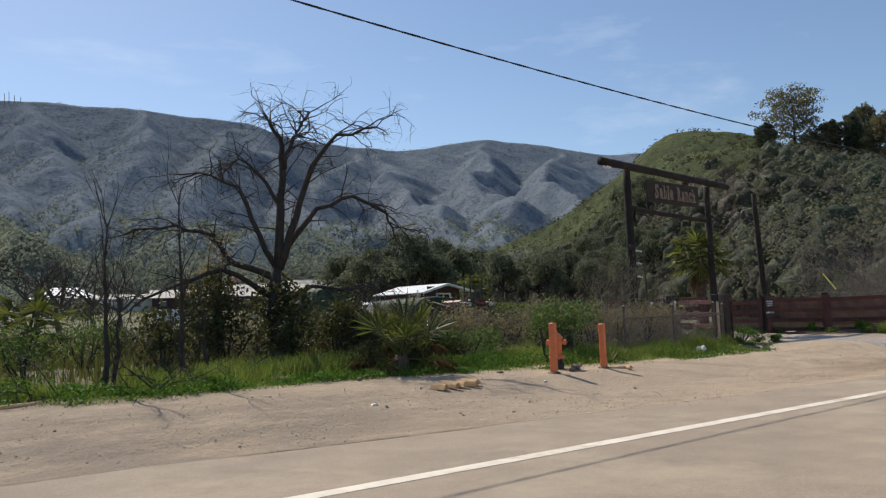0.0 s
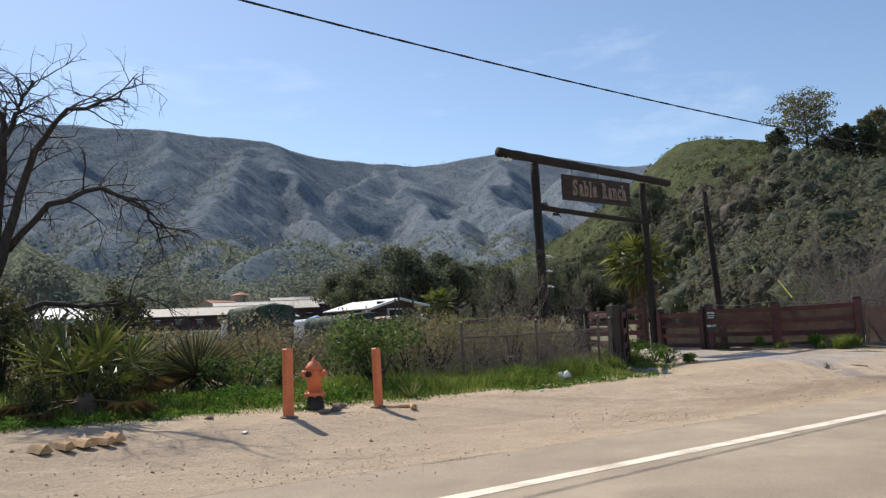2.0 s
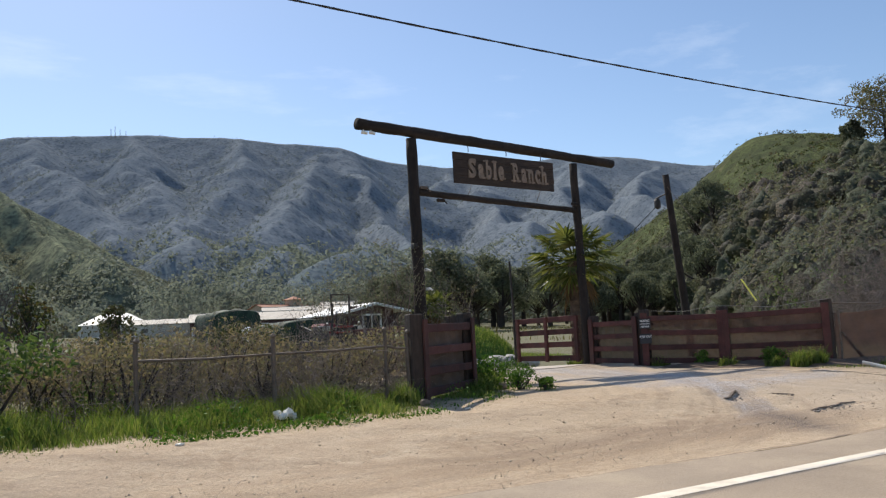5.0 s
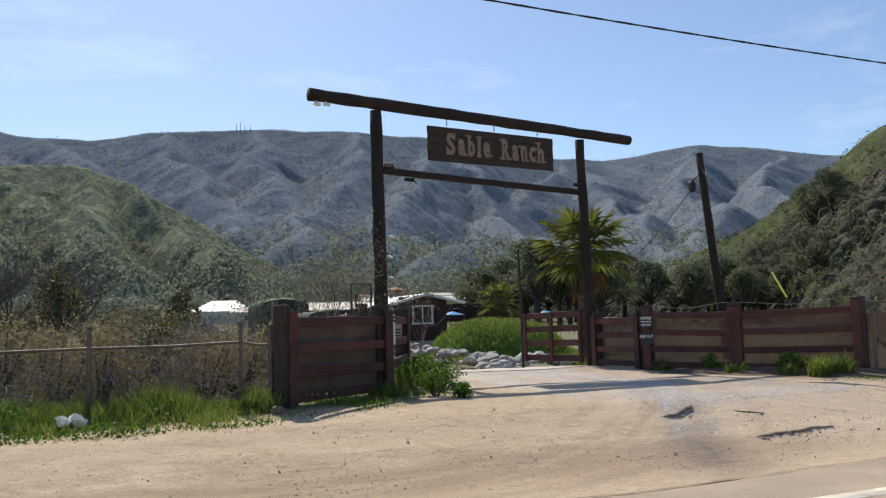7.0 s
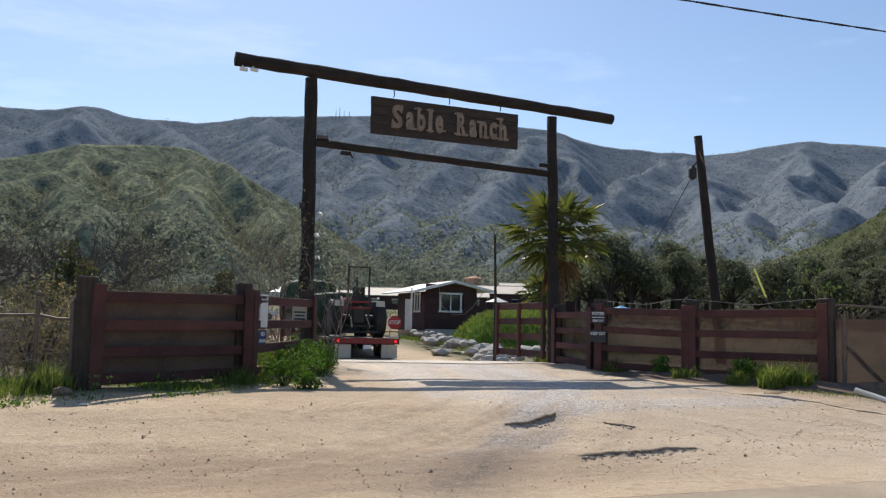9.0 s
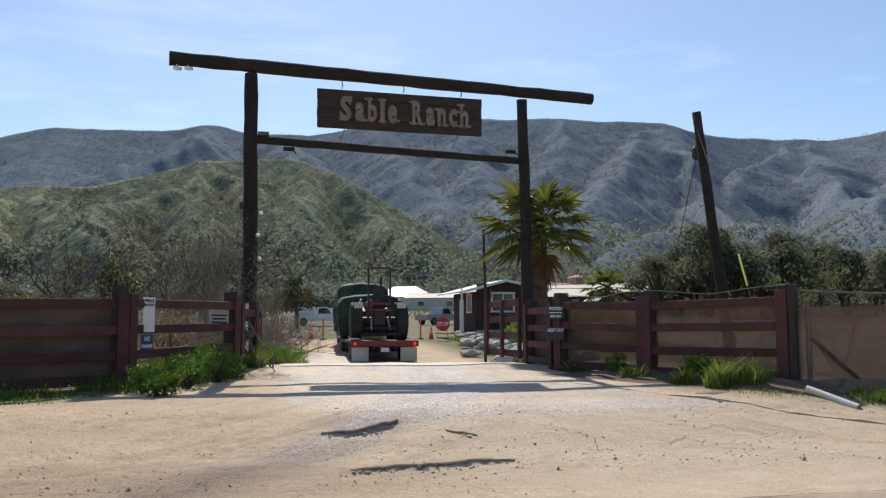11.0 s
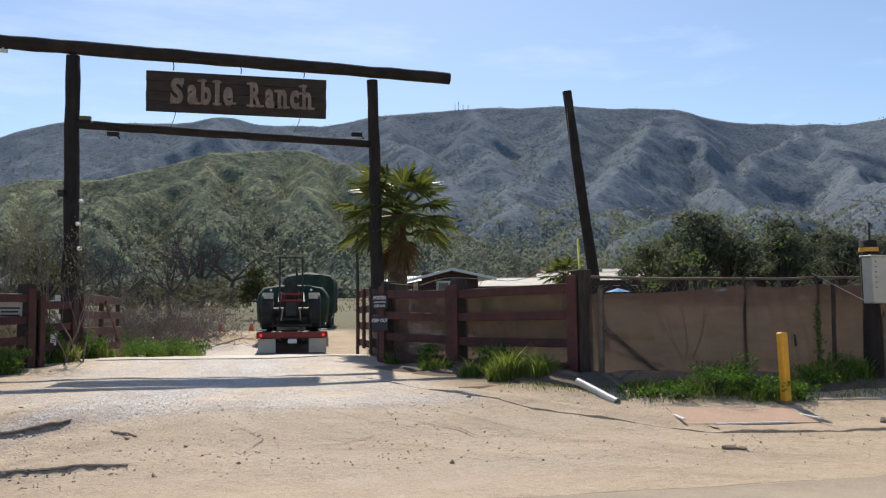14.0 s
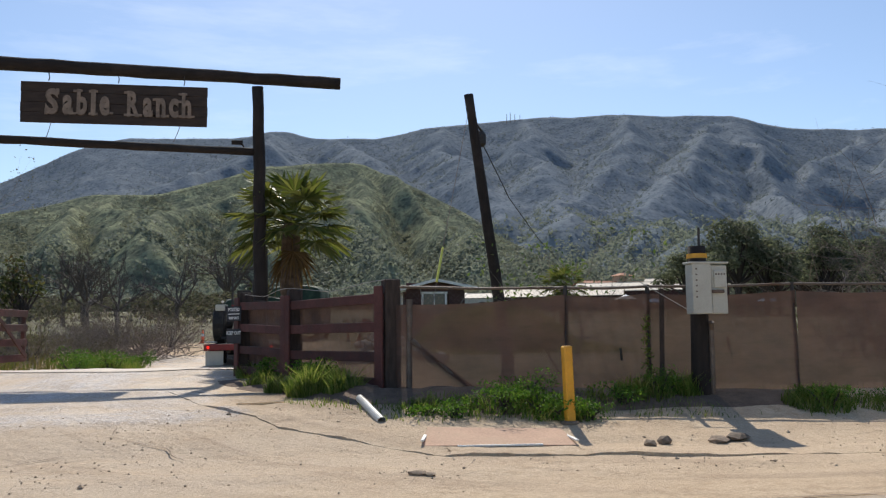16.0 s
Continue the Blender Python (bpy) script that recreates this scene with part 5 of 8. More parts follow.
# ---------------------------------------------------------------- poles and cables
pole = thing("utility_pole", (42.98, 20.95, lz(42.98, 20.95)), "leaning black timber utility pole with a guy wire", "utility pole")
pz = lz(42.98, 20.95)
part("shaft", log((0.05, 0, -0.5), (-1.0, -0.16, 7.39 - pz), 0.165, 0.12, random.Random(2), wob=0.008), BLACKWOOD, pole, "", True)
part("bracket_arm", Geo().tube([(-0.85, -0.12, 6.35), (-0.46, 0.75, 6.3)], 0.03, 6), DARKSTEEL, pole)
part("insulator", Geo().lathe([(0.04, 0), (0.13, 0.08), (0.13, 0.34), (0.05, 0.46)], (-0.46, 0.76, 5.85), 10), DARKSTEEL, pole, "dark splice box hung near the top")
part("service_drop", Geo().tube([(-0.46, 0.76, 6.0), (1.2, 4.2, 5.0), (3.4, 8.5, 4.2), (5.6, 13, 3.8)], 0.014, 5), WIRE, pole, "thin slack black cable")
part("guy_wire", Geo().tube([(-1.0, -0.15, 6.6), (-2.43, -4.05, 2.62), (-2.68, -4.7, 1.87), (-3.2, -6.1, 0.1)], 0.008, 5), GALV, pole, "thin steel guy wire")
part("guy_guard", Geo().tube([(-2.43, -4.05, 2.62), (-2.68, -4.7, 1.87)], 0.026, 8), GUARD, pole, "yellow plastic guard round the wire")

cable = thing("overhead_cable", (0, 0, 0), "sagging twisted black overhead cable along the road", "cable")
for ph in (0.0, math.pi):
    pts = []
    for i in range(521):
        x = -35 + 0.25 * i
        z = 6.97 + 0.5 * ((x - 17) / 22) ** 2
        pts.append((x, 12 + 0.008 * math.cos(x * 4 + ph), z + 0.008 * math.sin(x * 4 + ph)))
    part("strand", Geo().tube(pts, 0.014, 5), WIRE, cable)
for x, tall in ((-35.0, 10.2), (95.0, 14.1)):
    p = thing("utility_pole", (x, 12, lz(x, 12)), "tall brown timber utility pole carrying the cable", "utility pole")
    part("shaft", log((0, 0, -0.5), (0, 0, tall), 0.17, 0.12, random.Random(9)), BLACKWOOD, p, "", True)
    part("cross_arm", Geo().box((0, 0, tall - 0.6), (0.12, 2.2, 0.14)), BLACKLOG, p)

part_rope = thing("draped_rope", (0, 0, 0), "pale rope draped along the fence top", "rope")
pts = []
for i in range(31):
    s = i / 30
    x, y = along((36.6, 17.6), (37.5, 15.6), s * 2) if s < 0.5 else along((37.5, 15.6), (39.0, 13.2), s * 2 - 1)
    pts.append((x - 0.1, y - 0.1, 1.98 + 0.07 * abs(math.cos(s * 2 * math.pi)) - 0.03 * math.sin(s * 11)))
part("strand", Geo().tube(pts, 0.006, 5), ROPE, part_rope)


# ---------------------------------------------------------------- plants
nrng = np.random.default_rng(7)


def limb(g, pts, r0, r1, n=7, tips=None):
    g.tube(pts, [r0 + (r1 - r0) * i / (len(pts) - 1) for i in range(len(pts))], n, True)


def grow(g, base, d, length, r, depth, rng, spread=0.6, lift=0.15, kids=3, tips=None, n=6, droop=0.0):
    """A branch that bends, tapers and forks."""
    pts, p, d = [Vector(base)], Vector(base), Vector(d).normalized()
    k = 4 if depth > 0 else 3
    for _ in range(k):
        d = (d + Vector([rng.uniform(-0.28, 0.28) for _ in range(3)]) + Vector((0, 0, lift - droop))).normalized()
        p = p + d * length / k
        pts.append(p.copy())
    g.tube(pts, [r * (1 - 0.6 * i / k) for i in range(k + 1)], n if r > 0.02 else 4 if r > 0.006 else 3, False)
    if depth <= 0:
        if tips is not None:
            tips.append(pts[-1])
        return
    for i in range(kids):
        s = rng.uniform(0.35, 1.0)
        q = pts[min(k, max(1, round(s * k)))]
        side = Vector([rng.gauss(0, 1) for _ in range(3)]).normalized()
        grow(g, q, d * (1 - spread) + side * spread, length * rng.uniform(0.5, 0.8), r * 0.5, depth - 1, rng, spread, lift, kids, tips, n, droop)
    if tips is not None:
        tips.append(pts[-1])


def leaves(name, pts, size, mat, parent, rng, up=0.3, slim=0.5, label=""):
    v, f = leaf_cards(np.asarray(pts, float), size, rng, up, slim)
    ob = new(name, arrays(name, v, f, mat))
    ob.parent = parent
    if label:
        ob["label"] = label
    return ob


def shrub(x, y, w, h, mat, count, leaf, label, seed, name="shrub", category="shrub", stem=BARK, low=0.12, group=""):
    """A rounded, gappy bush: several stems and a crown of small leaves in uneven lobes."""
    r, nr = random.Random(seed), np.random.default_rng(seed)
    t = thing(name, (x, y, lz(x, y) - 0.03), label, category, group)
    g = Geo()
    lobes = []
    for i in range(7):
        a, s = r.uniform(0, 6.3), r.uniform(0.1, 0.75)
        c = Vector((math.cos(a) * s * w * 0.5, math.sin(a) * s * w * 0.5, h * r.uniform(0.35, 0.85)))
        lobes.append((*c, w * r.uniform(0.16, 0.3), w * r.uniform(0.16, 0.3), h * r.uniform(0.14, 0.28)))
        g.tube([(r.uniform(-0.05, 0.05), r.uniform(-0.05, 0.05), -0.05), c * 0.5 + Vector((r.uniform(-0.1, 0.1), r.uniform(-0.1, 0.1), 0)), c], [0.02 + 0.012 * h, 0.014 + 0.006 * h, 0.005], 5)
    lobes.append((0, 0, h * low + h * 0.18, w * 0.34, w * 0.34, h * 0.26))
    part("branchwork", g, stem, t)
    leaves("foliage", in_blobs(lobes, count, nr), leaf, mat, t, nr)
    return t


def fan_palm(x, y, trunk_h, crown_r, fronds, dead, label, seed, trunk_r=0.2, green=PALM):
    """A fan palm: ringed trunk, fans of pleated blades on stalks, a skirt of dead fans."""
    r = random.Random(seed)
    t = thing("fan_palm", (x, y, lz(x, y)), label, "palm tree")
    prof = []
    k = max(4, int(trunk_h / 0.12))
    for i in range(k + 1):
        prof.append((trunk_r * (1.15 - 0.25 * i / k) * (1.0 + 0.10 * (i % 2)), -0.2 + (trunk_h + 0.2) * i / k))
    part("trunk", Geo().lathe(prof, (0, 0, 0), 12), PALMBARK, t, "ringed brown trunk")
    top = Vector((0, 0, trunk_h))
    for i in range(fronds + dead):
        gone = i >= fronds
        a = i * 2.4 + r.uniform(-0.3, 0.3)
        el = r.uniform(-1.4, -0.95) if gone else math.asin(max(-0.6, min(0.98, 1.0 - 1.6 * (i + 0.5) / max(1, fronds)))) + r.uniform(-0.12, 0.12)
        d = Vector((math.cos(a) * math.cos(el), math.sin(a) * math.cos(el), math.sin(el)))
        stalk = crown_r * r.uniform(0.48, 0.66)
        fan_r = crown_r * r.uniform(0.46, 0.58) * (0.8 if gone else 1)
        side = d.cross(Vector((0, 0, 1)))
        side = side.normalized() if side.length > 0.05 else Vector((1, 0, 0))
        up = side.cross(d)
        g = Geo().tube([top, top + d * stalk * 0.6 + Vector((0, 0, 0.05)), top + d * stalk], [0.03, 0.02, 0.014], 5, False)
        hub = top + d * stalk
        m = 21
        ribs, tips = [], []
        for j in range(m + 1):
            b = (j / m - 0.5) * 4.0
            w = (d * math.cos(b) + side * math.sin(b)).normalized()
            L = fan_r * (0.78 + 0.22 * math.cos(b * 0.75))
            sag = Vector((0, 0, -L * (0.10 + (0.3 if gone else 0.0))))
            ribs.append(hub + w * L * 0.46 + up * L * 0.05 * (1 if j % 2 else -1) + sag * 0.3)
            if j < m:
                b2 = b + 2.0 / m
                w2 = (d * math.cos(b2) + side * math.sin(b2)).normalized()
                tips.append(hub + w2 * L * r.uniform(0.92, 1.1) + sag + Vector((0, 0, -L * r.uniform(0.0, 0.3))))
        for j in range(m):
            g.add([hub, ribs[j], tips[j], ribs[j + 1]], [(0, 1, 3), (1, 2, 3)])
        part("dead_frond" if gone else "frond", g, DEADPALM if gone else green, t, "dry brown fan" if gone else "")
    return t


# grass verge: one tuft field of blades
EDGE_X, EDGE_Y = [-12, 0, 6, 10, 13, 17, 21, 24, 26.5, 28.5, 29.6], [14.2, 13.6, 12.9, 13.0, 12.4, 11.9, 11.5, 11.7, 12.9, 15.0, 18.6]


def blades(points, height, width, rng, lean=0.8):
    n = len(points)
    h = np.broadcast_to(np.asarray(height, float), (n,)) * rng.uniform(0.55, 1.25, n)
    a = rng.uniform(0, 2 * np.pi, n)
    s = np.stack([np.cos(a), np.sin(a), np.zeros(n)], 1)
    b = rng.uniform(0, 2 * np.pi, n) * 0.35 + 9 * fbm(points[:, 0], points[:, 1], 2.2, 2, 0.5, 3)
    d = np.stack([np.cos(b), np.sin(b), np.zeros(n)], 1) * (rng.uniform(0.05, lean, n) * h)[:, None]
    w = width * rng.uniform(0.6, 1.3, (n, 1))
    mid = points + d * 0.35 + np.stack([0 * h, 0 * h, h * 0.6], 1)
    top = points + d + np.stack([0 * h, 0 * h, h], 1)
    v = np.stack([points - s * w, points + s * w, mid + s * w * 0.6, top, mid - s * w * 0.6], 1).reshape(-1, 3)
    i = np.arange(n)[:, None] * 5
    return v, np.concatenate([i + (0, 1, 2, 4), i + (4, 2, 3, 3)], 0)


def blade_mesh(name, pts, height, width, mat, rng, label, lean=0.9):
    n = len(pts)
    v, f = blades(pts, height, width, rng, lean)
    quads, tris = f[:n], f[n:, :3]
    faces = np.concatenate([quads[:, (0, 1, 2)], quads[:, (0, 2, 3)], tris], 0)
    return tagged(new(name, arrays(name, v, faces, mat)), label, "grass", kind="stuff")


def on_ground(x, y, sink=0.015):
    return np.stack([x, y, level(x, y) - sink], 1)


def clumped(n, x0, x1, y0, y1, freq, rng, keep=0.0, seed=0):
    x, y = rng.uniform(x0, x1, n), rng.uniform(y0, y1, n)
    m = fbm(x, y, freq, 3, 0.55, 20 + seed) > keep + rng.normal(0, 0.12, n)
    return x[m], y[m]


gxs, gys = clumped(300000, -8, 30, 11, 19, 0.75, nrng, -0.08)
verge = np.interp(gxs, EDGE_X, EDGE_Y) + 0.35 * fbm(gxs, gys, 0.9, 3, 0.5, 4)
depth = gys - verge
ok = (depth > -0.25) & (depth < 4.5) & (nrng.random(len(gxs)) < np.minimum(1.15 - 0.2 * depth, 0.12 + 1.3 * np.clip(depth + 0.15, 0, 1)))
gxs, gys, depth = gxs[ok], gys[ok], depth[ok]
tall = (0.05 + 0.23 * np.clip((depth - 0.35) / 1.0, 0, 1)) * (1 + 0.9 * fbm(gxs, gys, 0.6, 4, 0.6, 31))
tall = tall * np.where(gxs < 16.2, np.clip(depth * 0.9, 0.35, 1), 1) * np.where(gxs > 16.2, np.where(gxs > 23.5, 0.65, 1.1), 1.0)
blade_mesh("verge_grass", on_ground(gxs, gys), np.clip(tall, 0.05, 0.6), 0.008, GRASS, nrng, "lush green spring grass along the dirt shoulder")

# low broad-leaved weeds among the grass, heaviest on the verge by the young palm
wx, wy = clumped(170000, -6, 27, 11.2, 16, 0.9, nrng, 0.0, 3)
verge = np.interp(wx, EDGE_X, EDGE_Y) + 0.3 * fbm(wx, wy, 0.9, 3, 0.5, 4) + 0.05
ok = (wy > verge) & (wy < verge + 2.2) & (nrng.random(len(wx)) < np.where(wx < 16.5, 1.0, 0.35))
wx, wy = wx[ok], wy[ok]
wp = on_ground(wx, wy, 0)
wp[:, 2] += nrng.random(len(wx)) * (0.06 + 0.4 * np.clip(fbm(wx, wy, 0.9, 3, 0.5, 12) + 0.15, 0, 1))
v, f = leaf_cards(wp, 0.06, nrng, 0.2, 0.7)
tagged(new("verge_weeds", arrays("verge_weeds", v, f, WEED)), "low broad-leaved green weeds in the verge", "weeds", kind="stuff")

# rough field behind the verge and up the valley
fx, fy = clumped(46000, -25, 30, 16, 60, 0.22, nrng, -0.15, 7)
ok = ~((fx > 29.5) & (fy < 60))
fx, fy = fx[ok], fy[ok]
blade_mesh("field_grass", on_ground(fx, fy), 0.45 + 0.25 * fbm(fx, fy, 0.2, 3, 0.5, 9), 0.022, DRYGRASS, nrng, "rough half-dry grass in the open field", 0.6)
fx, fy = clumped(18000, -60, 140, 56, 200, 0.05, nrng, -0.2, 8)
ok = ~((fx > 27) & (fx < 75) & (fy < 95))
fx, fy = fx[ok], fy[ok]
blade_mesh("valley_grass", on_ground(fx, fy), 0.45, 0.06, DRYGRASS, nrng, "patchy grass on the valley floor", 0.6)

# tufts at the foot of the fences
tuft_spots = [(27.3, 14.6, 0.5, 260, 0.3), (28.2, 15.7, 0.55, 700, 0.42), (28.9, 16.8, 0.5, 620, 0.5), (29.7, 19.3, 0.35, 420, 0.5), (30.2, 20.9, 0.4, 360, 0.4), (26.2, 13.7, 0.6, 300, 0.15),
              (37.75, 13.35, 0.36, 900, 0.5), (38.2, 13.1, 0.3, 700, 0.5), (37.3, 13.9, 0.3, 320, 0.32), (37.0, 15.2, 0.35, 320, 0.36), (36.7, 17.4, 0.35, 300, 0.35), (40.2, 11.5, 0.55, 260, 0.26), (40.9, 11.2, 0.45, 260, 0.28),
              (41.3, 10.95, 0.28, 160, 0.26), (39.6, 11.9, 0.5, 140, 0.2), (41.8, 11.6, 0.5, 200, 0.26), (42.7, 11.8, 0.5, 420, 0.36), (43.4, 11.9, 0.35, 420, 0.42), (39.3, 11.6, 0.45, 260, 0.16), (45.2, 11.2, 0.55, 650, 0.3),
              (46.2, 11.1, 0.5, 300, 0.2), (47.5, 11.0, 0.5, 420, 0.25), (49, 10.9, 0.6, 420, 0.2), (24.4, 13.2, 0.35, 420, 0.45), (22.9, 13.2, 0.5, 600, 0.5), (21, 13.2, 0.6, 500, 0.4), (31, 31.5, 1.3, 900, 0.55), (30.3, 34, 1.5, 800, 0.6), (36.9, 21.3, 0.3, 200, 0.3)]
tp, th = [], []
for x, y, rad, n, h in tuft_spots:
    a, s = nrng.uniform(0, 6.28, n), rad * np.sqrt(nrng.random(n))
    px, py = x + s * np.cos(a), y + s * np.sin(a) * 0.8
    tp.append(on_ground(px, py))
    th.append(h * (1.1 - 0.5 * s / rad))
blade_mesh("fence_grass", np.concatenate(tp), np.concatenate(th), 0.011, GRASS, nrng, "thick green grass tufts at the fence foot", 1.0)
wx, wy = clumped(16000, 36.8, 52, 10.6, 12.6, 0.9, nrng, -0.05, 12)
ok = (wy > 10.75 + 0.25 * fbm(wx, wy, 1.1, 3, 0.5, 2) + 0.9 * np.clip((39.2 - wx), 0, 2)) & (np.abs(wx - 40) > 0)
ok = ok & (nrng.random(len(wx)) < 0.45)
blade_mesh("verge_grass", on_ground(wx[ok], wy[ok]), 0.09, 0.008, GRASS, nrng, "sparse low grass before the screened fence")

# bank of grass beside the hut
bank = Geo()
BX, BY, BR = 47.9, 43.0, (4.4, 4.0, 1.95)
bx, by = np.meshgrid(np.linspace(-1.3, 1.3, 40), np.linspace(-1.3, 1.3, 40), indexing="ij")
bz = np.maximum(0, 1 - (bx ** 2 + by ** 2) ** 1.6) * BR[2] + 0.08 * fbm(bx * 4, by * 4, 1, 3, 0.5, 3) - 0.1
BV = np.stack([BX + bx * BR[0], BY + by * BR[1], level(BX + bx * BR[0], BY + by * BR[1]) + bz], -1).reshape(-1, 3)
tagged(new("grass_bank", arrays("grass_bank", BV, sheet(40, 40), BANK, True)), "steep green grass bank beside the drive", "bank", kind="structure")
k = nrng.integers(0, len(BV), 20000)
blade_mesh("bank_grass", BV[k] + nrng.normal(0, 0.08, (20000, 3)) * (1, 1, 0) - (0, 0, 0.02), 0.3, 0.016, GRASS, nrng, "bright green grass on the bank")

# the big bare tree: limbs in (across, height), each leaning a little in depth
tree = thing("bare_tree", (11.45, 18.2, lz(11.45, 18.2) - 0.1), "large leafless half-burnt tree with drooping twigs", "tree")
ax, dx = Vector((0.85, -0.53, 0)), Vector((0.53, 0.85, 0))
TREE_PLAN = [("trunk", 0.30, 0.17, 0.0, [(0, -0.2), (-0.1, 1.3), (-0.02, 2.5)]),
         ("limb", 0.16, 0.05, 0.1, [(-0.02, 2.4), (0.12, 3.9), (0.2, 5.1), (0.1, 5.8), (-0.15, 6.3)]),
         ("limb", 0.08, 0.03, -0.2, [(0.2, 5.0), (0.45, 5.8), (0.6, 6.0), (0.85, 6.4)]),
         ("limb", 0.14, 0.03, -0.3, [(0.0, 2.5), (0.5, 3.7), (0.85, 5.0), (1.5, 5.75), (2.5, 5.95)]),
         ("limb", 0.12, 0.03, 0.4, [(-0.1, 2.3), (-1.1, 2.6), (-1.55, 3.4), (-2.5, 3.65), (-3.5, 3.6)]),
         ("limb", 0.10, 0.025, 0.3, [(0.25, 3.1), (1.0, 4.0), (2.0, 4.35), (2.85, 3.9), (3.05, 3.3)]),
         ("limb", 0.10, 0.025, -0.4, [(-0.1, 2.6), (-0.6, 3.7), (-0.9, 4.5), (-1.8, 4.8)]),
         ("limb", 0.10, 0.03, -0.6, [(-0.1, 1.8), (-1.3, 2.5), (-2.4, 2.1), (-3.3, 1.6)]),
         ("limb", 0.09, 0.02, 0.6, [(0.0, 1.6), (0.9, 2.0), (1.9, 1.9), (2.6, 2.15)]),
         ("limb", 0.07, 0.02, 0.5, [(0.15, 4.0), (-0.5, 5.0), (-0.9, 5.3), (-1.2, 5.25)])]
trng = random.Random(21)
twigs = Geo()
for name, r0, r1, deep, line in TREE_PLAN:
    pts = []
    for i in range(len(line) - 1):
        for s in (0, 0.34, 0.67):
            a = line[i][0] + (line[i + 1][0] - line[i][0]) * s
            z = line[i][1] + (line[i + 1][1] - line[i][1]) * s
            pts.append(ax * (a + trng.uniform(-0.05, 0.05)) + dx * (deep * (i + s) * 0.5 + trng.uniform(-0.05, 0.05)) + Vector((0, 0, z + trng.uniform(-0.05, 0.05))))
    pts.append(ax * line[-1][0] + dx * deep * (len(line) - 1) * 0.5 + Vector((0, 0, line[-1][1])))
    g = Geo()
    limb(g, pts, r0 * 0.78, r1 * 0.75, 9)
    part(name, g, BARK, tree, "", True)
    if name == "limb":
        for i in range(2, len(pts)):
            for _ in range(2 if i > 3 else 1):
                d = (pts[i] - pts[i - 1]).normalized() * 0.6 + Vector((trng.gauss(0, 0.6), trng.gauss(0, 0.6), trng.gauss(0.15, 0.5)))
                grow(twigs, pts[i], d, trng.uniform(0.5, 1.15), 0.02, 2, trng, 0.55, 0.02, 3, None, 4, 0.12)
ob = part("twigwork", twigs, BARK, tree, "dense drooping bare twigs")
ob["kind"] = "stuff"


def dead_sapling(x, y, h, seed, lean=(0, 0), label="thin dead sapling with bare upright twigs", mat=BARK):
    r = random.Random(seed)
    t = thing("dead_sapling", (x, y, lz(x, y) - 0.05), label, "tree")
    g, tw = Geo(), Geo()
    pts = [Vector((lean[0] * s * h + r.uniform(-0.04, 0.04), lean[1] * s * h + r.uniform(-0.04, 0.04), h * s)) for s in (0, 0.2, 0.4, 0.6, 0.8, 1)]
    limb(g, pts, 0.035 + 0.008 * h, 0.006, 6)
    for i in range(1, 6):
        for _ in range(3):
            grow(tw, pts[i], (r.gauss(0, 0.4), r.gauss(0, 0.4), 0.9), h * r.uniform(0.12, 0.3), 0.012, 1, r, 0.4, 0.25, 3, None, 4)
    part("stem", g, mat, t)
    part("twigwork", tw, mat, t)["kind"] = "stuff"
    return t


dead_sapling(5.75, 14.6, 2.9, 1)
dead_sapling(7.45, 15.2, 3.4, 2, (-0.02, 0))
dead_sapling(6.0, 14.9, 1.9, 3, (0.1, 0))
dead_sapling(8.2, 15.6, 1.6, 4, (-0.1, 0.05))
dead_sapling(3.2, 15.0, 1.4, 5)


def twig_tangle(x, y, w, h, n, seed, label, mat=TWIG, name="dead_shrub", category="shrub", r0=0.014, flat=0.35):
    """A thicket of bare crossing stems."""
    r = random.Random(seed)
    t = thing(name, (x, y, lz(x, y) - 0.03), label, category)
    g = Geo()
    for _ in range(n):
        b = (r.gauss(0, w * 0.24), r.gauss(0, w * 0.12), r.uniform(0, 0.1))
        grow(g, b, (r.gauss(0, 0.8), r.gauss(0, 0.5), r.uniform(flat, 1.1)), h * r.uniform(0.5, 0.95), r0 * r.uniform(0.6, 1.3), 2, r, 0.55, 0.0, 3, None, 4, 0.05)
    part("branchwork", g, mat, t)["kind"] = "stuff"
    return t


for i, (x, y, w, h, n) in enumerate([(4.6, 13.9, 1.2, 1.1, 9), (6.4, 14.0, 1.0, 1.2, 9), (7.0, 14.6, 1.0, 1.0, 8), (2.2, 14.6, 1.3, 1.2, 10), (8.9, 15.4, 1.2, 1.3, 9), (13.3, 17.0, 1.6, 1.8, 10)]):
    twig_tangle(x, y, w, h, n, 40 + i, "charred black shrub stems in the grass", BARK)
for i, (x, y, w, h, n) in enumerate([(20.3, 14.4, 1.5, 1.0, 14), (21.4, 14.3, 1.5, 1.05, 15), (22.6, 14.3, 1.6, 1.15, 17), (23.7, 14.4, 1.4, 1.2, 16), (19.0, 14.9, 1.4, 0.9, 12), (24.6, 15.2, 1.4, 1.1, 12), (25.8, 16.2, 1.5, 1.1, 12), (26.9, 17.2, 1.4, 1.3, 10)]):
    twig_tangle(x, y, w * 1.25, h * 1.25, n * 2, 60 + i, "tangle of dry grey-brown branches behind the fence", TWIG, r0=0.008)

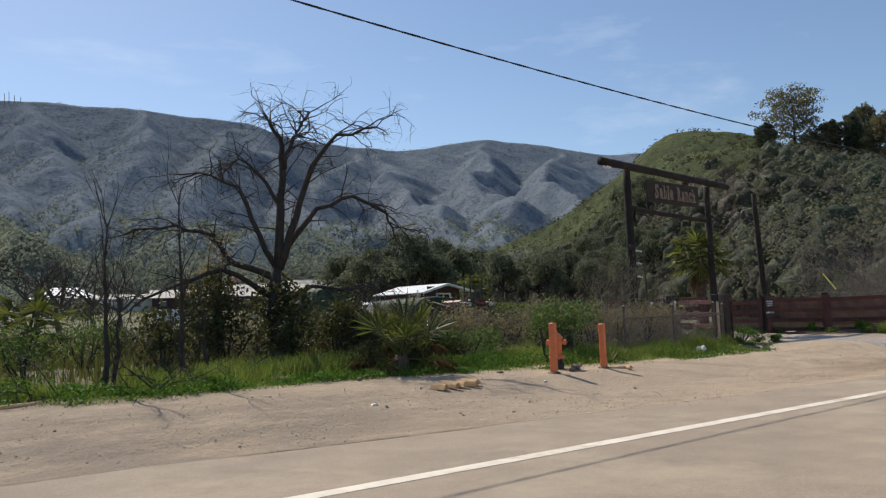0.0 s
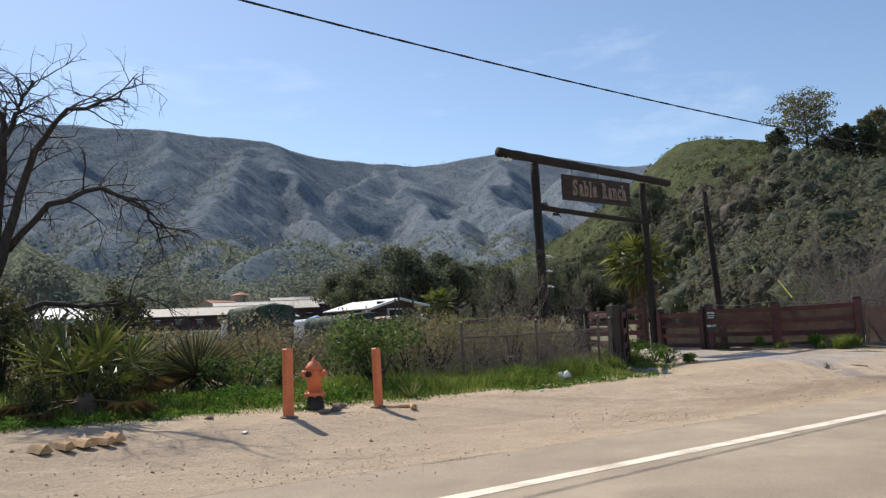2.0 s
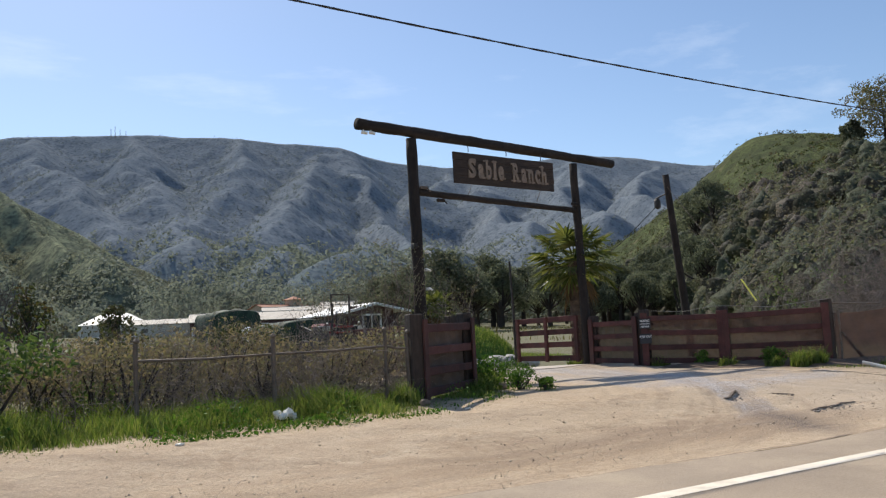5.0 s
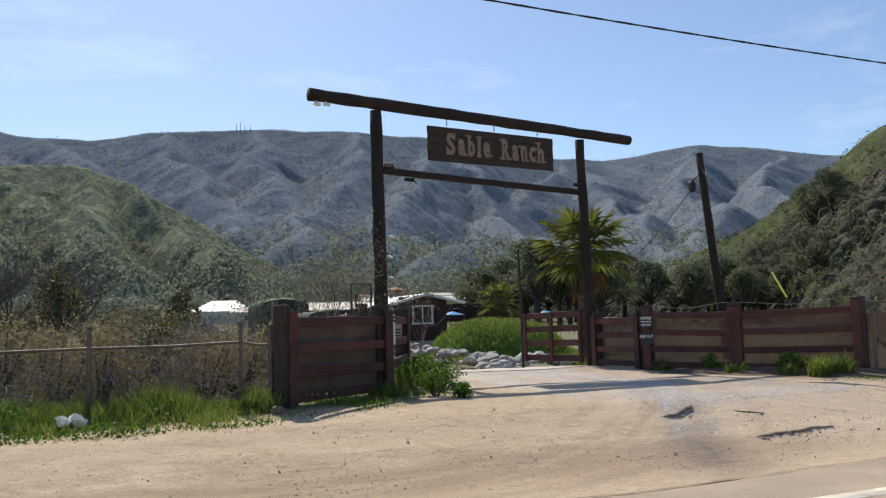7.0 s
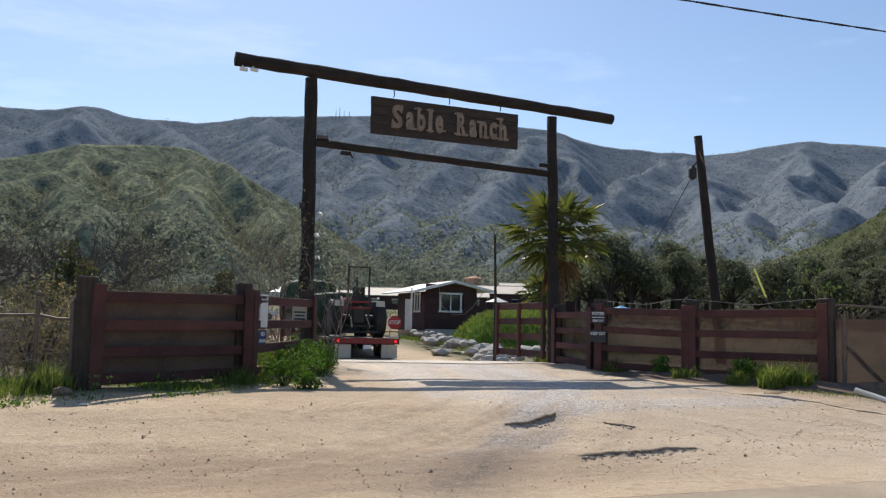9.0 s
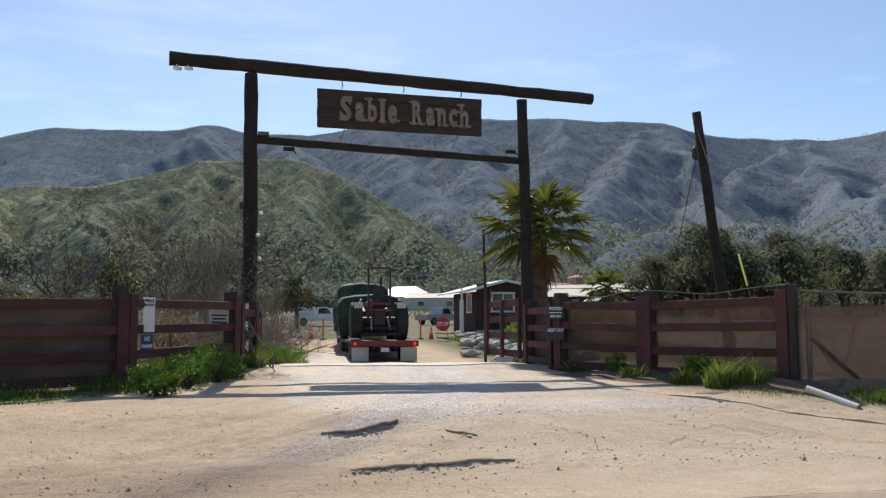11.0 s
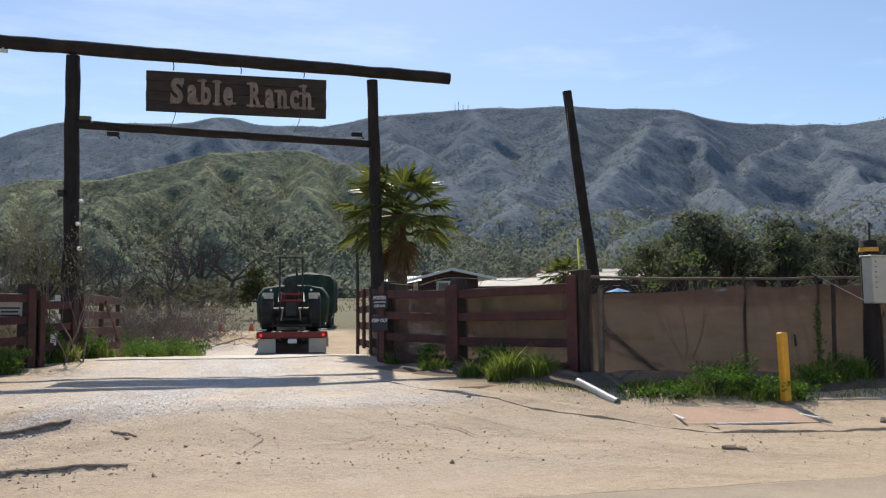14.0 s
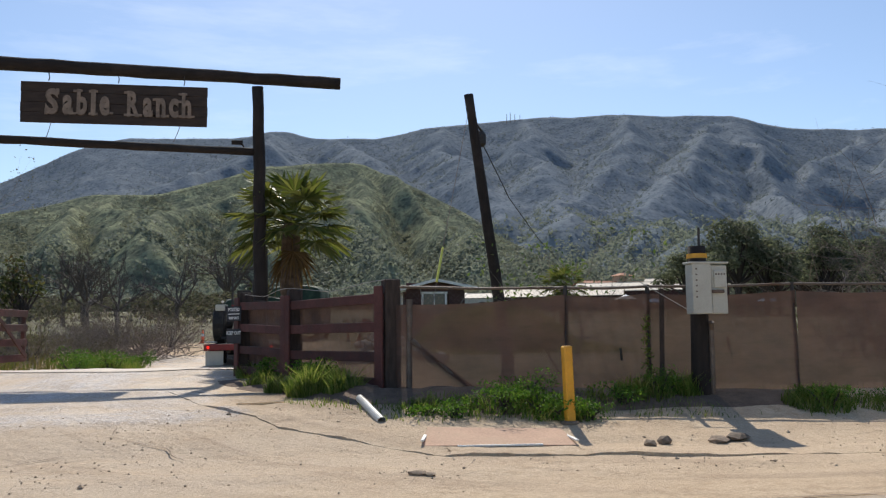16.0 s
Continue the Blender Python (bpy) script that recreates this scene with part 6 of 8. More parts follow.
# dark undergrowth round the bare tree
for i, (x, y, w, h) in enumerate([(12.1, 14.0, 1.2, 0.75), (11.2, 14.2, 1.1, 0.7), (12.9, 14.7, 1.2, 0.8)]):
    shrub(x, y, w, h, DARKSHRUB, 900, 0.08, "dark low weeds crowding the young palms", 70 + i)
for i, (x, y, w, h, n) in enumerate([(10.2, 18.6, 1.9, 2.4, 1500), (11.5, 18.0, 2.2, 2.6, 1900), (12.7, 17.6, 1.9, 1.9, 1400), (9.3, 18.2, 1.5, 1.7, 1000), (13.6, 17.8, 1.7, 1.5, 1100), (7.9, 17.0, 1.5, 1.5, 900), (11.0, 17.2, 1.3, 1.1, 800)]):
    shrub(x, y, w, h, DARKSHRUB, n, 0.13, "dark scorched shrub crowding the bare tree", 80 + i)
shrub(10.4, 19.4, 1.8, 3.4, DRYSHRUB, 900, 0.12, "browned shrub beside the bare tree", 95)

for i, (x, y, w, h, n) in enumerate([(3.2, 16.6, 1.7, 1.15, 900), (5.2, 17.2, 1.8, 1.2, 950), (1.0, 17.5, 2, 1.2, 900), (7.0, 19.0, 2.0, 1.3, 900), (-2, 17, 2, 1.2, 800)]):
    shrub(x, y, w, h, SCRUBGREEN, n, 0.09, "rounded olive-green shrub in the rough grass", 110 + i)

# the leafy bush with a thick dark stump
shrub(28.55, 16.2, 1.3, 0.85, WEED, 1500, 0.075, "rank green weeds heaped against the fence", 150)
shrub(29.5, 19.0, 0.9, 0.8, WEED, 800, 0.07, "rank green weeds heaped against the fence", 151)
for i, (x, y, w, h) in enumerate([(30.05, 20.9, 0.9, 0.75), (30.4, 29.4, 1.6, 0.8), (31.3, 31.0, 1.8, 0.9), (29.9, 32.0, 1.8, 0.9), (31.8, 33.2, 1.6, 0.7), (37.0, 16.0, 0.8, 0.5), (37.9, 14.2, 0.9, 0.55)]):
    shrub(x, y, w, h, WEED, 900, 0.075, "rank green weeds growing beside the drive", 155 + i)
for i, (x, y, w, h, n) in enumerate([(40.4, 11.35, 1.3, 0.42, 1200), (39.7, 11.25, 1.0, 0.3, 700), (41.0, 11.0, 1.0, 0.4, 1000), (41.5, 10.85, 0.7, 0.34, 600), (40.9, 11.75, 1.1, 0.5, 900), (42.2, 11.5, 0.9, 0.34, 600), (42.9, 11.75, 0.9, 0.45, 700), (39.2, 11.35, 0.7, 0.2, 350), (45.3, 11.1, 1.1, 0.36, 700), (46.6, 11.2, 0.9, 0.26, 400)]):
    shrub(x, y, w, h, WEED, n, 0.05, "low green weeds before the screened fence", 720 + i, "weed_clump", "weeds", low=0.05, group="fence weeds")
for i, (x, y, w, h) in enumerate([(27.9, 14.0, 0.9, 0.45), (28.5, 14.9, 1.1, 0.6), (29.0, 15.9, 1.0, 0.65), (28.2, 13.5, 0.7, 0.3), (29.3, 16.8, 0.8, 0.5)]):
    shrub(x, y, w, h, WEED, 900, 0.055, "low green weeds at the foot of the board fence", 740 + i, "weed_clump", "weeds", low=0.05, group="fence weeds")
bush = shrub(17.65, 14.15, 2.5, 1.5, SCRUBGREEN, 1900, 0.12, "wide green bush with a thick charred stump", 130, low=0.58)
part("stump", log((-0.05, -0.2, -0.1), (0.02, -0.05, 0.75), 0.17, 0.11, random.Random(3), 9, 6), BARK, bush, "charred black stump", True)
for i, (x, y, w, h, n) in enumerate([(15.2, 15.2, 1.7, 0.9, 900), (16.4, 15.6, 1.6, 1.0, 900), (19.6, 16.0, 1.6, 1.1, 800)]):
    shrub(x, y, w, h, SCRUBGREEN, n, 0.09, "low green shrub behind the hydrant", 140 + i)

for i in range(9):
    r = random.Random(170 + i)
    shrub(18.6 + i * 0.75 + r.uniform(-0.3, 0.3), 15.2 + r.uniform(-0.5, 0.9), r.uniform(1.5, 2.1), r.uniform(1.25, 1.7), DRYSHRUB, 1000, 0.075, "brown dry shrub tangled behind the fence", 170 + i, group="field shrubs")
for i in range(14):
    r = random.Random(190 + i)
    shrub(r.uniform(8, 28), r.uniform(30, 44), r.uniform(2.2, 3.4), r.uniform(1.1, 1.6), DRYSHRUB if i % 3 else DARKSHRUB, 900, 0.12, "tall dusky shrub across the field", 190 + i, group="field shrubs")
# brown buckwheat and grey brush across the field
for i in range(42):
    r = random.Random(200 + i)
    x, y = r.uniform(13, 28.6), r.uniform(16.5, 29)
    shrub(x, y, r.uniform(1.7, 2.7), r.uniform(1.2, 1.85), DRYSHRUB if r.random() < 0.7 else DARKSHRUB, 760, 0.1, "brown dry buckwheat shrub in the field", 200 + i, group="field shrubs")
for i in range(16):
    r = random.Random(260 + i)
    x, y = r.uniform(-8, 14), r.uniform(20, 38)
    shrub(x, y, r.uniform(1.5, 2.8), r.uniform(1.0, 2.0), DARKSHRUB if r.random() < 0.6 else DRYSHRUB, 600, 0.13, "dusky shrub in the open field", 560 + i, group="field shrubs")

for i, (x, y) in enumerate([(26.0, 19.0), (24.0, 20.5), (27.6, 22.0), (25.5, 23.5), (28.3, 25.0), (22.3, 18.0), (20.6, 17.2), (23.4, 16.9), (18.8, 18.2), (21.0, 20.2), (24.9, 17.6)]):
    twig_tangle(x, y, 2.6, 1.7, 30, 360 + i, "tall tangle of bare brown brush behind the fence", TWIG, r0=0.009)
def young_palm(x, y, h, fans, withered, label, seed):
    """A stemless young fan palm: upright stalks, each with a fan of stiff narrow blades."""
    r = random.Random(seed)
    t = thing("young_fan_palm", (x, y, lz(x, y)), label, "palm tree")
    part("trunk", Geo().lathe([(0.16, -0.1), (0.2, 0.1), (0.17, 0.3), (0.08, 0.42)], (0, 0, 0), 10), PALMBARK, t, "shaggy brown stub")
    for i in range(fans + withered):
        gone = i >= fans
        a = i * 2.4 + r.uniform(-0.3, 0.3)
        el = r.uniform(-0.25, 0.3) if gone else 1.38 - 0.95 * (i / max(1, fans - 1)) ** 0.8 + r.uniform(-0.08, 0.08)
        d = Vector((math.cos(a) * math.cos(el), math.sin(a) * math.cos(el), math.sin(el)))
        stalk, fan_r = h * r.uniform(0.42, 0.58), h * r.uniform(0.4, 0.52) * (0.8 if gone else 1)
        root = Vector((0, 0, 0.3))
        hub = root + d * stalk
        side = d.cross(Vector((math.sin(a), -math.cos(a), 0.2))).normalized() if not gone else d.cross(Vector((0, 0, 1))).normalized()
        side = (d.cross(Vector((0, 0, 1))).normalized() * 0.75 + side * 0.35).normalized()
        up = side.cross(d)
        g = Geo().tube([root, root + d * stalk * 0.5 + Vector((0, 0, 0.02)), hub], [0.022, 0.016, 0.011], 5, False)
        for j in range(17):
            b = (j / 16 - 0.5) * 3.0
            w = (d * math.cos(b) + side * math.sin(b) + up * 0.12 * math.cos(j * 3.1)).normalized()
            L = fan_r * (0.72 + 0.28 * math.cos(b)) * r.uniform(0.9, 1.08)
            c = w.cross(up).normalized() * L * 0.042
            tip = hub + w * L + Vector((0, 0, -L * (0.3 if gone else r.uniform(0.0, 0.08))))
            g.add([hub, hub + w * L * 0.55 + c + up * 0.01, tip, hub + w * L * 0.55 - c - up * 0.01], [(0, 1, 2), (0, 2, 3)])
        part("dead_frond" if gone else "frond", g, DEADPALM if gone else PALM, t, "dry brown fan" if gone else "")
    return t


def spiky_yucca(x, y, h, n, label, seed):
    r = random.Random(seed)
    t = thing("yucca", (x, y, lz(x, y)), label, "yucca")
    crown, skirt = Geo(), Geo()
    for i in range(n):
        a, el = i * 2.4, math.asin(-0.15 + 1.1 * ((i + 0.5) / n) if i < n * 0.98 else 0.9)
        d = Vector((math.cos(a) * math.cos(el), math.sin(a) * math.cos(el), math.sin(el)))
        L = h * r.uniform(0.75, 1.05)
        c = d.cross(Vector((0, 0, 1)))
        c = (c.normalized() if c.length > 0.05 else Vector((1, 0, 0))) * 0.02
        o = Vector((0, 0, 0.3 * h))
        sag = Vector((0, 0, -L * 0.18 * math.cos(el) ** 2))
        (skirt if el < 0.15 else crown).add([o, o + d * L * 0.5 + c + sag * 0.3, o + d * L + sag, o + d * L * 0.5 - c + sag * 0.3], [(0, 1, 2), (0, 2, 3)])
    part("stem", Geo().lathe([(0.14, -0.1), (0.17, 0.2), (0.12, 0.38 * h)], (0, 0, 0), 9), PALMBARK, t)
    part("leaf_rosette", crown, YUCCA, t)
    part("dead_skirt", skirt, DEADPALM, t, "withered drooping leaves")
    return t


young_palm(11.75, 13.9, 1.6, 9, 4, "young green fan palm at the road verge", 3)
young_palm(12.5, 14.5, 1.2, 8, 7, "low fan palm with many withered fronds", 4)
spiky_yucca(14.9, 16.6, 1.35, 210, "dark stiff yucca rosette in the rough field", 5)
fan_palm(7.6, 24.5, 1.2, 1.3, 16, 4, "small fan palm out in the field", 6, 0.18)
fan_palm(37.42, 21.5, 3.65, 1.6, 34, 4, "green fan palm with a shaggy trunk behind the gate post", 7, 0.24)
fan_palm(55.8, 55.3, 3.4, 1.75, 24, 8, "fan palm standing in the ranch yard", 8, 0.25)
g = Geo()
for i in range(16):
    a, r = i * 2.4, random.Random(i)
    d = Vector((math.cos(a), math.sin(a), r.uniform(0.6, 1.8))).normalized()
    s = d.cross(Vector((0, 0, 1))).normalized() * 0.02
    g.add([-s, s, d * 0.22 + s, d * 0.42, d * 0.22 - s], [(0, 1, 2, 4), (4, 2, 3)])
solo("yucca", g, DRYGRASS, (17.05, 12.35, lz(17.05, 12.35)), "small spiky yucca in the verge grass", "yucca")


def leafy_sapling(x, y, h, seed, leaf_mat, label, density=5, leaf=0.07, spread=0.35, stems=4, name="sapling"):
    r, nr = random.Random(seed), np.random.default_rng(seed)
    t = thing(name, (x, y, lz(x, y) - 0.05), label, "shrub")
    g, tips = Geo(), []
    for i in range(stems):
        grow(g, (r.uniform(-0.2, 0.2), r.uniform(-0.2, 0.2), 0), (r.gauss(0, spread), r.gauss(0, spread), 1), h * r.uniform(0.5, 0.72), 0.022, 3, r, 0.42, 0.12, 3, tips, 5)
    part("branchwork", g, TWIG, t)
    pts = np.repeat(np.array([tuple(p) for p in tips]), density, 0)
    leaves("foliage", pts + nr.normal(0, 0.09, pts.shape), leaf, leaf_mat, t, nr, 0.1, 0.45)
    return t


for i, (x, y, h) in enumerate([(29.25, 21.0, 3.9), (28.6, 20.6, 2.8), (30.0, 19.0, 2.4), (26.4, 18.6, 2.2)]):
    leafy_sapling(x, y, h, 300 + i, CHAPARRAL, "straggly sapling with sparse small leaves behind the fence", 4, 0.07)
leafy_sapling(43.1, 16.9, 3.0, 320, SCRUBGREEN, "leafy sapling rising behind the screened fence", 3, 0.11, 0.6, 3)
twig_tangle(31.0, 37.5, 5.0, 2.4, 120, 330, "heap of dead grey branches inside the gate", TWIG, "brush_pile", "brush pile", 0.013, 0.15)
twig_tangle(28.0, 39, 5.0, 2.4, 90, 331, "heap of dead grey branches inside the gate", TWIG, "brush_pile", "brush pile", 0.013, 0.15)

for i, (x, y, w, h) in enumerate([(27.2, 35.5, 3.0, 1.6), (29.4, 36.2, 2.6, 1.4), (30.8, 40.0, 3.4, 2.0), (28.4, 41.5, 3.4, 2.1), (25.6, 38.5, 3.2, 1.9), (31.4, 44.5, 3.0, 2.0), (27.0, 46.0, 3.6, 2.4), (30.2, 49.5, 3.6, 2.4), (24.5, 33.0, 2.6, 1.6)]):
    shrub(x, y, w, h * 0.75, GREYTHICKET, 800, 0.1, "grey-brown tangled brush inside the gate", 400 + i, group="yard brush")
    twig_tangle(x + 0.6, y - 1.0, w * 1.2, h * 1.1, 40, 450 + i, "dead grey branches heaped inside the gate", TWIG, "brush_pile", "brush pile", 0.012, 0.3)

# trees out in the valley
def bare_far_tree(x, y, h, seed, label="leafless dark tree out in the valley"):
    r = random.Random(seed)
    t = thing("bare_tree", (x, y, lz(x, y) - 0.1), label, "tree")
    g = Geo()
    g.tube([(0, 0, 0), (r.uniform(-0.3, 0.3), 0, h * 0.2), (r.uniform(-0.4, 0.4), 0, h * 0.36)], [h * 0.035, h * 0.028, h * 0.024], 7)
    part("trunk", g, GREYBARK, t)
    g2 = Geo()
    for i in range(6):
        grow(g2, (0, 0, h * 0.33), (r.gauss(0, 0.8), r.gauss(0, 0.6), 0.8), h * 0.42, h * 0.018, 3, r, 0.5, 0.06, 3, None, 5)
    part("branchwork", g2, GREYBARK, t)["kind"] = "stuff"
    return t


bare_far_tree(24.2, 176, 15, 1)
for i, (x, y, h) in enumerate([(25.5, 62, 5.5), (22.6, 66, 6.5), (28.2, 74, 6.5), (19.0, 60, 6.0)]):
    bare_far_tree(x, y, h, 30 + i, "leafless dark tree behind the brush pile")
for i, (x, y, h) in enumerate([(19, 82, 7), (14, 94, 8), (29, 120, 11), (6, 76, 7), (33, 140, 12)]):
    bare_far_tree(x, y, h, 10 + i)


def oak(seed, h, w, cards, leaf, mat=OAK):
    """A broad evergreen oak about the origin."""
    r, nr = random.Random(seed), np.random.default_rng(seed)
    t = thing("oak_tree", (0, 0, 0), "dark evergreen oak with a broad uneven crown", "tree", "valley oaks")
    g = Geo().tube([(0, 0, -0.8), (r.uniform(-0.2, 0.2), 0, h * 0.2), (r.uniform(-0.3, 0.3), 0.1, h * 0.4)], [h * 0.045, h * 0.035, h * 0.028], 7)
    lobes = []
    for i in range(13):
        a, s = r.uniform(0, 6.3), r.uniform(0.15, 0.95)
        c = Vector((math.cos(a) * s * w * 0.42, math.sin(a) * s * w * 0.42, h * (0.82 - 0.42 * s * s + r.uniform(-0.12, 0.1))))
        lobes.append((*c, w * r.uniform(0.12, 0.22), w * r.uniform(0.12, 0.22), h * r.uniform(0.1, 0.17)))
        g.tube([(0, 0, h * 0.3), c * 0.6 + Vector((0, 0, h * 0.1)), c], [h * 0.018, h * 0.012, h * 0.005], 5)
    part("trunk", g, BARK, t)
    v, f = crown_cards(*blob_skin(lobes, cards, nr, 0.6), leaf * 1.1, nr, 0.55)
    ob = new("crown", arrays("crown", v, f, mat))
    ob.parent = t
    return t


def spot_on(V, fa, fu):
    """A point of a hill's sheet, at fractions along and up."""
    n, m = V.shape[0] - 1, V.shape[1] - 1
    a, u = fa * n, fu * m
    i, j = np.minimum(a.astype(int), n - 1), np.minimum(u.astype(int), m - 1)
    p, q = (a - i)[:, None], (u - j)[:, None]
    return (V[i, j] * (1 - p) + V[i + 1, j] * p) * (1 - q) + (V[i, j + 1] * (1 - p) + V[i + 1, j + 1] * p) * q


def surface(x, y):
    """Height of whatever is on top at (x, y): the valley floor or the bluff."""
    d = (BLUFFV[:, :, 0] - x) ** 2 + (BLUFFV[:, :, 1] - y) ** 2
    k = np.unravel_index(np.argmin(d), d.shape)
    return max(lz(x, y), float(BLUFFV[k][2]) if d[k] < 60 else -9)


oaks = [oak(1, 11, 11, 2700, 0.38), oak(2, 9.5, 10, 2500, 0.36), oak(3, 12.5, 11, 2800, 0.4)]
orng = random.Random(5)
count = 0
for i in range(64):
    s = orng.random()
    bear, away = radians(26.5 + 24.5 * s), orng.uniform(140, 215)
    x, y = 37 + away * math.sin(bear), away * math.cos(bear)
    k = orng.uniform(0.95, 1.4) * (1.0 - 0.16 * s)
    m = pose(x, y, surface(x, y) - 0.3, 0, 0, orng.uniform(0, 360)) @ Matrix.Diagonal((k, k, k * orng.uniform(0.9, 1.1), 1))
    if count < 3:
        oaks[count].matrix_world = m
    else:
        copy_thing(oaks[i % 3], m @ Matrix.Diagonal((1 / oaks[i % 3].scale[0], 1 / oaks[i % 3].scale[1], 1 / oaks[i % 3].scale[2], 1)))
    count += 1
# leafless grey thickets close behind the screened fence
for i, (x, y, w, h, n) in enumerate([(57.2, 20.2, 5.0, 5.6, 60), (60.5, 21.5, 5.5, 6.4, 60), (54.5, 21.8, 3.5, 4.0, 36), (64.0, 23.0, 5.5, 6.6, 50)]):
    twig_tangle(x, y, w, h, n, 700 + i, "leafless grey-brown thicket behind the fence", TWIG, "bare_thicket", "shrub", 0.024, 0.7)
yard = oak(9, 4.8, 4.0, 1100, 0.24, DARKSHRUB)
yard.matrix_world = pose(35.3, 70, lz(35.3, 70))
tagged(yard, "small round green tree in the ranch yard", "tree", " ")
yard2 = oak(10, 5.0, 2.6, 500, 0.2, DARKSHRUB)
yard2.matrix_world = pose(24.2, 45, lz(24.2, 45))
tagged(yard2, "dark ragged tree behind the field", "tree", " ")

# woods along the foot of the mountains
n = 420
a = np.radians(nrng.uniform(-28, 46, n))
d = nrng.uniform(250, 400, n)
tx, ty = 20 + d * np.sin(a), d * np.cos(a)
tz = level(tx, ty)
hgt = nrng.uniform(6, 13, n) * np.where(np.degrees(a) > 18, 1.75, 0.85)
lobes = []
for x, y, z, h in zip(tx, ty, tz, hgt):
    for _ in range(4):
        lobes.append((x + nrng.normal(0, h * 0.25), y + nrng.normal(0, h * 0.25), z + h * nrng.uniform(0.3, 0.8), h * 0.3, h * 0.3, h * 0.24))
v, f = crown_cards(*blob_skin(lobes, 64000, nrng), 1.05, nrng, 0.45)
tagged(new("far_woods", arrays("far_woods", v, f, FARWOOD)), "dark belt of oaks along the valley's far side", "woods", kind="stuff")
n = 150
a = np.radians(nrng.uniform(-28, 7, n))
d = nrng.uniform(85, 250, n)
tx, ty = 24 + d * np.sin(a), d * np.cos(a)
tz, hgt = level(tx, ty), nrng.uniform(1.6, 4.6, n)
lobes = []
for x, y, z, h in zip(tx, ty, tz, hgt):
    for _ in range(4):
        lobes.append((x + nrng.normal(0, h * 0.3), y + nrng.normal(0, h * 0.3), z + h * nrng.uniform(0.3, 0.75), h * 0.32, h * 0.32, h * 0.26))
v, f = crown_cards(*blob_skin(lobes, 48000, nrng), 0.36, nrng)
tagged(new("valley_brush", arrays("valley_brush", v, f, DUSKSCRUB)), "mixed brush and small trees over the valley floor", "brush", kind="stuff")


def scrub_cover(name, V, n, per, fa, fu, size, leaf, mat, label, seed, power=1.0, hollow=0.3, aspect=0.0, core=True):
    """Bushes strewn over a hill's sheet."""
    r = np.random.default_rng(seed)
    A, U = fa[0] + (fa[1] - fa[0]) * r.random(n * 3), fu[0] + (fu[1] - fu[0]) * r.random(n * 3) ** power
    p = spot_on(V, A, U)
    thick = fbm(p[:, 0], p[:, 1], 0.9 / (size * 9), 4, 0.6, seed)
    ribs, tilt = RIBS["foothill" if V is FOOTV else "mountain_range" if V is MAINV else "bluff"]
    i, j = np.minimum((A * ribs.shape[0]).astype(int), ribs.shape[0] - 1), np.minimum((U * ribs.shape[1]).astype(int), ribs.shape[1] - 1)
    thick = thick - hollow * ribs[i, j] + aspect * np.clip(tilt[i, j], -1, 1)
    p = p[thick > r.normal(-0.02, 0.22, n * 3)][:n]
    s = size * r.uniform(0.45, 1.3, len(p)) ** 1.2
    blobs = np.stack([p[:, 0], p[:, 1], p[:, 2] + s * 0.36, s * 0.55, s * 0.55, s * 0.62], 1)
    idx = np.repeat(np.arange(len(p)), per)
    d = unit(r.normal(size=(len(idx), 3)) + (0, 0, 0.5))
    lump = 1 + 0.22 * np.sin(d[:, :1] * 5 + idx[:, None]) * np.sin(d[:, 1:2] * 5 - idx[:, None] * 2)
    pts = blobs[idx, :3] + d * blobs[idx, 3:] * lump * r.uniform(0.8, 1.22, (len(idx), 1))
    v, f = crown_cards(pts, d, leaf * np.sqrt(s[idx] / size), r, 0.42, 0.8)
    massy = core and size > 3.5
    if massy:                       # a lumpy rounded mass under the loose leaves
        k = 8
        t = np.arange(k) * 2 * np.pi / k
        rings = ((-0.55, 0.9), (0.1, 1.0), (0.66, 0.68))
        shell = np.concatenate([np.stack([np.cos(t + i * 0.3) * w, np.sin(t + i * 0.3) * w, np.full(k, z)], 1) for i, (z, w) in enumerate(rings)] + [np.array([[0, 0, 0.97]])])
        ph = r.uniform(0, 6.3, (len(p), 1))
        lump = 0.62 + 0.13 * np.sin(shell[None, :, 0] * 3.1 + ph) * np.sin(shell[None, :, 1] * 3.3 + ph * 2) + 0.12 * np.sin(shell[None, :, 2] * 4 + ph * 3) + r.normal(0, 0.07, (len(p), len(shell)))
        lumps = blobs[:, None, :3] + shell[None] * blobs[:, None, 3:] * lump[:, :, None]
        tris = []
        for i in range(2):
            for j in range(k):
                h = (j + 1) % k
                tris += [(i * k + j, i * k + h, (i + 1) * k + h), (i * k + j, (i + 1) * k + h, (i + 1) * k + j)]
        tris += [(2 * k + j, 2 * k + (j + 1) % k, 3 * k) for j in range(k)]
        cf = (np.arange(len(p)) * len(shell))[:, None, None] + np.array(tris)[None]
        f = np.concatenate([f[:, (0, 1, 2)], f[:, (0, 2, 3)], cf.reshape(-1, 3) + len(v)], 0)
        v = np.concatenate([v, lumps.reshape(-1, 3)], 0)
    return tagged(new(name, arrays(name, v, f, mat, massy)), label, "brush", kind="stuff")


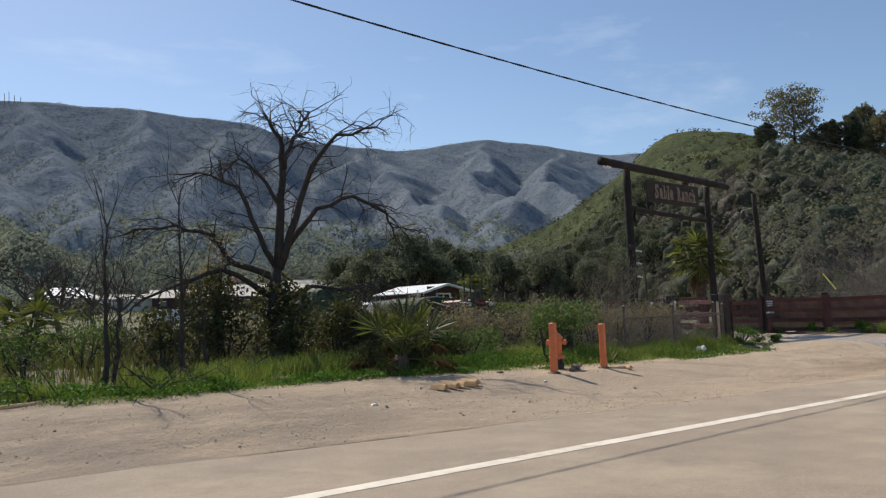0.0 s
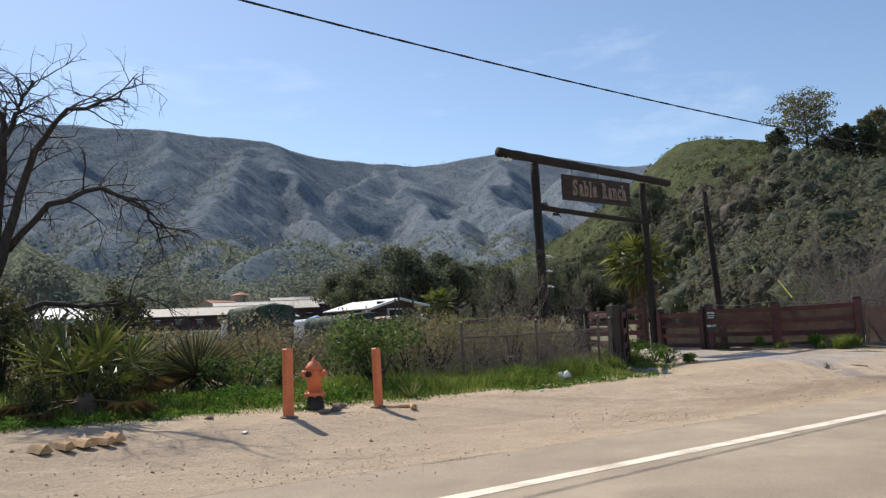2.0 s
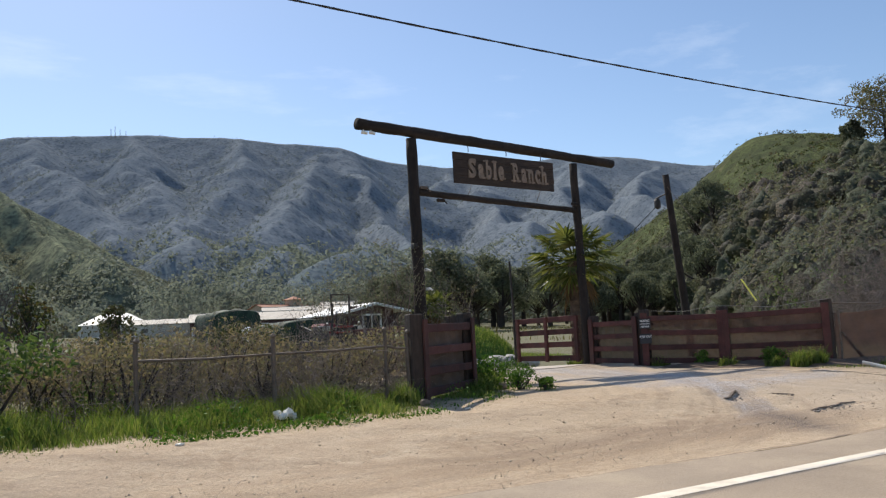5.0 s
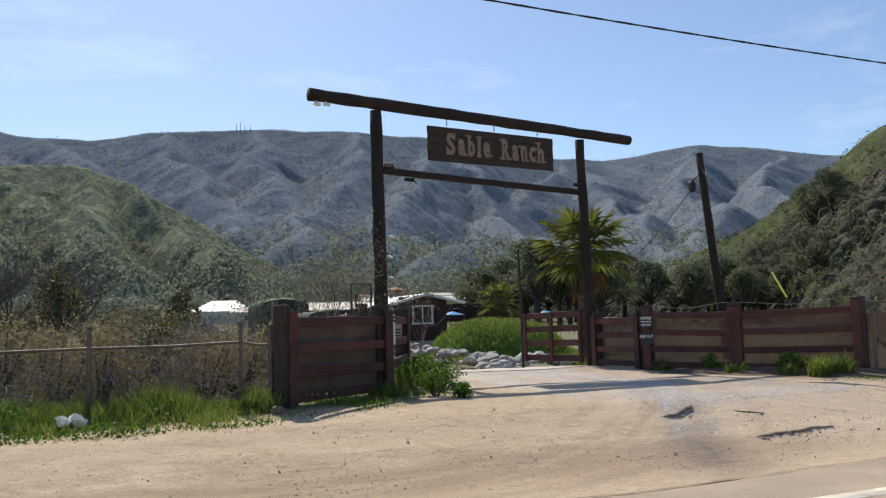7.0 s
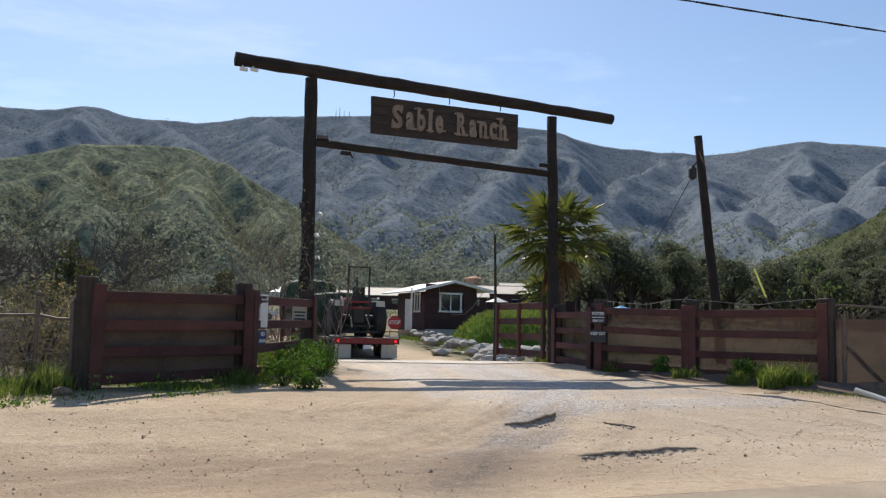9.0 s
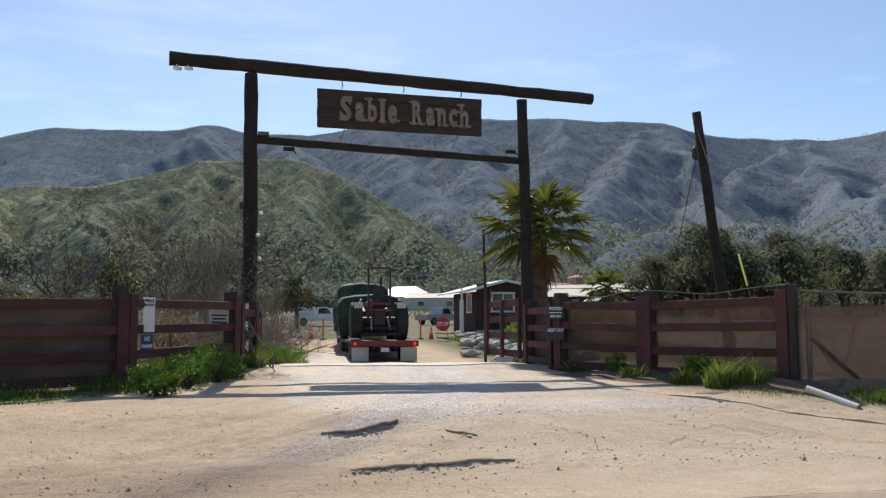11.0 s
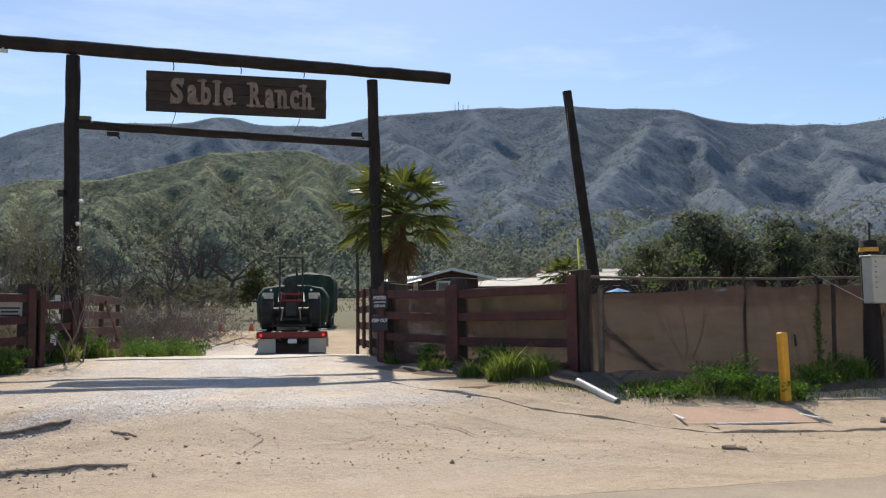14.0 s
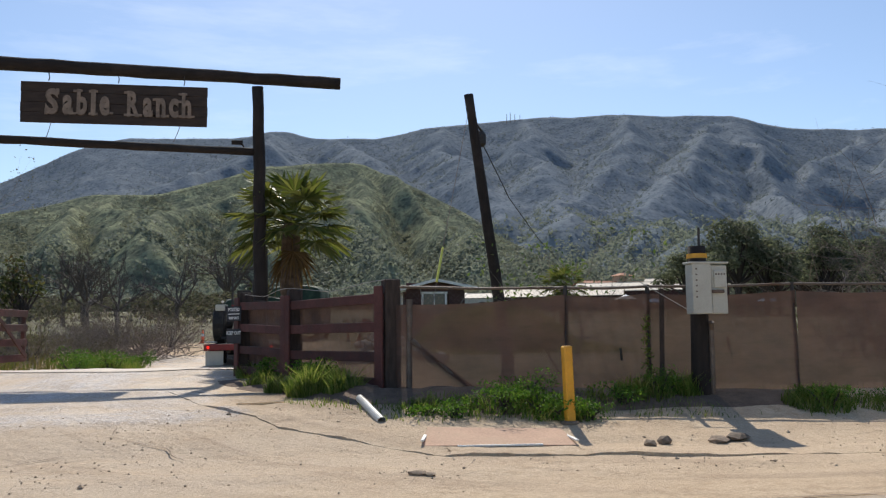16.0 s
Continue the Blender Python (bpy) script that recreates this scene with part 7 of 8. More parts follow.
NA = BLUFFV.shape[1]
top_u = 79 / (NA - 1)
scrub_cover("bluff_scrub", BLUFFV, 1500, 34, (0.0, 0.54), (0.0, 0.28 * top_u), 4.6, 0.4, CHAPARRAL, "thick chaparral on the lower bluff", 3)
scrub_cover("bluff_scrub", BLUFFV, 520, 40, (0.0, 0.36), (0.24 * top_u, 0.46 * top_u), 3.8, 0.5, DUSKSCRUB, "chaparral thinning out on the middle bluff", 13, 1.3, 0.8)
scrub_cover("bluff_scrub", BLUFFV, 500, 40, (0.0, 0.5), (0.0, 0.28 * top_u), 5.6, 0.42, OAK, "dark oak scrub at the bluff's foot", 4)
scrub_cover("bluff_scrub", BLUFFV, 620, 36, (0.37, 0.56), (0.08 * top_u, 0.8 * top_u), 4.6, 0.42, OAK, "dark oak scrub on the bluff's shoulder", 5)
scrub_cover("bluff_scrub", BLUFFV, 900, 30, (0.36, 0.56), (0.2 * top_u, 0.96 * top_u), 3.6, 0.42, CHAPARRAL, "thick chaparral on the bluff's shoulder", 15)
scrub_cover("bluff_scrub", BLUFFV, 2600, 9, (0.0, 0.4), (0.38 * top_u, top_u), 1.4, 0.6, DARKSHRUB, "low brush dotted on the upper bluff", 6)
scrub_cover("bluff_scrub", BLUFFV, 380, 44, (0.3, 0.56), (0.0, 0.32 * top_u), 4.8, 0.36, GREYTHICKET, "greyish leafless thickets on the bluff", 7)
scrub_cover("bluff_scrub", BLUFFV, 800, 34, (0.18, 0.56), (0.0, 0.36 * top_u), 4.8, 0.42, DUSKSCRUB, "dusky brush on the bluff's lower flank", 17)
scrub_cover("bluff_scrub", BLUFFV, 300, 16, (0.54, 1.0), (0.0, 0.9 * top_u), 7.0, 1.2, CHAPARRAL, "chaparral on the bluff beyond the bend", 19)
NF = FOOTV.shape[1]
top_f = 119 / (NF - 1)
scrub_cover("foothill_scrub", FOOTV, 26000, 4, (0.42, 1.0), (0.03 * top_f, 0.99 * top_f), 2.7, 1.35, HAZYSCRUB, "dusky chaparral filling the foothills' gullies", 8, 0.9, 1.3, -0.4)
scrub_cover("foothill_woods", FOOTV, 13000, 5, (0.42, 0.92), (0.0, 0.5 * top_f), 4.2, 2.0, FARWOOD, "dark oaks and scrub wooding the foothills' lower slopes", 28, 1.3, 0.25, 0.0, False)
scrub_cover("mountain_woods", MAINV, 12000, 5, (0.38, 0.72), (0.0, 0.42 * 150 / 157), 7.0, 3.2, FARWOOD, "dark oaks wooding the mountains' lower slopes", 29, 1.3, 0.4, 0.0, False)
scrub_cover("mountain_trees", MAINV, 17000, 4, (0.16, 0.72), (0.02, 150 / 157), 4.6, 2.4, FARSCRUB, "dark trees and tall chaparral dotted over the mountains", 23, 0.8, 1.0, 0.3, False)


def conifer(x, y, z, h, w, seed, mat, label):
    r, nr = random.Random(seed), np.random.default_rng(seed)
    t = thing("pine_tree", (x, y, z - 0.5), label, "tree")
    part("trunk", Geo().tube([(0, 0, 0), (0.2, 0, h * 0.5), (0, 0.1, h * 0.97)], [h * 0.025, h * 0.016, 0.06], 8), BARK, t)
    g, lobes = Geo(), []
    for i in range(34):
        s = 0.22 + 0.76 * i / 33
        a = i * 2.4
        L = w * 0.5 * (1.12 - abs(s - 0.55) * 1.3) ** 0.8 * r.uniform(0.6, 1.1)
        c = Vector((math.cos(a) * L, math.sin(a) * L, h * s * 0.95 + L * 0.25))
        g.tube([(0, 0, h * s), c], [0.09, 0.03], 4)
        lobes.append((*(c * 1.0), w * 0.17, w * 0.17, h * 0.075))
        lobes.append((c.x * 0.55, c.y * 0.55, c.z - L * 0.1, w * 0.16, w * 0.16, h * 0.06))
    part("limbs", g, BARK, t)
    leaves("needles", in_blobs(lobes, 6000, nr, 0.3), 0.85, mat, t, nr, 0.4, 0.5)
    return t


for i, (bear, away, h, w, mat) in enumerate([(66.3, 300, 21, 20, PINE), (68.4, 298, 13, 8, PINE), (69.6, 300, 18, 6, OAK), (71.3, 296, 19, 10, PINE), (64.6, 296, 9, 6, OAK), (70.3, 318, 22, 9, PINE), (74.0, 300, 16, 10, PINE), (67.3, 290, 9, 8, CHAPARRAL)]):
    x, y = away * math.sin(radians(bear)), away * math.cos(radians(bear))
    conifer(x, y, surface(x, y), h, w, 500 + i, mat, "tall thinning brown-green pine on the hilltop" if mat == PINE else "dark narrow conifer on the hilltop")


# ---------------------------------------------------------------- small things by the road
def bollard(x, y, h, w, mat, label, lean=0.0, base=0.15):
    g = Geo().box((0, 0, h / 2 - base / 2), (w, w, h + base), Matrix.Rotation(lean, 3, "Y"), 0.018)
    t = thing("bollard", (x, y, lz(x, y)), label, "bollard", turn=8)
    part("post", g, mat, t)
    part("footing", Geo().lathe([(w * 1.1, -0.1), (w * 1.05, 0.015), (w * 0.8, 0.03)], (0, 0, 0), 10), STONE, t, "rough concrete collar")
    return t


bollard(14.0, 11.57, 1.06, 0.135, ORANGE, "faded orange timber bollard beside the hydrant", 0.015)
bollard(15.71, 11.55, 0.99, 0.125, ORANGE, "faded orange timber bollard beside the hydrant", -0.02)
bollard(41.16, 10.75, 1.04, 0.125, YELLOW, "bright yellow post at the fence verge", -0.03)


def hydrant(x, y):
    t = thing("fire_hydrant", (x, y, lz(x, y)), "sun-faded orange fire hydrant on a black base", "fire hydrant", turn=-62)
    part("base", Geo().lathe([(0.15, -0.1), (0.15, 0.12), (0.12, 0.16), (0.115, 0.24)], (0, 0, 0), 14), BLACK, t, "black iron standpipe", True)
    part("flange", Geo().lathe([(0.175, 0.22), (0.175, 0.27), (0.125, 0.29)], (0, 0, 0), 16), ORANGE, t)
    for i in range(6):
        a = i * math.pi / 3
        part("bolt", Geo().lathe([(0.016, 0.2), (0.016, 0.3), (0.008, 0.31)], (0.15 * math.cos(a), 0.15 * math.sin(a), 0), 6), ORANGE, t)
    part("barrel", Geo().lathe([(0.12, 0.27), (0.115, 0.5), (0.135, 0.53), (0.14, 0.62), (0.125, 0.66)], (0, 0, 0), 18), ORANGE, t, "", True)
    part("bonnet", Geo().lathe([(0.15, 0.655), (0.15, 0.685), (0.12, 0.72), (0.085, 0.775), (0.035, 0.80), (0.03, 0.84), (0.015, 0.85)], (0, 0, 0), 18), ORANGE, t, "", True)
    for d, r, mat in ((Vector((-1, 0, 0)), 0.062, ORANGE), (Vector((1, 0, 0)), 0.062, ORANGE), (Vector((0, -1, 0)), 0.05, BLACK)):
        c = Vector((0, 0, 0.585))
        o = part("outlet", Geo().tube([c + d * 0.1, c + d * 0.17], r * 0.8, 12), ORANGE, t)
        part("cap", Geo().tube([c + d * 0.165, c + d * 0.215], r, 12).tube([c + d * 0.21, c + d * 0.245], r * 0.3, 5), mat if d.y else ORANGE, o)
    return t


hydrant(14.9, 12.22)


def stone(x, y, size, seed, label="rough grey-brown stone lying on the dirt", mat=STONE, name="stone", sink=0.25, group=""):
    g = Geo().rock((0, 0, 0), size, random.Random(seed))
    return solo(name, g, mat, (x, y, lz(x, y) + size[2] * (0.5 - sink)), label, "stone", group, turn=random.Random(seed).uniform(0, 90))


for i, (x, y, s) in enumerate([(15.0, 11.75, (0.3, 0.2, 0.12)), (15.2, 11.95, (0.35, 0.22, 0.14)), (14.75, 11.7, (0.25, 0.16, 0.1)), (41.75, 9.45, (0.2, 0.17, 0.12)), (42.0, 9.62, (0.2, 0.18, 0.14)), (42.75, 9.65, (0.42, 0.26, 0.1)),
                               (43.05, 9.75, (0.45, 0.25, 0.12)), (9.9, 12.95, (0.16, 0.12, 0.1)), (13.0, 12.2, (0.2, 0.15, 0.08)), (27.9, 14.6, (0.3, 0.25, 0.2)), (28.6, 15.9, (0.35, 0.25, 0.18)), (24.6, 12.9, (0.3, 0.2, 0.16))]):
    stone(x, y, s, 30 + i)


def billet(x, y, length, r, turn, seed, label, mat=GREYWOOD, name="firewood", tilt=0.0, z=0.0):
    rr = random.Random(seed)
    prof = [(-1.15, -0.55), (-0.4, -0.75), (0.5, -0.7), (1.15, -0.45), (0.75, 0.2), (0.15, 0.85), (-0.5, 0.5)]
    prof = [(p * r * rr.uniform(0.8, 1.2), q * r * rr.uniform(0.8, 1.2)) for p, q in prof]
    n, rings = len(prof), 5
    vs, fs = [], []
    for s in range(rings):
        f = s / (rings - 1) - 0.5
        k = rr.uniform(0.88, 1.08)
        bx, bz = rr.uniform(-0.008, 0.008), rr.uniform(-0.006, 0.006)
        for p, q in prof:
            vs.append((f * length + (rr.uniform(-0.02, 0.02) if s in (0, rings - 1) else 0), p * k + bx, q * k + bz))
    for s in range(rings - 1):
        for k in range(n):
            fs.append((s * n + k, s * n + (k + 1) % n, (s + 1) * n + (k + 1) % n, (s + 1) * n + k))
    fs += [tuple(range(n))[::-1], tuple(range((rings - 1) * n, rings * n))]
    ob = solo(name, Geo().add(vs, fs), mat, (x, y, lz(x, y) + r * 0.75 + z), label, "firewood", turn=turn)
    ob.rotation_euler.y = tilt
    return ob


for i, (x, y, l, t) in enumerate([(10.26, 11.12, 0.3, -78), (10.54, 11.2, 0.5, -84), (10.78, 11.28, 0.52, -80), (11.0, 11.2, 0.46, -72), (11.2, 11.3, 0.4, -86)]):
    billet(x, y, l, 0.07, t, i, "split pale firewood log lying on the dirt")
billet(16.05, 11.35, 0.5, 0.03, -20, 11, "pale broken stake beside the bollard", name="broken_stake")
billet(16.2, 11.25, 0.35, 0.05, 60, 12, "pale broken stake beside the bollard", name="broken_stake")
billet(3.9, 13.3, 0.7, 0.035, 20, 13, "grey weathered board at the verge", name="broken_board")
billet(37.0, 12.55, 0.7, 0.025, 10, 14, "pale stick on the dirt by the fence", name="stick")
billet(31.3, 30.6, 1.5, 0.05, 5, 15, "grey plank among the weeds inside the gate", name="plank")

dead = thing("dead_stake", (15.5, 13.1, lz(15.5, 13.1)), "leaning charred stake in the grass", "stake")
part("stem", Geo().tube([(0.12, 0, -0.1), (0.0, 0, 0.45), (-0.1, 0, 0.85)], [0.04, 0.04, 0.03], 7), BARK, dead)

bag = Geo()
for k in range(9):
    r = random.Random(k)
    bag.rock((r.uniform(-0.16, 0.16), r.uniform(-0.1, 0.1), r.uniform(0.04, 0.13)), (r.uniform(0.12, 0.22), r.uniform(0.1, 0.2), r.uniform(0.1, 0.18)), r, 0.35)
solo("plastic_bag", bag, BAG, (21.67, 12.5, lz(21.67, 12.5) + 0.03), "crumpled white plastic bag in the grass", "litter")
for i, (x, y) in enumerate([(19.6, 11.4), (12.9, 10.9), (8.4, 10.6), (24.9, 12.0), (45.7, 10.2)]):
    solo("litter", Geo().rock((0, 0, 0.015), (0.14, 0.09, 0.04), random.Random(i), 0.4), BAG, (x, y, lz(x, y)), "scrap of pale litter on the dirt", "litter")

pp, pq = Vector((38.42, 12.0, 0.3)), Vector((38.64, 11.1, 0.06))
pdir = pq - pp
pg = Geo().tube([(0, 0, 0), tuple(pdir * 0.5), tuple(pdir)], 0.058, 14, False).tube([tuple(pdir), (0, 0, 0)], 0.05, 14, False)
solo("white_pipe", pg, PIPE, tuple(pp), "white plastic pipe stub sticking out of the bank", "pipe")

# utility vault lid with pale edges
vault = thing("vault_lid", (39.95, 10.1, 0), "flat peach concrete vault lid with pale edging", "vault lid")
corners = [(-0.95, -0.25), (0.93, -0.48), (0.98, 0.32), (-0.75, 0.6)]
vz = lz(39.95, 10.1) + 0.01
def cz(px, py):
    return lz(39.95 + px, 10.1 + py) + 0.016


part("slab", Geo().add([(x, y, cz(x, y) - 0.1) for x, y in corners] + [(x, y, cz(x, y)) for x, y in corners], [(4, 5, 6, 7), (0, 1, 5, 4), (1, 2, 6, 5), (2, 3, 7, 6), (3, 0, 4, 7)]), PEACH, vault)
for i in (0, 1, 3):
    a, b = Vector((*corners[i], cz(*corners[i]) - 0.002)), Vector((*corners[(i + 1) % 4], cz(*corners[(i + 1) % 4]) - 0.002))
    d = b - a
    part("edging", Geo().box((a + b) / 2, (d.length * (0.98 if i != 0 else 0.55), 0.04, 0.022), Matrix.Rotation(math.atan2(d.y, d.x), 3, "Z"), 0.003), WHITEPAINT, vault, "pale metal edge strip")

# meter box on its short post
meter = thing("meter_box", (43.67, 11.85, lz(43.67, 11.85)), "grey metal utility cabinet on a cut-off timber pole", "utility box")
mz = lz(43.67, 11.85)
part("post", log((0, 0, -0.3), (0.0, 0, 2.52 - mz), 0.15, 0.14, random.Random(6), 14, 8, 0.004), BLACKWOOD, meter, "tarred pole stump", True)
part("band", Geo().lathe([(0.155, 2.33 - mz), (0.155, 2.4 - mz)], (0, 0, 0), 18), YELLOW, meter, "yellow band")
part("conduit", Geo().tube([(0.13, -0.1, -0.1), (0.13, -0.12, 1.0), (0.1, -0.2, 1.12)], 0.04, 10), GALV, meter, "grey conduit pipe")
part("rod", Geo().tube([(0.05, 0.02, 2.4 - mz), (0.06, 0.02, 2.82 - mz)], 0.018, 6), DARKSTEEL, meter)
cab = part("cabinet", Geo().box((-0.13, -0.28, 1.84 - mz), (0.31, 0.24, 0.76), None, 0.012).box((0.165, -0.27, 1.83 - mz), (0.26, 0.2, 0.74), None, 0.012), GREYBOX, meter, "weathered grey-green steel cabinet")
part("cover", Geo().box((0.17, -0.385, 1.99 - mz), (0.2, 0.03, 0.26), None, 0.008), GREYBOX, cab)
part("hasp", Geo().box((0.12, -0.4, 1.8 - mz), (0.2, 0.04, 0.05), None, 0.006), GALV, cab)
part("rim", Geo().box((0.0, -0.27, 2.235 - mz), (0.62, 0.27, 0.03), None, 0.006), GREYBOX, cab)
for i in range(6):
    part("mark", Geo().box((-0.22, -0.403, 2.14 - mz - 0.085 * i), (0.03, 0.004, 0.022), None, 0.001), GALV, cab)
for i in range(4):
    part("mark", Geo().box((0.1 + 0.045 * i, -0.402, 2.06 - mz), (0.02, 0.004, 0.03), None, 0.001), GALV, cab)
part("stay_wire", Geo().tube([(-0.15, -0.05, 1.5 - mz), (-0.75, 0.5, 2.0 - mz)], 0.008, 5), ROPE, meter, "white cord tied to the fence")
strip = Geo().box((0, 0, 0.85), (0.07, 0.04, 1.75), Matrix.Rotation(0.03, 3, "Y"), 0.01)
solo("fence_stake", strip, OLDPOST, (43.2, 12.2, lz(43.2, 12.2) - 0.1), "dark timber stake leaning at the fence", "stake")
ivy = np.random.default_rng(3)
iv = np.stack([43.02 + ivy.normal(0, 0.035, 240), 12.36 + ivy.normal(0, 0.03, 240), lz(43, 12.4) + ivy.uniform(0.05, 1.2, 240)], 1)
v, f = leaf_cards(iv, 0.06, ivy, 0.4, 0.5)
tagged(new("climbing_grass", arrays("climbing_grass", v, f, GRASS)), "strip of green growth showing through the torn screen", "plant", kind="stuff")
for i, (x, z) in enumerate([(42.6, 0.95), (44.45, 1.1)]):
    solo("strap", Geo().tube([(0, 0, 0), (0.01, -0.02, -0.2)], 0.02, 5), BLACK, (x, 12.44, z), "short black tie hanging on the screen", "strap")

# ---------------------------------------------------------------- notices
def notice(x, y, z, w, h, face, lines, label, paint=WHITEPAINT, ink=INK, turn=0.0, bars=0, text_size=0.07):
    """A flat sign plate; lines are (text, height fraction); bars stand for unreadable rows."""
    t = thing("notice", (x, y, z), label, "sign", turn=turn)
    part("plate", Geo().box((0, 0, 0), (w, 0.012, h), None, 0.003), paint, t)
    for words, fz, size in lines:
        me = text_mesh(words, size, 0.002, ink, "wording", 0.8, 0.002)
        ob = new("wording", me)
        ob.parent, ob.location = t, (0, -0.0095, fz * h)
    for i in range(bars):
        part("text_bar", Geo().box((0, -0.008, -h * 0.02 - i * h * 0.13), (w * (0.8 - 0.12 * (i % 2)), 0.005, h * 0.06), None, 0.001), ink, t)
    return t


notice(27.83, 15.53, 1.56, 0.29, 0.60, 0, [("PRIVATE", 0.4, 0.075), ("PROPERTY", 0.28, 0.066)], "white private property notice on the board fence", turn=52)
notice(27.81, 15.51, 1.08, 0.29, 0.27, 0, [("NO", 0.22, 0.11), ("PARKING", -0.24, 0.078)], "navy no-parking notice on the board fence", SIGNBLUE, WHITEPAINT, turn=52)
notice(29.02, 17.83, 1.6, 0.5, 0.55, 0, [("PRIVATE ROAD", 0.33, 0.085)], "weathered grey private road notice on the fence post", GREYBOX, INK, 40, 3)
notice(36.28, 17.55, 1.66, 0.36, 0.3, 0, [("POSTED", 0.27, 0.1), ("KEEP OUT", -0.3, 0.07)], "black and white posted notice on the fence post", INK, WHITEPAINT, -35, 1)
notice(36.28, 17.55, 1.2, 0.36, 0.3, 0, [("KEEP OUT", 0.2, 0.1)], "black and white keep-out notice on the fence post", INK, WHITEPAINT, -35)
for z, dy in ((1.75, 0.0), (1.35, 0.05), (0.95, -0.35)):
    notice(29.62, 19.25 + dy, z, 0.2, 0.26, 0, [], "small white paper notice tacked to the boards", WHITEPAINT, INK, 70, 2)

# ---------------------------------------------------------------- cones, posts and the stop sign
def cone(x, y, label="orange traffic cone with a pale collar"):
    t = thing("traffic_cone", (x, y, lz(x, y)), label, "traffic cone", "traffic cones")
    part("foot", Geo().box((0, 0, 0.02), (0.36, 0.36, 0.04), None, 0.01), CONE, t)
    part("body", Geo().lathe([(0.14, 0.04), (0.1, 0.3), (0.035, 0.72), (0.02, 0.73)], (0, 0, 0), 12), CONE, t, "", True)
    part("collar", Geo().lathe([(0.098, 0.38), (0.075, 0.53)], (0, 0, 0), 12), WHITEPAINT, t, "white reflective collar")
    return t


c0 = cone(34.25, 49.3)
for x, y in ((32.6, 48.6), (41.4, 49.4)):
    copy_thing(c0, pose(x, y, lz(x, y)))


def delineator(x, y):
    t = thing("delineator_post", (x, y, lz(x, y)), "slim orange plastic marker post", "marker post", "marker posts")
    part("foot", Geo().lathe([(0.2, 0), (0.19, 0.05), (0.06, 0.07)], (0, 0, 0), 10), BLACK, t, "black rubber foot")
    part("tube", Geo().lathe([(0.055, 0.05), (0.05, 1.12), (0.03, 1.2)], (0, 0, 0), 10), CONE, t)
    return t


d0 = delineator(34.9, 49.0)
for x, y in ((40.7, 49.2),):
    copy_thing(d0, pose(x, y, lz(x, y)))

stop = thing("stop_sign", (41.6, 47.4, lz(41.6, 47.4)), "small red stop sign on a low stand", "sign", turn=-14)
part("panel", Geo().add([(0.42 * math.cos(math.pi / 8 + k * math.pi / 4), s * 0.012, 0.95 + 0.42 * math.sin(math.pi / 8 + k * math.pi / 4)) for s in (-1, 1) for k in range(8)], [tuple(range(8)), tuple(range(8, 16))[::-1]] + [(k, 8 + k, 8 + (k + 1) % 8, (k + 1) % 8) for k in range(8)]), SIGNRED, stop)
ob = new("wording", text_mesh("STOP", 0.32, 0.004, WHITEPAINT, "wording", 0.85, 0.006))
ob.parent, ob.location = stop, (0, -0.018, 0.95)
for s in (-1, 1):
    part("leg", Geo().tube([(s * 0.25, 0.02, 0.75), (s * 0.3, -0.15, 0)], 0.015, 6), GALV, stop)
    part("leg", Geo().tube([(s * 0.25, 0.02, 0.75), (s * 0.3, 0.2, 0)], 0.015, 6), GALV, stop)

# ---------------------------------------------------------------- vehicles
def wheel(parent, x, y, z, r, w, hub=GALV):
    t = part("wheel", Geo().tube([(x - w / 2, y, z), (x - w * 0.42, y, z), (x + w * 0.42, y, z), (x + w / 2, y, z)], [r * 0.86, r, r, r * 0.86], 20), BLACK, parent, "black tyre")
    part("rim", Geo().tube([(x - w * 0.52, y, z), (x + w * 0.52, y, z)], r * 0.5, 14), hub, t, "steel rim")
    return t


TX, TY = 35.5, 33.5
tz = lz(TX, TY)
truck = thing("flatbed_truck", (TX, TY, tz), "low red flatbed trailer with lit tail lamps", "truck", turn=-4)
part("deck", Geo().box((0, 3.3, 0.8), (2.72, 6.6, 0.12), None, 0.02), DARKSTEEL, truck)
part("rear_sill", Geo().box((0, -0.03, 0.74), (2.74, 0.12, 0.24), None, 0.02), REDMETAL, truck, "dark red rear sill")
part("plate", Geo().box((0.0, -0.1, 0.5), (0.34, 0.015, 0.17), None, 0.004), WHITEPAINT, truck, "pale blank plate")
for s in (-1, 1):
    part("mud_flap", Geo().box((s * 0.98, 0.06, 0.32), (0.68, 0.02, 0.56), Matrix.Rotation(0.05, 3, "X"), 0.005), GREYBOX, truck, "grey mud flap")
    part("tail_lamp", Geo().tube([(s * 1.2, -0.1, 0.74), (s * 1.2, -0.125, 0.74)], 0.055, 12), REDLAMP, truck, "lit red lamp")
    part("fender", Geo().box((s * 1.19, 0.5, 0.93), (0.36, 0.9, 0.06), None, 0.02), GREYBOX, truck, "pale fender")
    part("chassis_rail", Geo().box((s * 0.45, 3.3, 0.62), (0.12, 6.4, 0.22), None, 0.01), DARKSTEEL, truck)
    for y in (0.7, 1.6):
        wheel(truck, s * 1.02, y, 0.42, 0.42, 0.5)

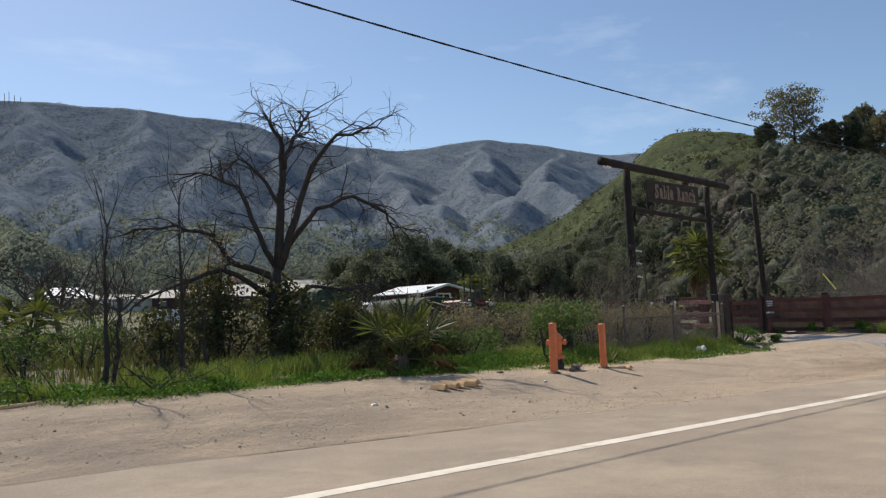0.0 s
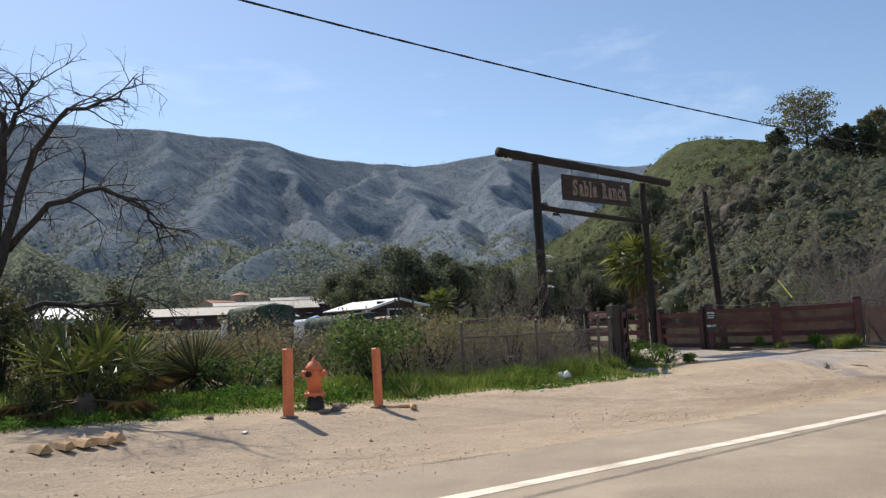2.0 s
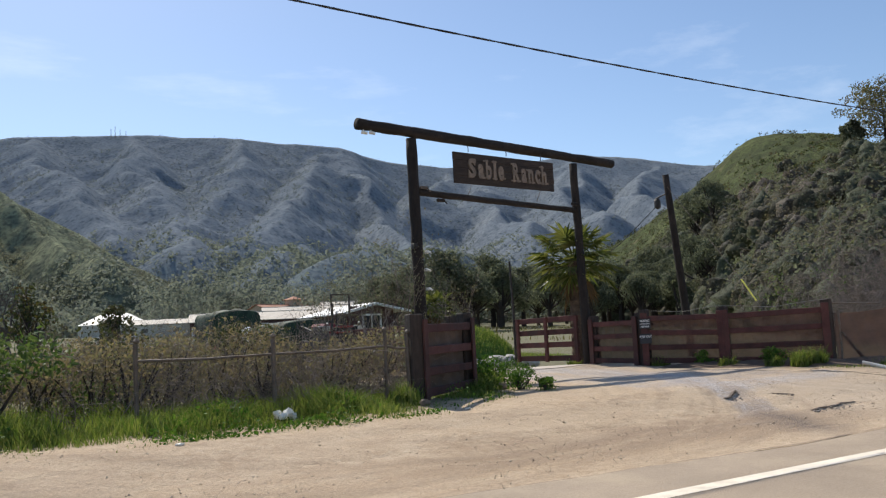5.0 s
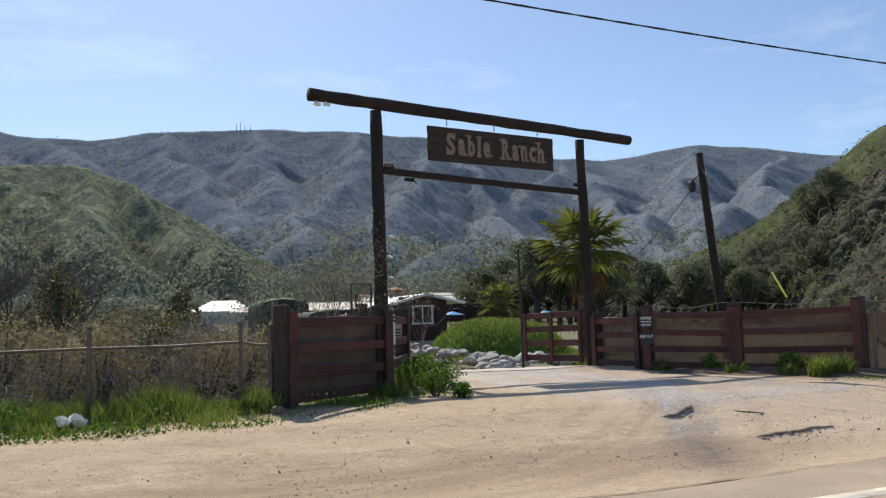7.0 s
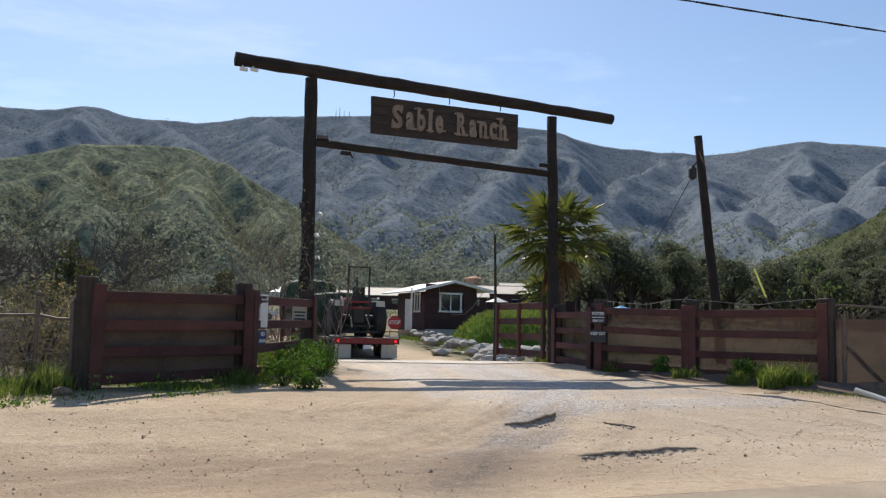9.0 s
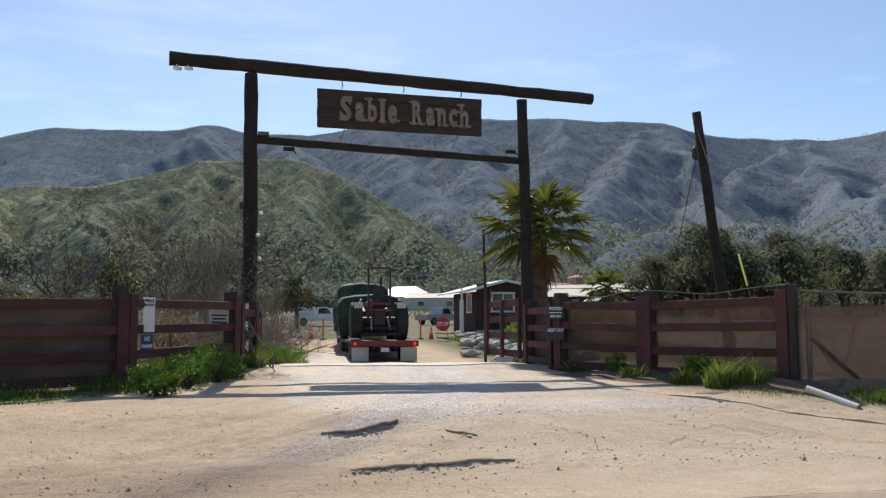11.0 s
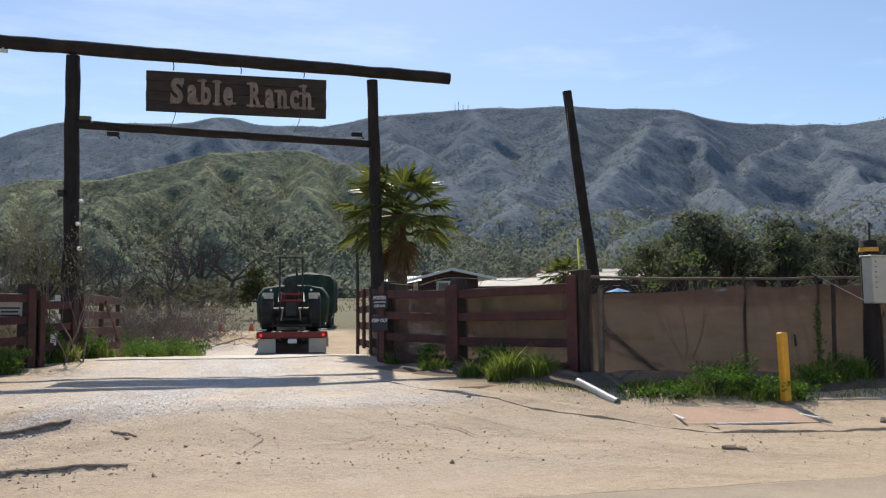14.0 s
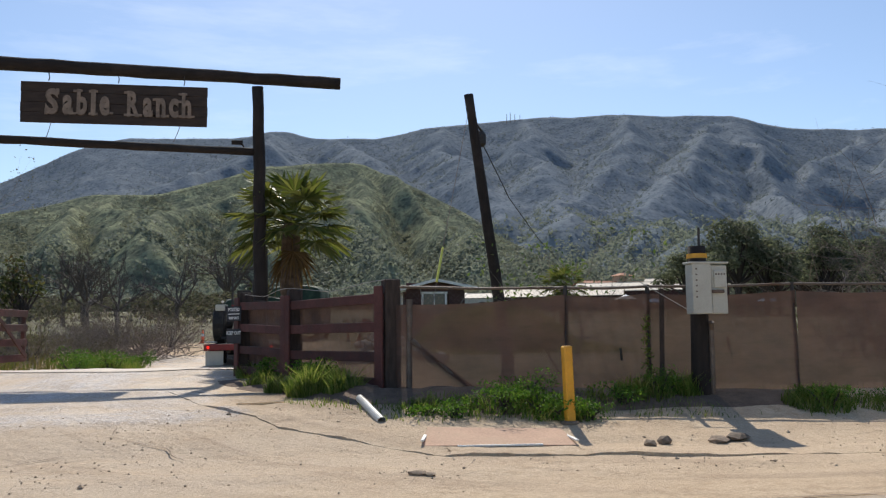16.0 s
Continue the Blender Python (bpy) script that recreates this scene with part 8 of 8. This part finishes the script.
tr = thing("tractor", (TX + 0.05, TY + 1.5, tz + 0.86), "dark red and black tractor loaded on the flatbed", "tractor", turn=-4)
tr.scale = (1.12, 1.12, 1.16)
for s in (-1, 1):
    wheel(tr, s * 0.86, 0.3, 0.68, 0.68, 0.42, DARKSTEEL)
    wheel(tr, s * 0.7, 2.2, 0.42, 0.42, 0.28, DARKSTEEL)
    part("fender", Geo().box((s * 0.8, 0.1, 1.33), (0.34, 0.7, 0.05), None, 0.02).box((s * 0.8, -0.27, 1.24), (0.34, 0.05, 0.2), None, 0.015), GREYBOX, tr, "pale fender")
    part("lamp", Geo().tube([(s * 0.72, -0.2, 1.45), (s * 0.72, -0.27, 1.45)], 0.045, 10), WHITEPAINT, tr)
    part("roll_bar_post", Geo().box((s * 0.41, 0.0, 1.63), (0.07, 0.07, 1.95), None, 0.01), DARKSTEEL, tr)
    part("loader_arm", Geo().box((s * 0.45, 2.1, 1.2), (0.12, 2.2, 0.16), Matrix.Rotation(0.2, 3, "X"), 0.02), DARKSTEEL, tr)
    part("lift_link", Geo().tube([(s * 0.3, -0.1, 0.75), (s * 0.35, -0.6, 0.35)], 0.04, 8), DARKSTEEL, tr)
part("roll_bar_top", Geo().box((0, 0, 2.6), (0.89, 0.07, 0.06), None, 0.01), DARKSTEEL, tr)
part("axle_housing", Geo().tube([(-0.7, 0.3, 0.68), (0.7, 0.3, 0.68)], 0.16, 12).box((0, 0.2, 0.8), (0.5, 0.7, 0.6), None, 0.05), DARKSTEEL, tr)
part("bonnet", Geo().box((0, 1.7, 1.15), (0.62, 1.6, 0.7), None, 0.1), REDMETAL, tr, "dark red bonnet")
part("seat", Geo().box((0, 0.2, 1.22), (0.5, 0.45, 0.14), None, 0.05).box((0, 0.0, 1.55), (0.48, 0.12, 0.6), None, 0.05), BLACK, tr, "black seat")
for z, w in ((1.08, 0.85), (1.3, 0.8), (0.42, 1.1), (0.2, 1.5)):
    part("cross_bar", Geo().box((0, -0.32, z), (w, 0.07, 0.08), None, 0.015), REDMETAL if z > 1 else DARKSTEEL, tr)
part("exhaust", Geo().tube([(0.2, 1.2, 1.4), (0.2, 1.2, 2.3)], 0.04, 8), DARKSTEEL, tr)


def tarp_truck(x, y, w, l, h, turn, seed, label):
    """A goods truck whose load is lashed under a tarpaulin."""
    z = lz(x, y)
    t = thing("tarped_truck", (x, y, z), label, "truck", turn=turn)
    r = random.Random(seed)
    nx, ny = 14, 20
    vs, fs = [], []
    prof = [(-0.5, 0.95), (-0.52, 1.4), (-0.53, 2.0), (-0.51, h - 0.35), (-0.44, h - 0.08), (-0.25, h + 0.02), (0, h + 0.06), (0.25, h + 0.02), (0.44, h - 0.08), (0.51, h - 0.35), (0.53, 2.0), (0.52, 1.4), (0.5, 0.95)]
    for j in range(ny + 1):
        for px, pz in prof:
            k = math.sin(j * 1.9 + px * 7) * 0.035 + r.uniform(-0.02, 0.02)
            shrink = 0.96 if j in (0, ny) else 1
            vs.append((px * w * (shrink + k), l * j / ny, 0.95 + (pz - 0.95) * (shrink + 0.6 * k)))
    m = len(prof)
    for j in range(ny):
        for i in range(m - 1):
            fs.append((j * m + i, j * m + i + 1, (j + 1) * m + i + 1, (j + 1) * m + i))
    fs += [tuple(range(m))[::-1], tuple(ny * m + i for i in range(m))]
    part("tarpaulin", Geo().add(vs, fs), TARP, t, "dark green tarpaulin pulled over the load", True)
    for y0 in (0.6, l * 0.5, l - 0.6):
        part("strap", Geo().tube([(px * w * 1.03, y0, pz + 0.02) for px, pz in prof], 0.015, 5), BLACK, t)
    part("bed", Geo().box((0, l / 2, 0.85), (w * 0.96, l, 0.2), None, 0.02), DARKSTEEL, t)
    part("cab", Geo().box((0, l + 1.1, 1.55), (w * 0.9, 1.8, 2.0), None, 0.15), CARWHITE, t, "white cab")
    for s in (-1, 1):
        for y0 in (0.9, 1.9, l + 1.2):
            wheel(t, s * w * 0.4, y0, 0.48, 0.48, 0.3)
    return t


tarp_truck(35.85, 38.6, 3.0, 5.2, 2.6, -6, 4, "truck with its load under a dark green tarpaulin")
tarp_truck(37.7, 52, 3.0, 5.6, 3.3, -8, 5, "tall truck with its load under a green tarpaulin")


def pickup(x, y, turn, paint, label, cap=False):
    t = thing("pickup_truck", (x, y, lz(x, y)), label, "car", turn=turn)
    body = Geo()
    prof = [(-2.6, 0.45), (-2.62, 0.95), (-0.55, 1.0), (-0.35, 1.02), (0.75, 1.05), (1.0, 1.02), (2.35, 0.95), (2.6, 0.75), (2.6, 0.45)]
    n = len(prof)
    body.add([(px, s * 0.92, pz) for s in (-1, 1) for px, pz in prof], [tuple(range(n))[::-1], tuple(range(n, 2 * n))] + [(i, (i + 1) % n, n + (i + 1) % n, n + i) for i in range(n)])
    part("body", body, paint, t)
    cabp = [(-0.6, 1.0), (-0.45, 1.68), (0.45, 1.72), (1.05, 1.02)]
    part("cab", Geo().add([(px, s * 0.82, pz) for s in (-1, 1) for px, pz in cabp], [(3, 2, 1, 0), (4, 5, 6, 7)] + [(i, (i + 1) % 4, 4 + (i + 1) % 4, 4 + i) for i in range(4)]), paint, t)
    for s in (-1, 1):
        part("side_window", Geo().add([(px, s * 0.835, pz) for px, pz in ((-0.42, 1.1), (-0.33, 1.58), (0.38, 1.6), (0.8, 1.1))], [(0, 1, 2, 3)]), GLASS, t)
        for x0 in (-1.7, 1.7):
            o = part("wheel", Geo().tube([(x0, s * 0.72, 0.36), (x0, s * 0.93, 0.36)], 0.36, 18), BLACK, t, "black tyre")
            part("rim", Geo().tube([(x0, s * 0.9, 0.36), (x0, s * 0.945, 0.36)], 0.2, 14), GALV, o)
    if cap:
        part("canopy", Geo().box((-1.6, 0, 1.35), (1.9, 1.75, 0.7), None, 0.06), paint, t)
    return t


pickup(38.3, 78, -5, CARWHITE, "white pickup parked in the ranch yard", True)
pickup(50.5, 82, 30, CARGREY, "dark silver car parked by the tent")

# ---------------------------------------------------------------- hut, tent and far buildings
HX0, HX1, HY0, HY1 = 43.5, 46.95, 48.0, 53.0
hz = lz(45, 50) + 0.45
hut = thing("gate_hut", (45.75, 48.7, hz), "dark red boarded hut with white trim and a white roof", "hut")


def hr(x, y, z):
    return (x - 45.2, y - 48.0, z - hz)


EAVE, PEAK = 3.55, 4.1
part("plinth", Geo().box(hr((HX0 + HX1) / 2, (HY0 + HY1) / 2, hz - 0.25), (HX1 - HX0, HY1 - HY0, 0.7), None, 0.02), CONCRETE, hut)
for k in range(9):                                  # boards of the gable wall, lapped
    z = hz + 0.1 + k * 0.31
    half = (HX1 - HX0) / 2
    if z < 2.2 or z > 3.4:
        part("board", Geo().box(hr((HX0 + HX1) / 2, HY0 + 0.02, z + 0.155), (2 * half, 0.05, 0.32), Matrix.Rotation(0.04, 3, "X"), 0.005), BARNRED, hut)
    else:
        part("board", Geo().box(hr((HX0 + 44.55) / 2, HY0 + 0.02, z + 0.155), (44.55 - HX0, 0.05, 0.32), Matrix.Rotation(0.04, 3, "X"), 0.005), BARNRED, hut)
        part("board", Geo().box(hr((HX1 + 46.05) / 2, HY0 + 0.02, z + 0.155), (HX1 - 46.05, 0.05, 0.32), Matrix.Rotation(0.04, 3, "X"), 0.005), BARNRED, hut)
part("gable", Geo().add([hr(HX0, HY0 + 0.03, EAVE - 0.25), hr(HX1, HY0 + 0.03, EAVE - 0.25), hr(HX1, HY0 + 0.03, EAVE), hr(45.2, HY0 + 0.03, PEAK), hr(HX0, HY0 + 0.03, EAVE),
                         hr(HX0, HY0 + 0.1, EAVE - 0.25), hr(HX1, HY0 + 0.1, EAVE - 0.25), hr(HX1, HY0 + 0.1, EAVE), hr(45.2, HY0 + 0.1, PEAK), hr(HX0, HY0 + 0.1, EAVE)],
                        [(0, 1, 2, 3, 4), (9, 8, 7, 6, 5), (0, 5, 6, 1), (1, 6, 7, 2), (2, 7, 8, 3), (3, 8, 9, 4), (4, 9, 5, 0)]), BARNRED, hut)
for x, name in ((HX0, "side_wall"), (HX1, "side_wall")):
    part(name, Geo().box(hr(x, (HY0 + HY1) / 2, (hz + EAVE) / 2), (0.1, HY1 - HY0 - 0.1, EAVE - hz), None, 0.01), BARNRED, hut)
part("back_wall", Geo().box(hr((HX0 + HX1) / 2, HY1, (hz + EAVE) / 2), (HX1 - HX0, 0.1, EAVE - hz), None, 0.01), BARNRED, hut)
for x1, z1 in ((42.5, 3.52), (47.95, 3.66)):        # roof falls from the ridge to each eave
    run, drop = abs(x1 - 45.2), PEAK + 0.12 - z1
    ang = math.atan2(drop, run) * (1 if x1 > 45.2 else -1)
    mid_x, mid_z, span = (45.2 + x1) / 2, (PEAK + 0.12 + z1) / 2, math.hypot(run, drop) + 0.03
    part("roof_panel", Geo().box(hr(mid_x, 50.45, mid_z), (span, 6.1, 0.08), Matrix.Rotation(ang, 3, "Y"), 0.01), WHITEROOF, hut, "white sheet roof panel")
    part("fascia", Geo().box(hr(mid_x, 47.38, mid_z - 0.03), (span, 0.04, 0.16), Matrix.Rotation(ang, 3, "Y"), 0.005), WHITEPAINT, hut, "white fascia board")


def framed_window(parent, cx, cy, cz, w, h, depth_axis, panes=2):
    o = part("window", Geo().box(hr(cx, cy, cz), (w if depth_axis == "y" else 0.03, 0.03 if depth_axis == "y" else w, h), None, 0.003), GLASS, parent, "dark glass in a white frame")
    for a, b, sw, sh in ((0, h / 2, w + 0.2, 0.12), (0, -h / 2, w + 0.2, 0.12), (-w / 2, 0, 0.12, h), (w / 2, 0, 0.12, h), (0, 0, 0.06, h)):
        if depth_axis == "y":
            part("frame_bar", Geo().box(hr(cx + a, cy - 0.04, cz + b), (sw, 0.06, sh), None, 0.006), WHITEPAINT, o)
        else:
            part("frame_bar", Geo().box(hr(cx - 0.04, cy + a, cz + b), (0.06, sw, sh), None, 0.006), WHITEPAINT, o)
    return o


framed_window(hut, 45.15, HY0 - 0.02, 2.9, 1.4, 1.12, "y")
framed_window(hut, HX0 - 0.07, 49.2, 2.87, 0.9, 1.1, "x")
part("door", Geo().box(hr(HX0 - 0.06, 51.0, hz + 1.0), (0.06, 0.9, 2.0), None, 0.01), WHITEPAINT, hut, "white side door")
part("porch_post", Geo().box(hr(42.6, 48.1, (hz + 3.75) / 2 - 0.3), (0.1, 0.1, 3.75 - hz + 0.6), None, 0.01), WHITEPAINT, hut)
part("ramp", Geo().box(hr(42.6, 49.5, hz - 0.1), (1.7, 3.4, 0.12), None, 0.02), GREYWOOD, hut, "grey boarded porch floor")
rp = [hr(44.3, 47.8, 3.75), hr(44.5, 47.7, 2.6), hr(45.2, 47.6, 2.15), hr(46.0, 47.7, 2.2), hr(46.6, 47.7, 2.7), hr(47.2, 47.6, 3.6)]
part("cable_loop", Geo().tube(rp, 0.02, 6), ROPE, hut, "pale cable looped across the front")

rr = random.Random(77)
for i in range(76):                                 # broken concrete along the bank and the drive
    s = rr.random()
    x, y = 39.2 + 3.6 * s + rr.gauss(0, 0.5) + (0.9 if s < 0.4 else 0), 29.2 + 15.5 * s + rr.gauss(0, 0.7)
    if i > 58:
        x, y = 40.6 + rr.uniform(-1.2, 2.2), 31 + rr.uniform(-1.5, 2)
    k = rr.uniform(0.4, 1.2)
    g = Geo().rock((0, 0, 0), (k, k * rr.uniform(0.5, 0.9), k * rr.uniform(0.35, 0.6)), rr, 0.2)
    ob = solo("rubble", g, CONCRETE, (x, y, lz(x, y) + k * 0.12 + 0.45 * max(0, 1 - abs(x - 41.6) / 1.9)), "broken pale concrete lump beside the drive", "rubble", "rubble heap", turn=rr.uniform(0, 180))
for i in range(14):
    x, y = 30.6 + rr.gauss(0, 0.9), 29.5 + rr.gauss(0, 1.0)
    k = rr.uniform(0.15, 0.4)
    solo("rubble", Geo().rock((0, 0, 0), (k, k * 0.8, k * 0.5), rr), CONCRETE, (x, y, lz(x, y) + k * 0.15), "broken pale concrete lump beside the drive", "rubble", "rubble heap")

tent = thing("marquee", (78.4, 226, lz(78.4, 226)), "large white peaked marquee tent", "tent", turn=-18)
tw, td, te, tp_ = 17, 12, 3.0, 6.0
part("roof", Geo().add([(-tw / 2, -td / 2, te), (tw / 2, -td / 2, te), (tw / 2, td / 2, te), (-tw / 2, td / 2, te), (-tw * 0.18, 0, tp_), (tw * 0.18, 0, tp_)], [(0, 1, 5, 4), (1, 2, 5), (2, 3, 4, 5), (3, 0, 4), (3, 2, 1, 0)]), WHITEROOF, tent, "white canvas roof")
for x, y, sx, sy in ((0, -td / 2, tw, 0.06), (0, td / 2, tw, 0.06), (-tw / 2, 0, 0.06, td), (tw / 2, 0, 0.06, td)):
    part("side_wall", Geo().box((x, y, te / 2 - 0.2), (sx, sy, te + 0.3), None, 0.01), GREYBOX, tent)


def long_barn(x, y, turn, l, w, eave, ridge, roof_mat, wall_mat, label, bays=0, cupola=False, name="barn"):
    z = lz(x, y)
    t = thing(name, (x, y, z), label, "building", turn=turn)
    for sx, sy, px, py in ((l, 0.2, 0, -w / 2), (l, 0.2, 0, w / 2), (0.2, w, -l / 2, 0), (0.2, w, l / 2, 0)):
        part("wall", Geo().box((px, py, eave / 2 - 0.5), (sx, sy, eave + 1), None, 0.02), wall_mat, t)
    slope = math.atan2(ridge - eave, w / 2)
    for s in (-1, 1):
        part("roof_panel", Geo().box((0, s * w * 0.26, (ridge + eave) / 2 + 0.05), (l + 1.2, (w * 0.56) / math.cos(slope), 0.15), Matrix.Rotation(-s * slope, 3, "X"), 0.02), roof_mat, t)
    for s in (-1, 1):
        part("gable", Geo().add([(s * l / 2, -w / 2, eave), (s * l / 2, w / 2, eave), (s * l / 2, 0, ridge), (s * (l / 2 - 0.2), -w / 2, eave), (s * (l / 2 - 0.2), w / 2, eave), (s * (l / 2 - 0.2), 0, ridge)], [(0, 1, 2), (5, 4, 3), (0, 3, 4, 1), (1, 4, 5, 2), (2, 5, 3, 0)]), wall_mat, t)
    for i in range(bays):
        px = -l / 2 + (i + 0.5) * l / bays
        o = part("window", Geo().box((px, -w / 2 - 0.08, eave * 0.55), (1.3, 0.06, 1.0), None, 0.01), GLASS, t)
        part("frame", Geo().box((px, -w / 2 - 0.1, eave * 0.55 + 0.55), (1.5, 0.08, 0.12), None, 0.01), WHITEPAINT, o)
    if cupola:
        part("cupola", Geo().box((0, 0, ridge + 0.8), (4.2, 3.2, 1.9), None, 0.05), BUFF, t, "buff stucco cupola")
        part("cupola_roof", Geo().add([(-2.7, -2.2, ridge + 1.7), (2.7, -2.2, ridge + 1.7), (2.7, 2.2, ridge + 1.7), (-2.7, 2.2, ridge + 1.7), (0, 0, ridge + 2.7)], [(0, 1, 4), (1, 2, 4), (2, 3, 4), (3, 0, 4), (3, 2, 1, 0)]), TILE, t, "terracotta hip roof")
    return t


long_barn(96, 180, -24, 27, 13, 3.0, 4.9, TANROOF, BARNRED, "long low stable building with a dusty tan roof", 6)
long_barn(119, 195, -24, 25, 13, 4.3, 6.4, TANROOF, BARNRED, "long low stable building with a dusty tan roof", 6)
long_barn(139, 206, -24, 20, 13, 5.6, 7.8, TANROOF, BARNRED, "tall tan-roofed barn at the yard's end", 5)
long_barn(131, 230, 20, 30, 12, 5.2, 7.4, TILE, BUFF, "buff house with a terracotta roof and cupola", 6, True, "ranch_house")
long_barn(98, 240, 12, 22, 9, 2.6, 3.8, WHITEROOF, WHITEPAINT, "low white shed beside the marquee", 5)
long_barn(84, 186, -24, 26, 9, 2.8, 3.9, TANROOF, GREYBOX, "low shed with a pale roof", 4)
long_barn(22, 190, 8, 9, 6, 2.4, 3.6, TILE, BUFF, "small brown-roofed shed in the valley", 2)


def canopy(x, y, w, h, mat, label):
    z = lz(x, y)
    t = thing("pop_up_canopy", (x, y, z), label, "canopy")
    part("top", Geo().add([(-w / 2, -w / 2, h * 0.72), (w / 2, -w / 2, h * 0.72), (w / 2, w / 2, h * 0.72), (-w / 2, w / 2, h * 0.72), (0, 0, h), (0, 0, h - 0.06)], [(0, 1, 4), (1, 2, 4), (2, 3, 4), (3, 0, 4), (1, 0, 5), (2, 1, 5), (3, 2, 5), (0, 3, 5)]), mat, t)
    for a in (-1, 1):
        for b in (-1, 1):
            part("leg", Geo().tube([(a * w * 0.48, b * w * 0.48, -0.1), (a * w * 0.48, b * w * 0.48, h * 0.73)], 0.04, 6), GALV, t)
    return t


canopy(104, 148, 3.6, 2.6, BLUE, "blue pop-up canopy in the ranch yard")
canopy(128, 150, 3.6, 2.6, BLUE, "blue pop-up canopy in the ranch yard")
canopy(100, 152, 3.4, 3.4, WHITEROOF, "white pop-up canopy in the ranch yard")

# radio masts on the far ridge
for i, (b, h) in enumerate([(15.2, 26), (15.45, 34), (15.75, 22), (16.1, 18)]):
    d = 1940
    x, y = 20 + d * math.sin(radians(b)), d * math.cos(radians(b))
    solo("radio_mast", Geo().tube([(0, 0, -14), (0, 0, h * 0.55)], [0.8, 0.5], 6), GALV, (x, y, 1.4 + d * math.tan(radians(14.0))), "thin radio mast on the mountain ridge", "mast", "ridge masts")

# ---------------------------------------------------------------- broken asphalt and gravel at the drive's mouth
solo("asphalt_chunk", Geo().rock((0, 0, 0.02), (0.22, 0.14, 0.06), random.Random(8), 0.35).rock((0.12, -0.06, 0.01), (0.14, 0.1, 0.05), random.Random(9), 0.35), SEAM, (38.72, 8.4, lz(38.72, 8.4)), "loose dark chunk of broken asphalt", "asphalt")

n = 44000
px = nrng.uniform(-2, 52, n)
py = 7.0 + nrng.gamma(2.0, 1.5, n)
verge = np.interp(px, [0, 10, 17, 24, 28, 30, 36, 39, 52], [13.8, 13.0, 12.2, 12.3, 14.5, 26, 22, 12.3, 12.0])
okp = (py < verge) & (fbm(px, py, 0.5, 3, 0.5, 44) > nrng.normal(0.12, 0.16, n))
px, py = px[okp], py[okp]
size = 0.003 + 0.014 * nrng.random(len(px)) ** 7
base = np.array([(1, 0, 0), (0.2, 1, 0), (-1, 0.2, 0), (-0.2, -0.9, 0), (0, 0, 0.8), (0.3, 0.2, -0.6)])
tri = np.array([(0, 1, 4), (1, 2, 4), (2, 3, 4), (3, 0, 4), (1, 0, 5), (2, 1, 5), (3, 2, 5), (0, 3, 5)])
ang = nrng.uniform(0, 6.28, len(px))
rotx = base[None, :, 0] * np.cos(ang)[:, None] - base[None, :, 1] * np.sin(ang)[:, None]
roty = base[None, :, 0] * np.sin(ang)[:, None] + base[None, :, 1] * np.cos(ang)[:, None]
pv = np.stack([rotx, roty, np.broadcast_to(base[None, :, 2], rotx.shape)], -1) * size[:, None, None] * nrng.uniform(0.6, 1.3, (len(px), 6, 1)) + np.stack([px, py, np.maximum(level(px, py), level(px, py * 0 + 5, False) + 0.012) + size * 0.25], 1)[:, None, :]
pf = (np.arange(len(px)) * 6)[:, None, None] + tri[None]
PEBBLE = plain("loose_pebbles", (0.68, 0.55, 0.4), 0.9, scale=3, vary=0.3, random_by="island")
tagged(new("gravel", arrays("gravel", pv.reshape(-1, 3), pf.reshape(-1, 3), PEBBLE)), "loose pebbles and clods strewn over the dirt", "gravel", kind="stuff")
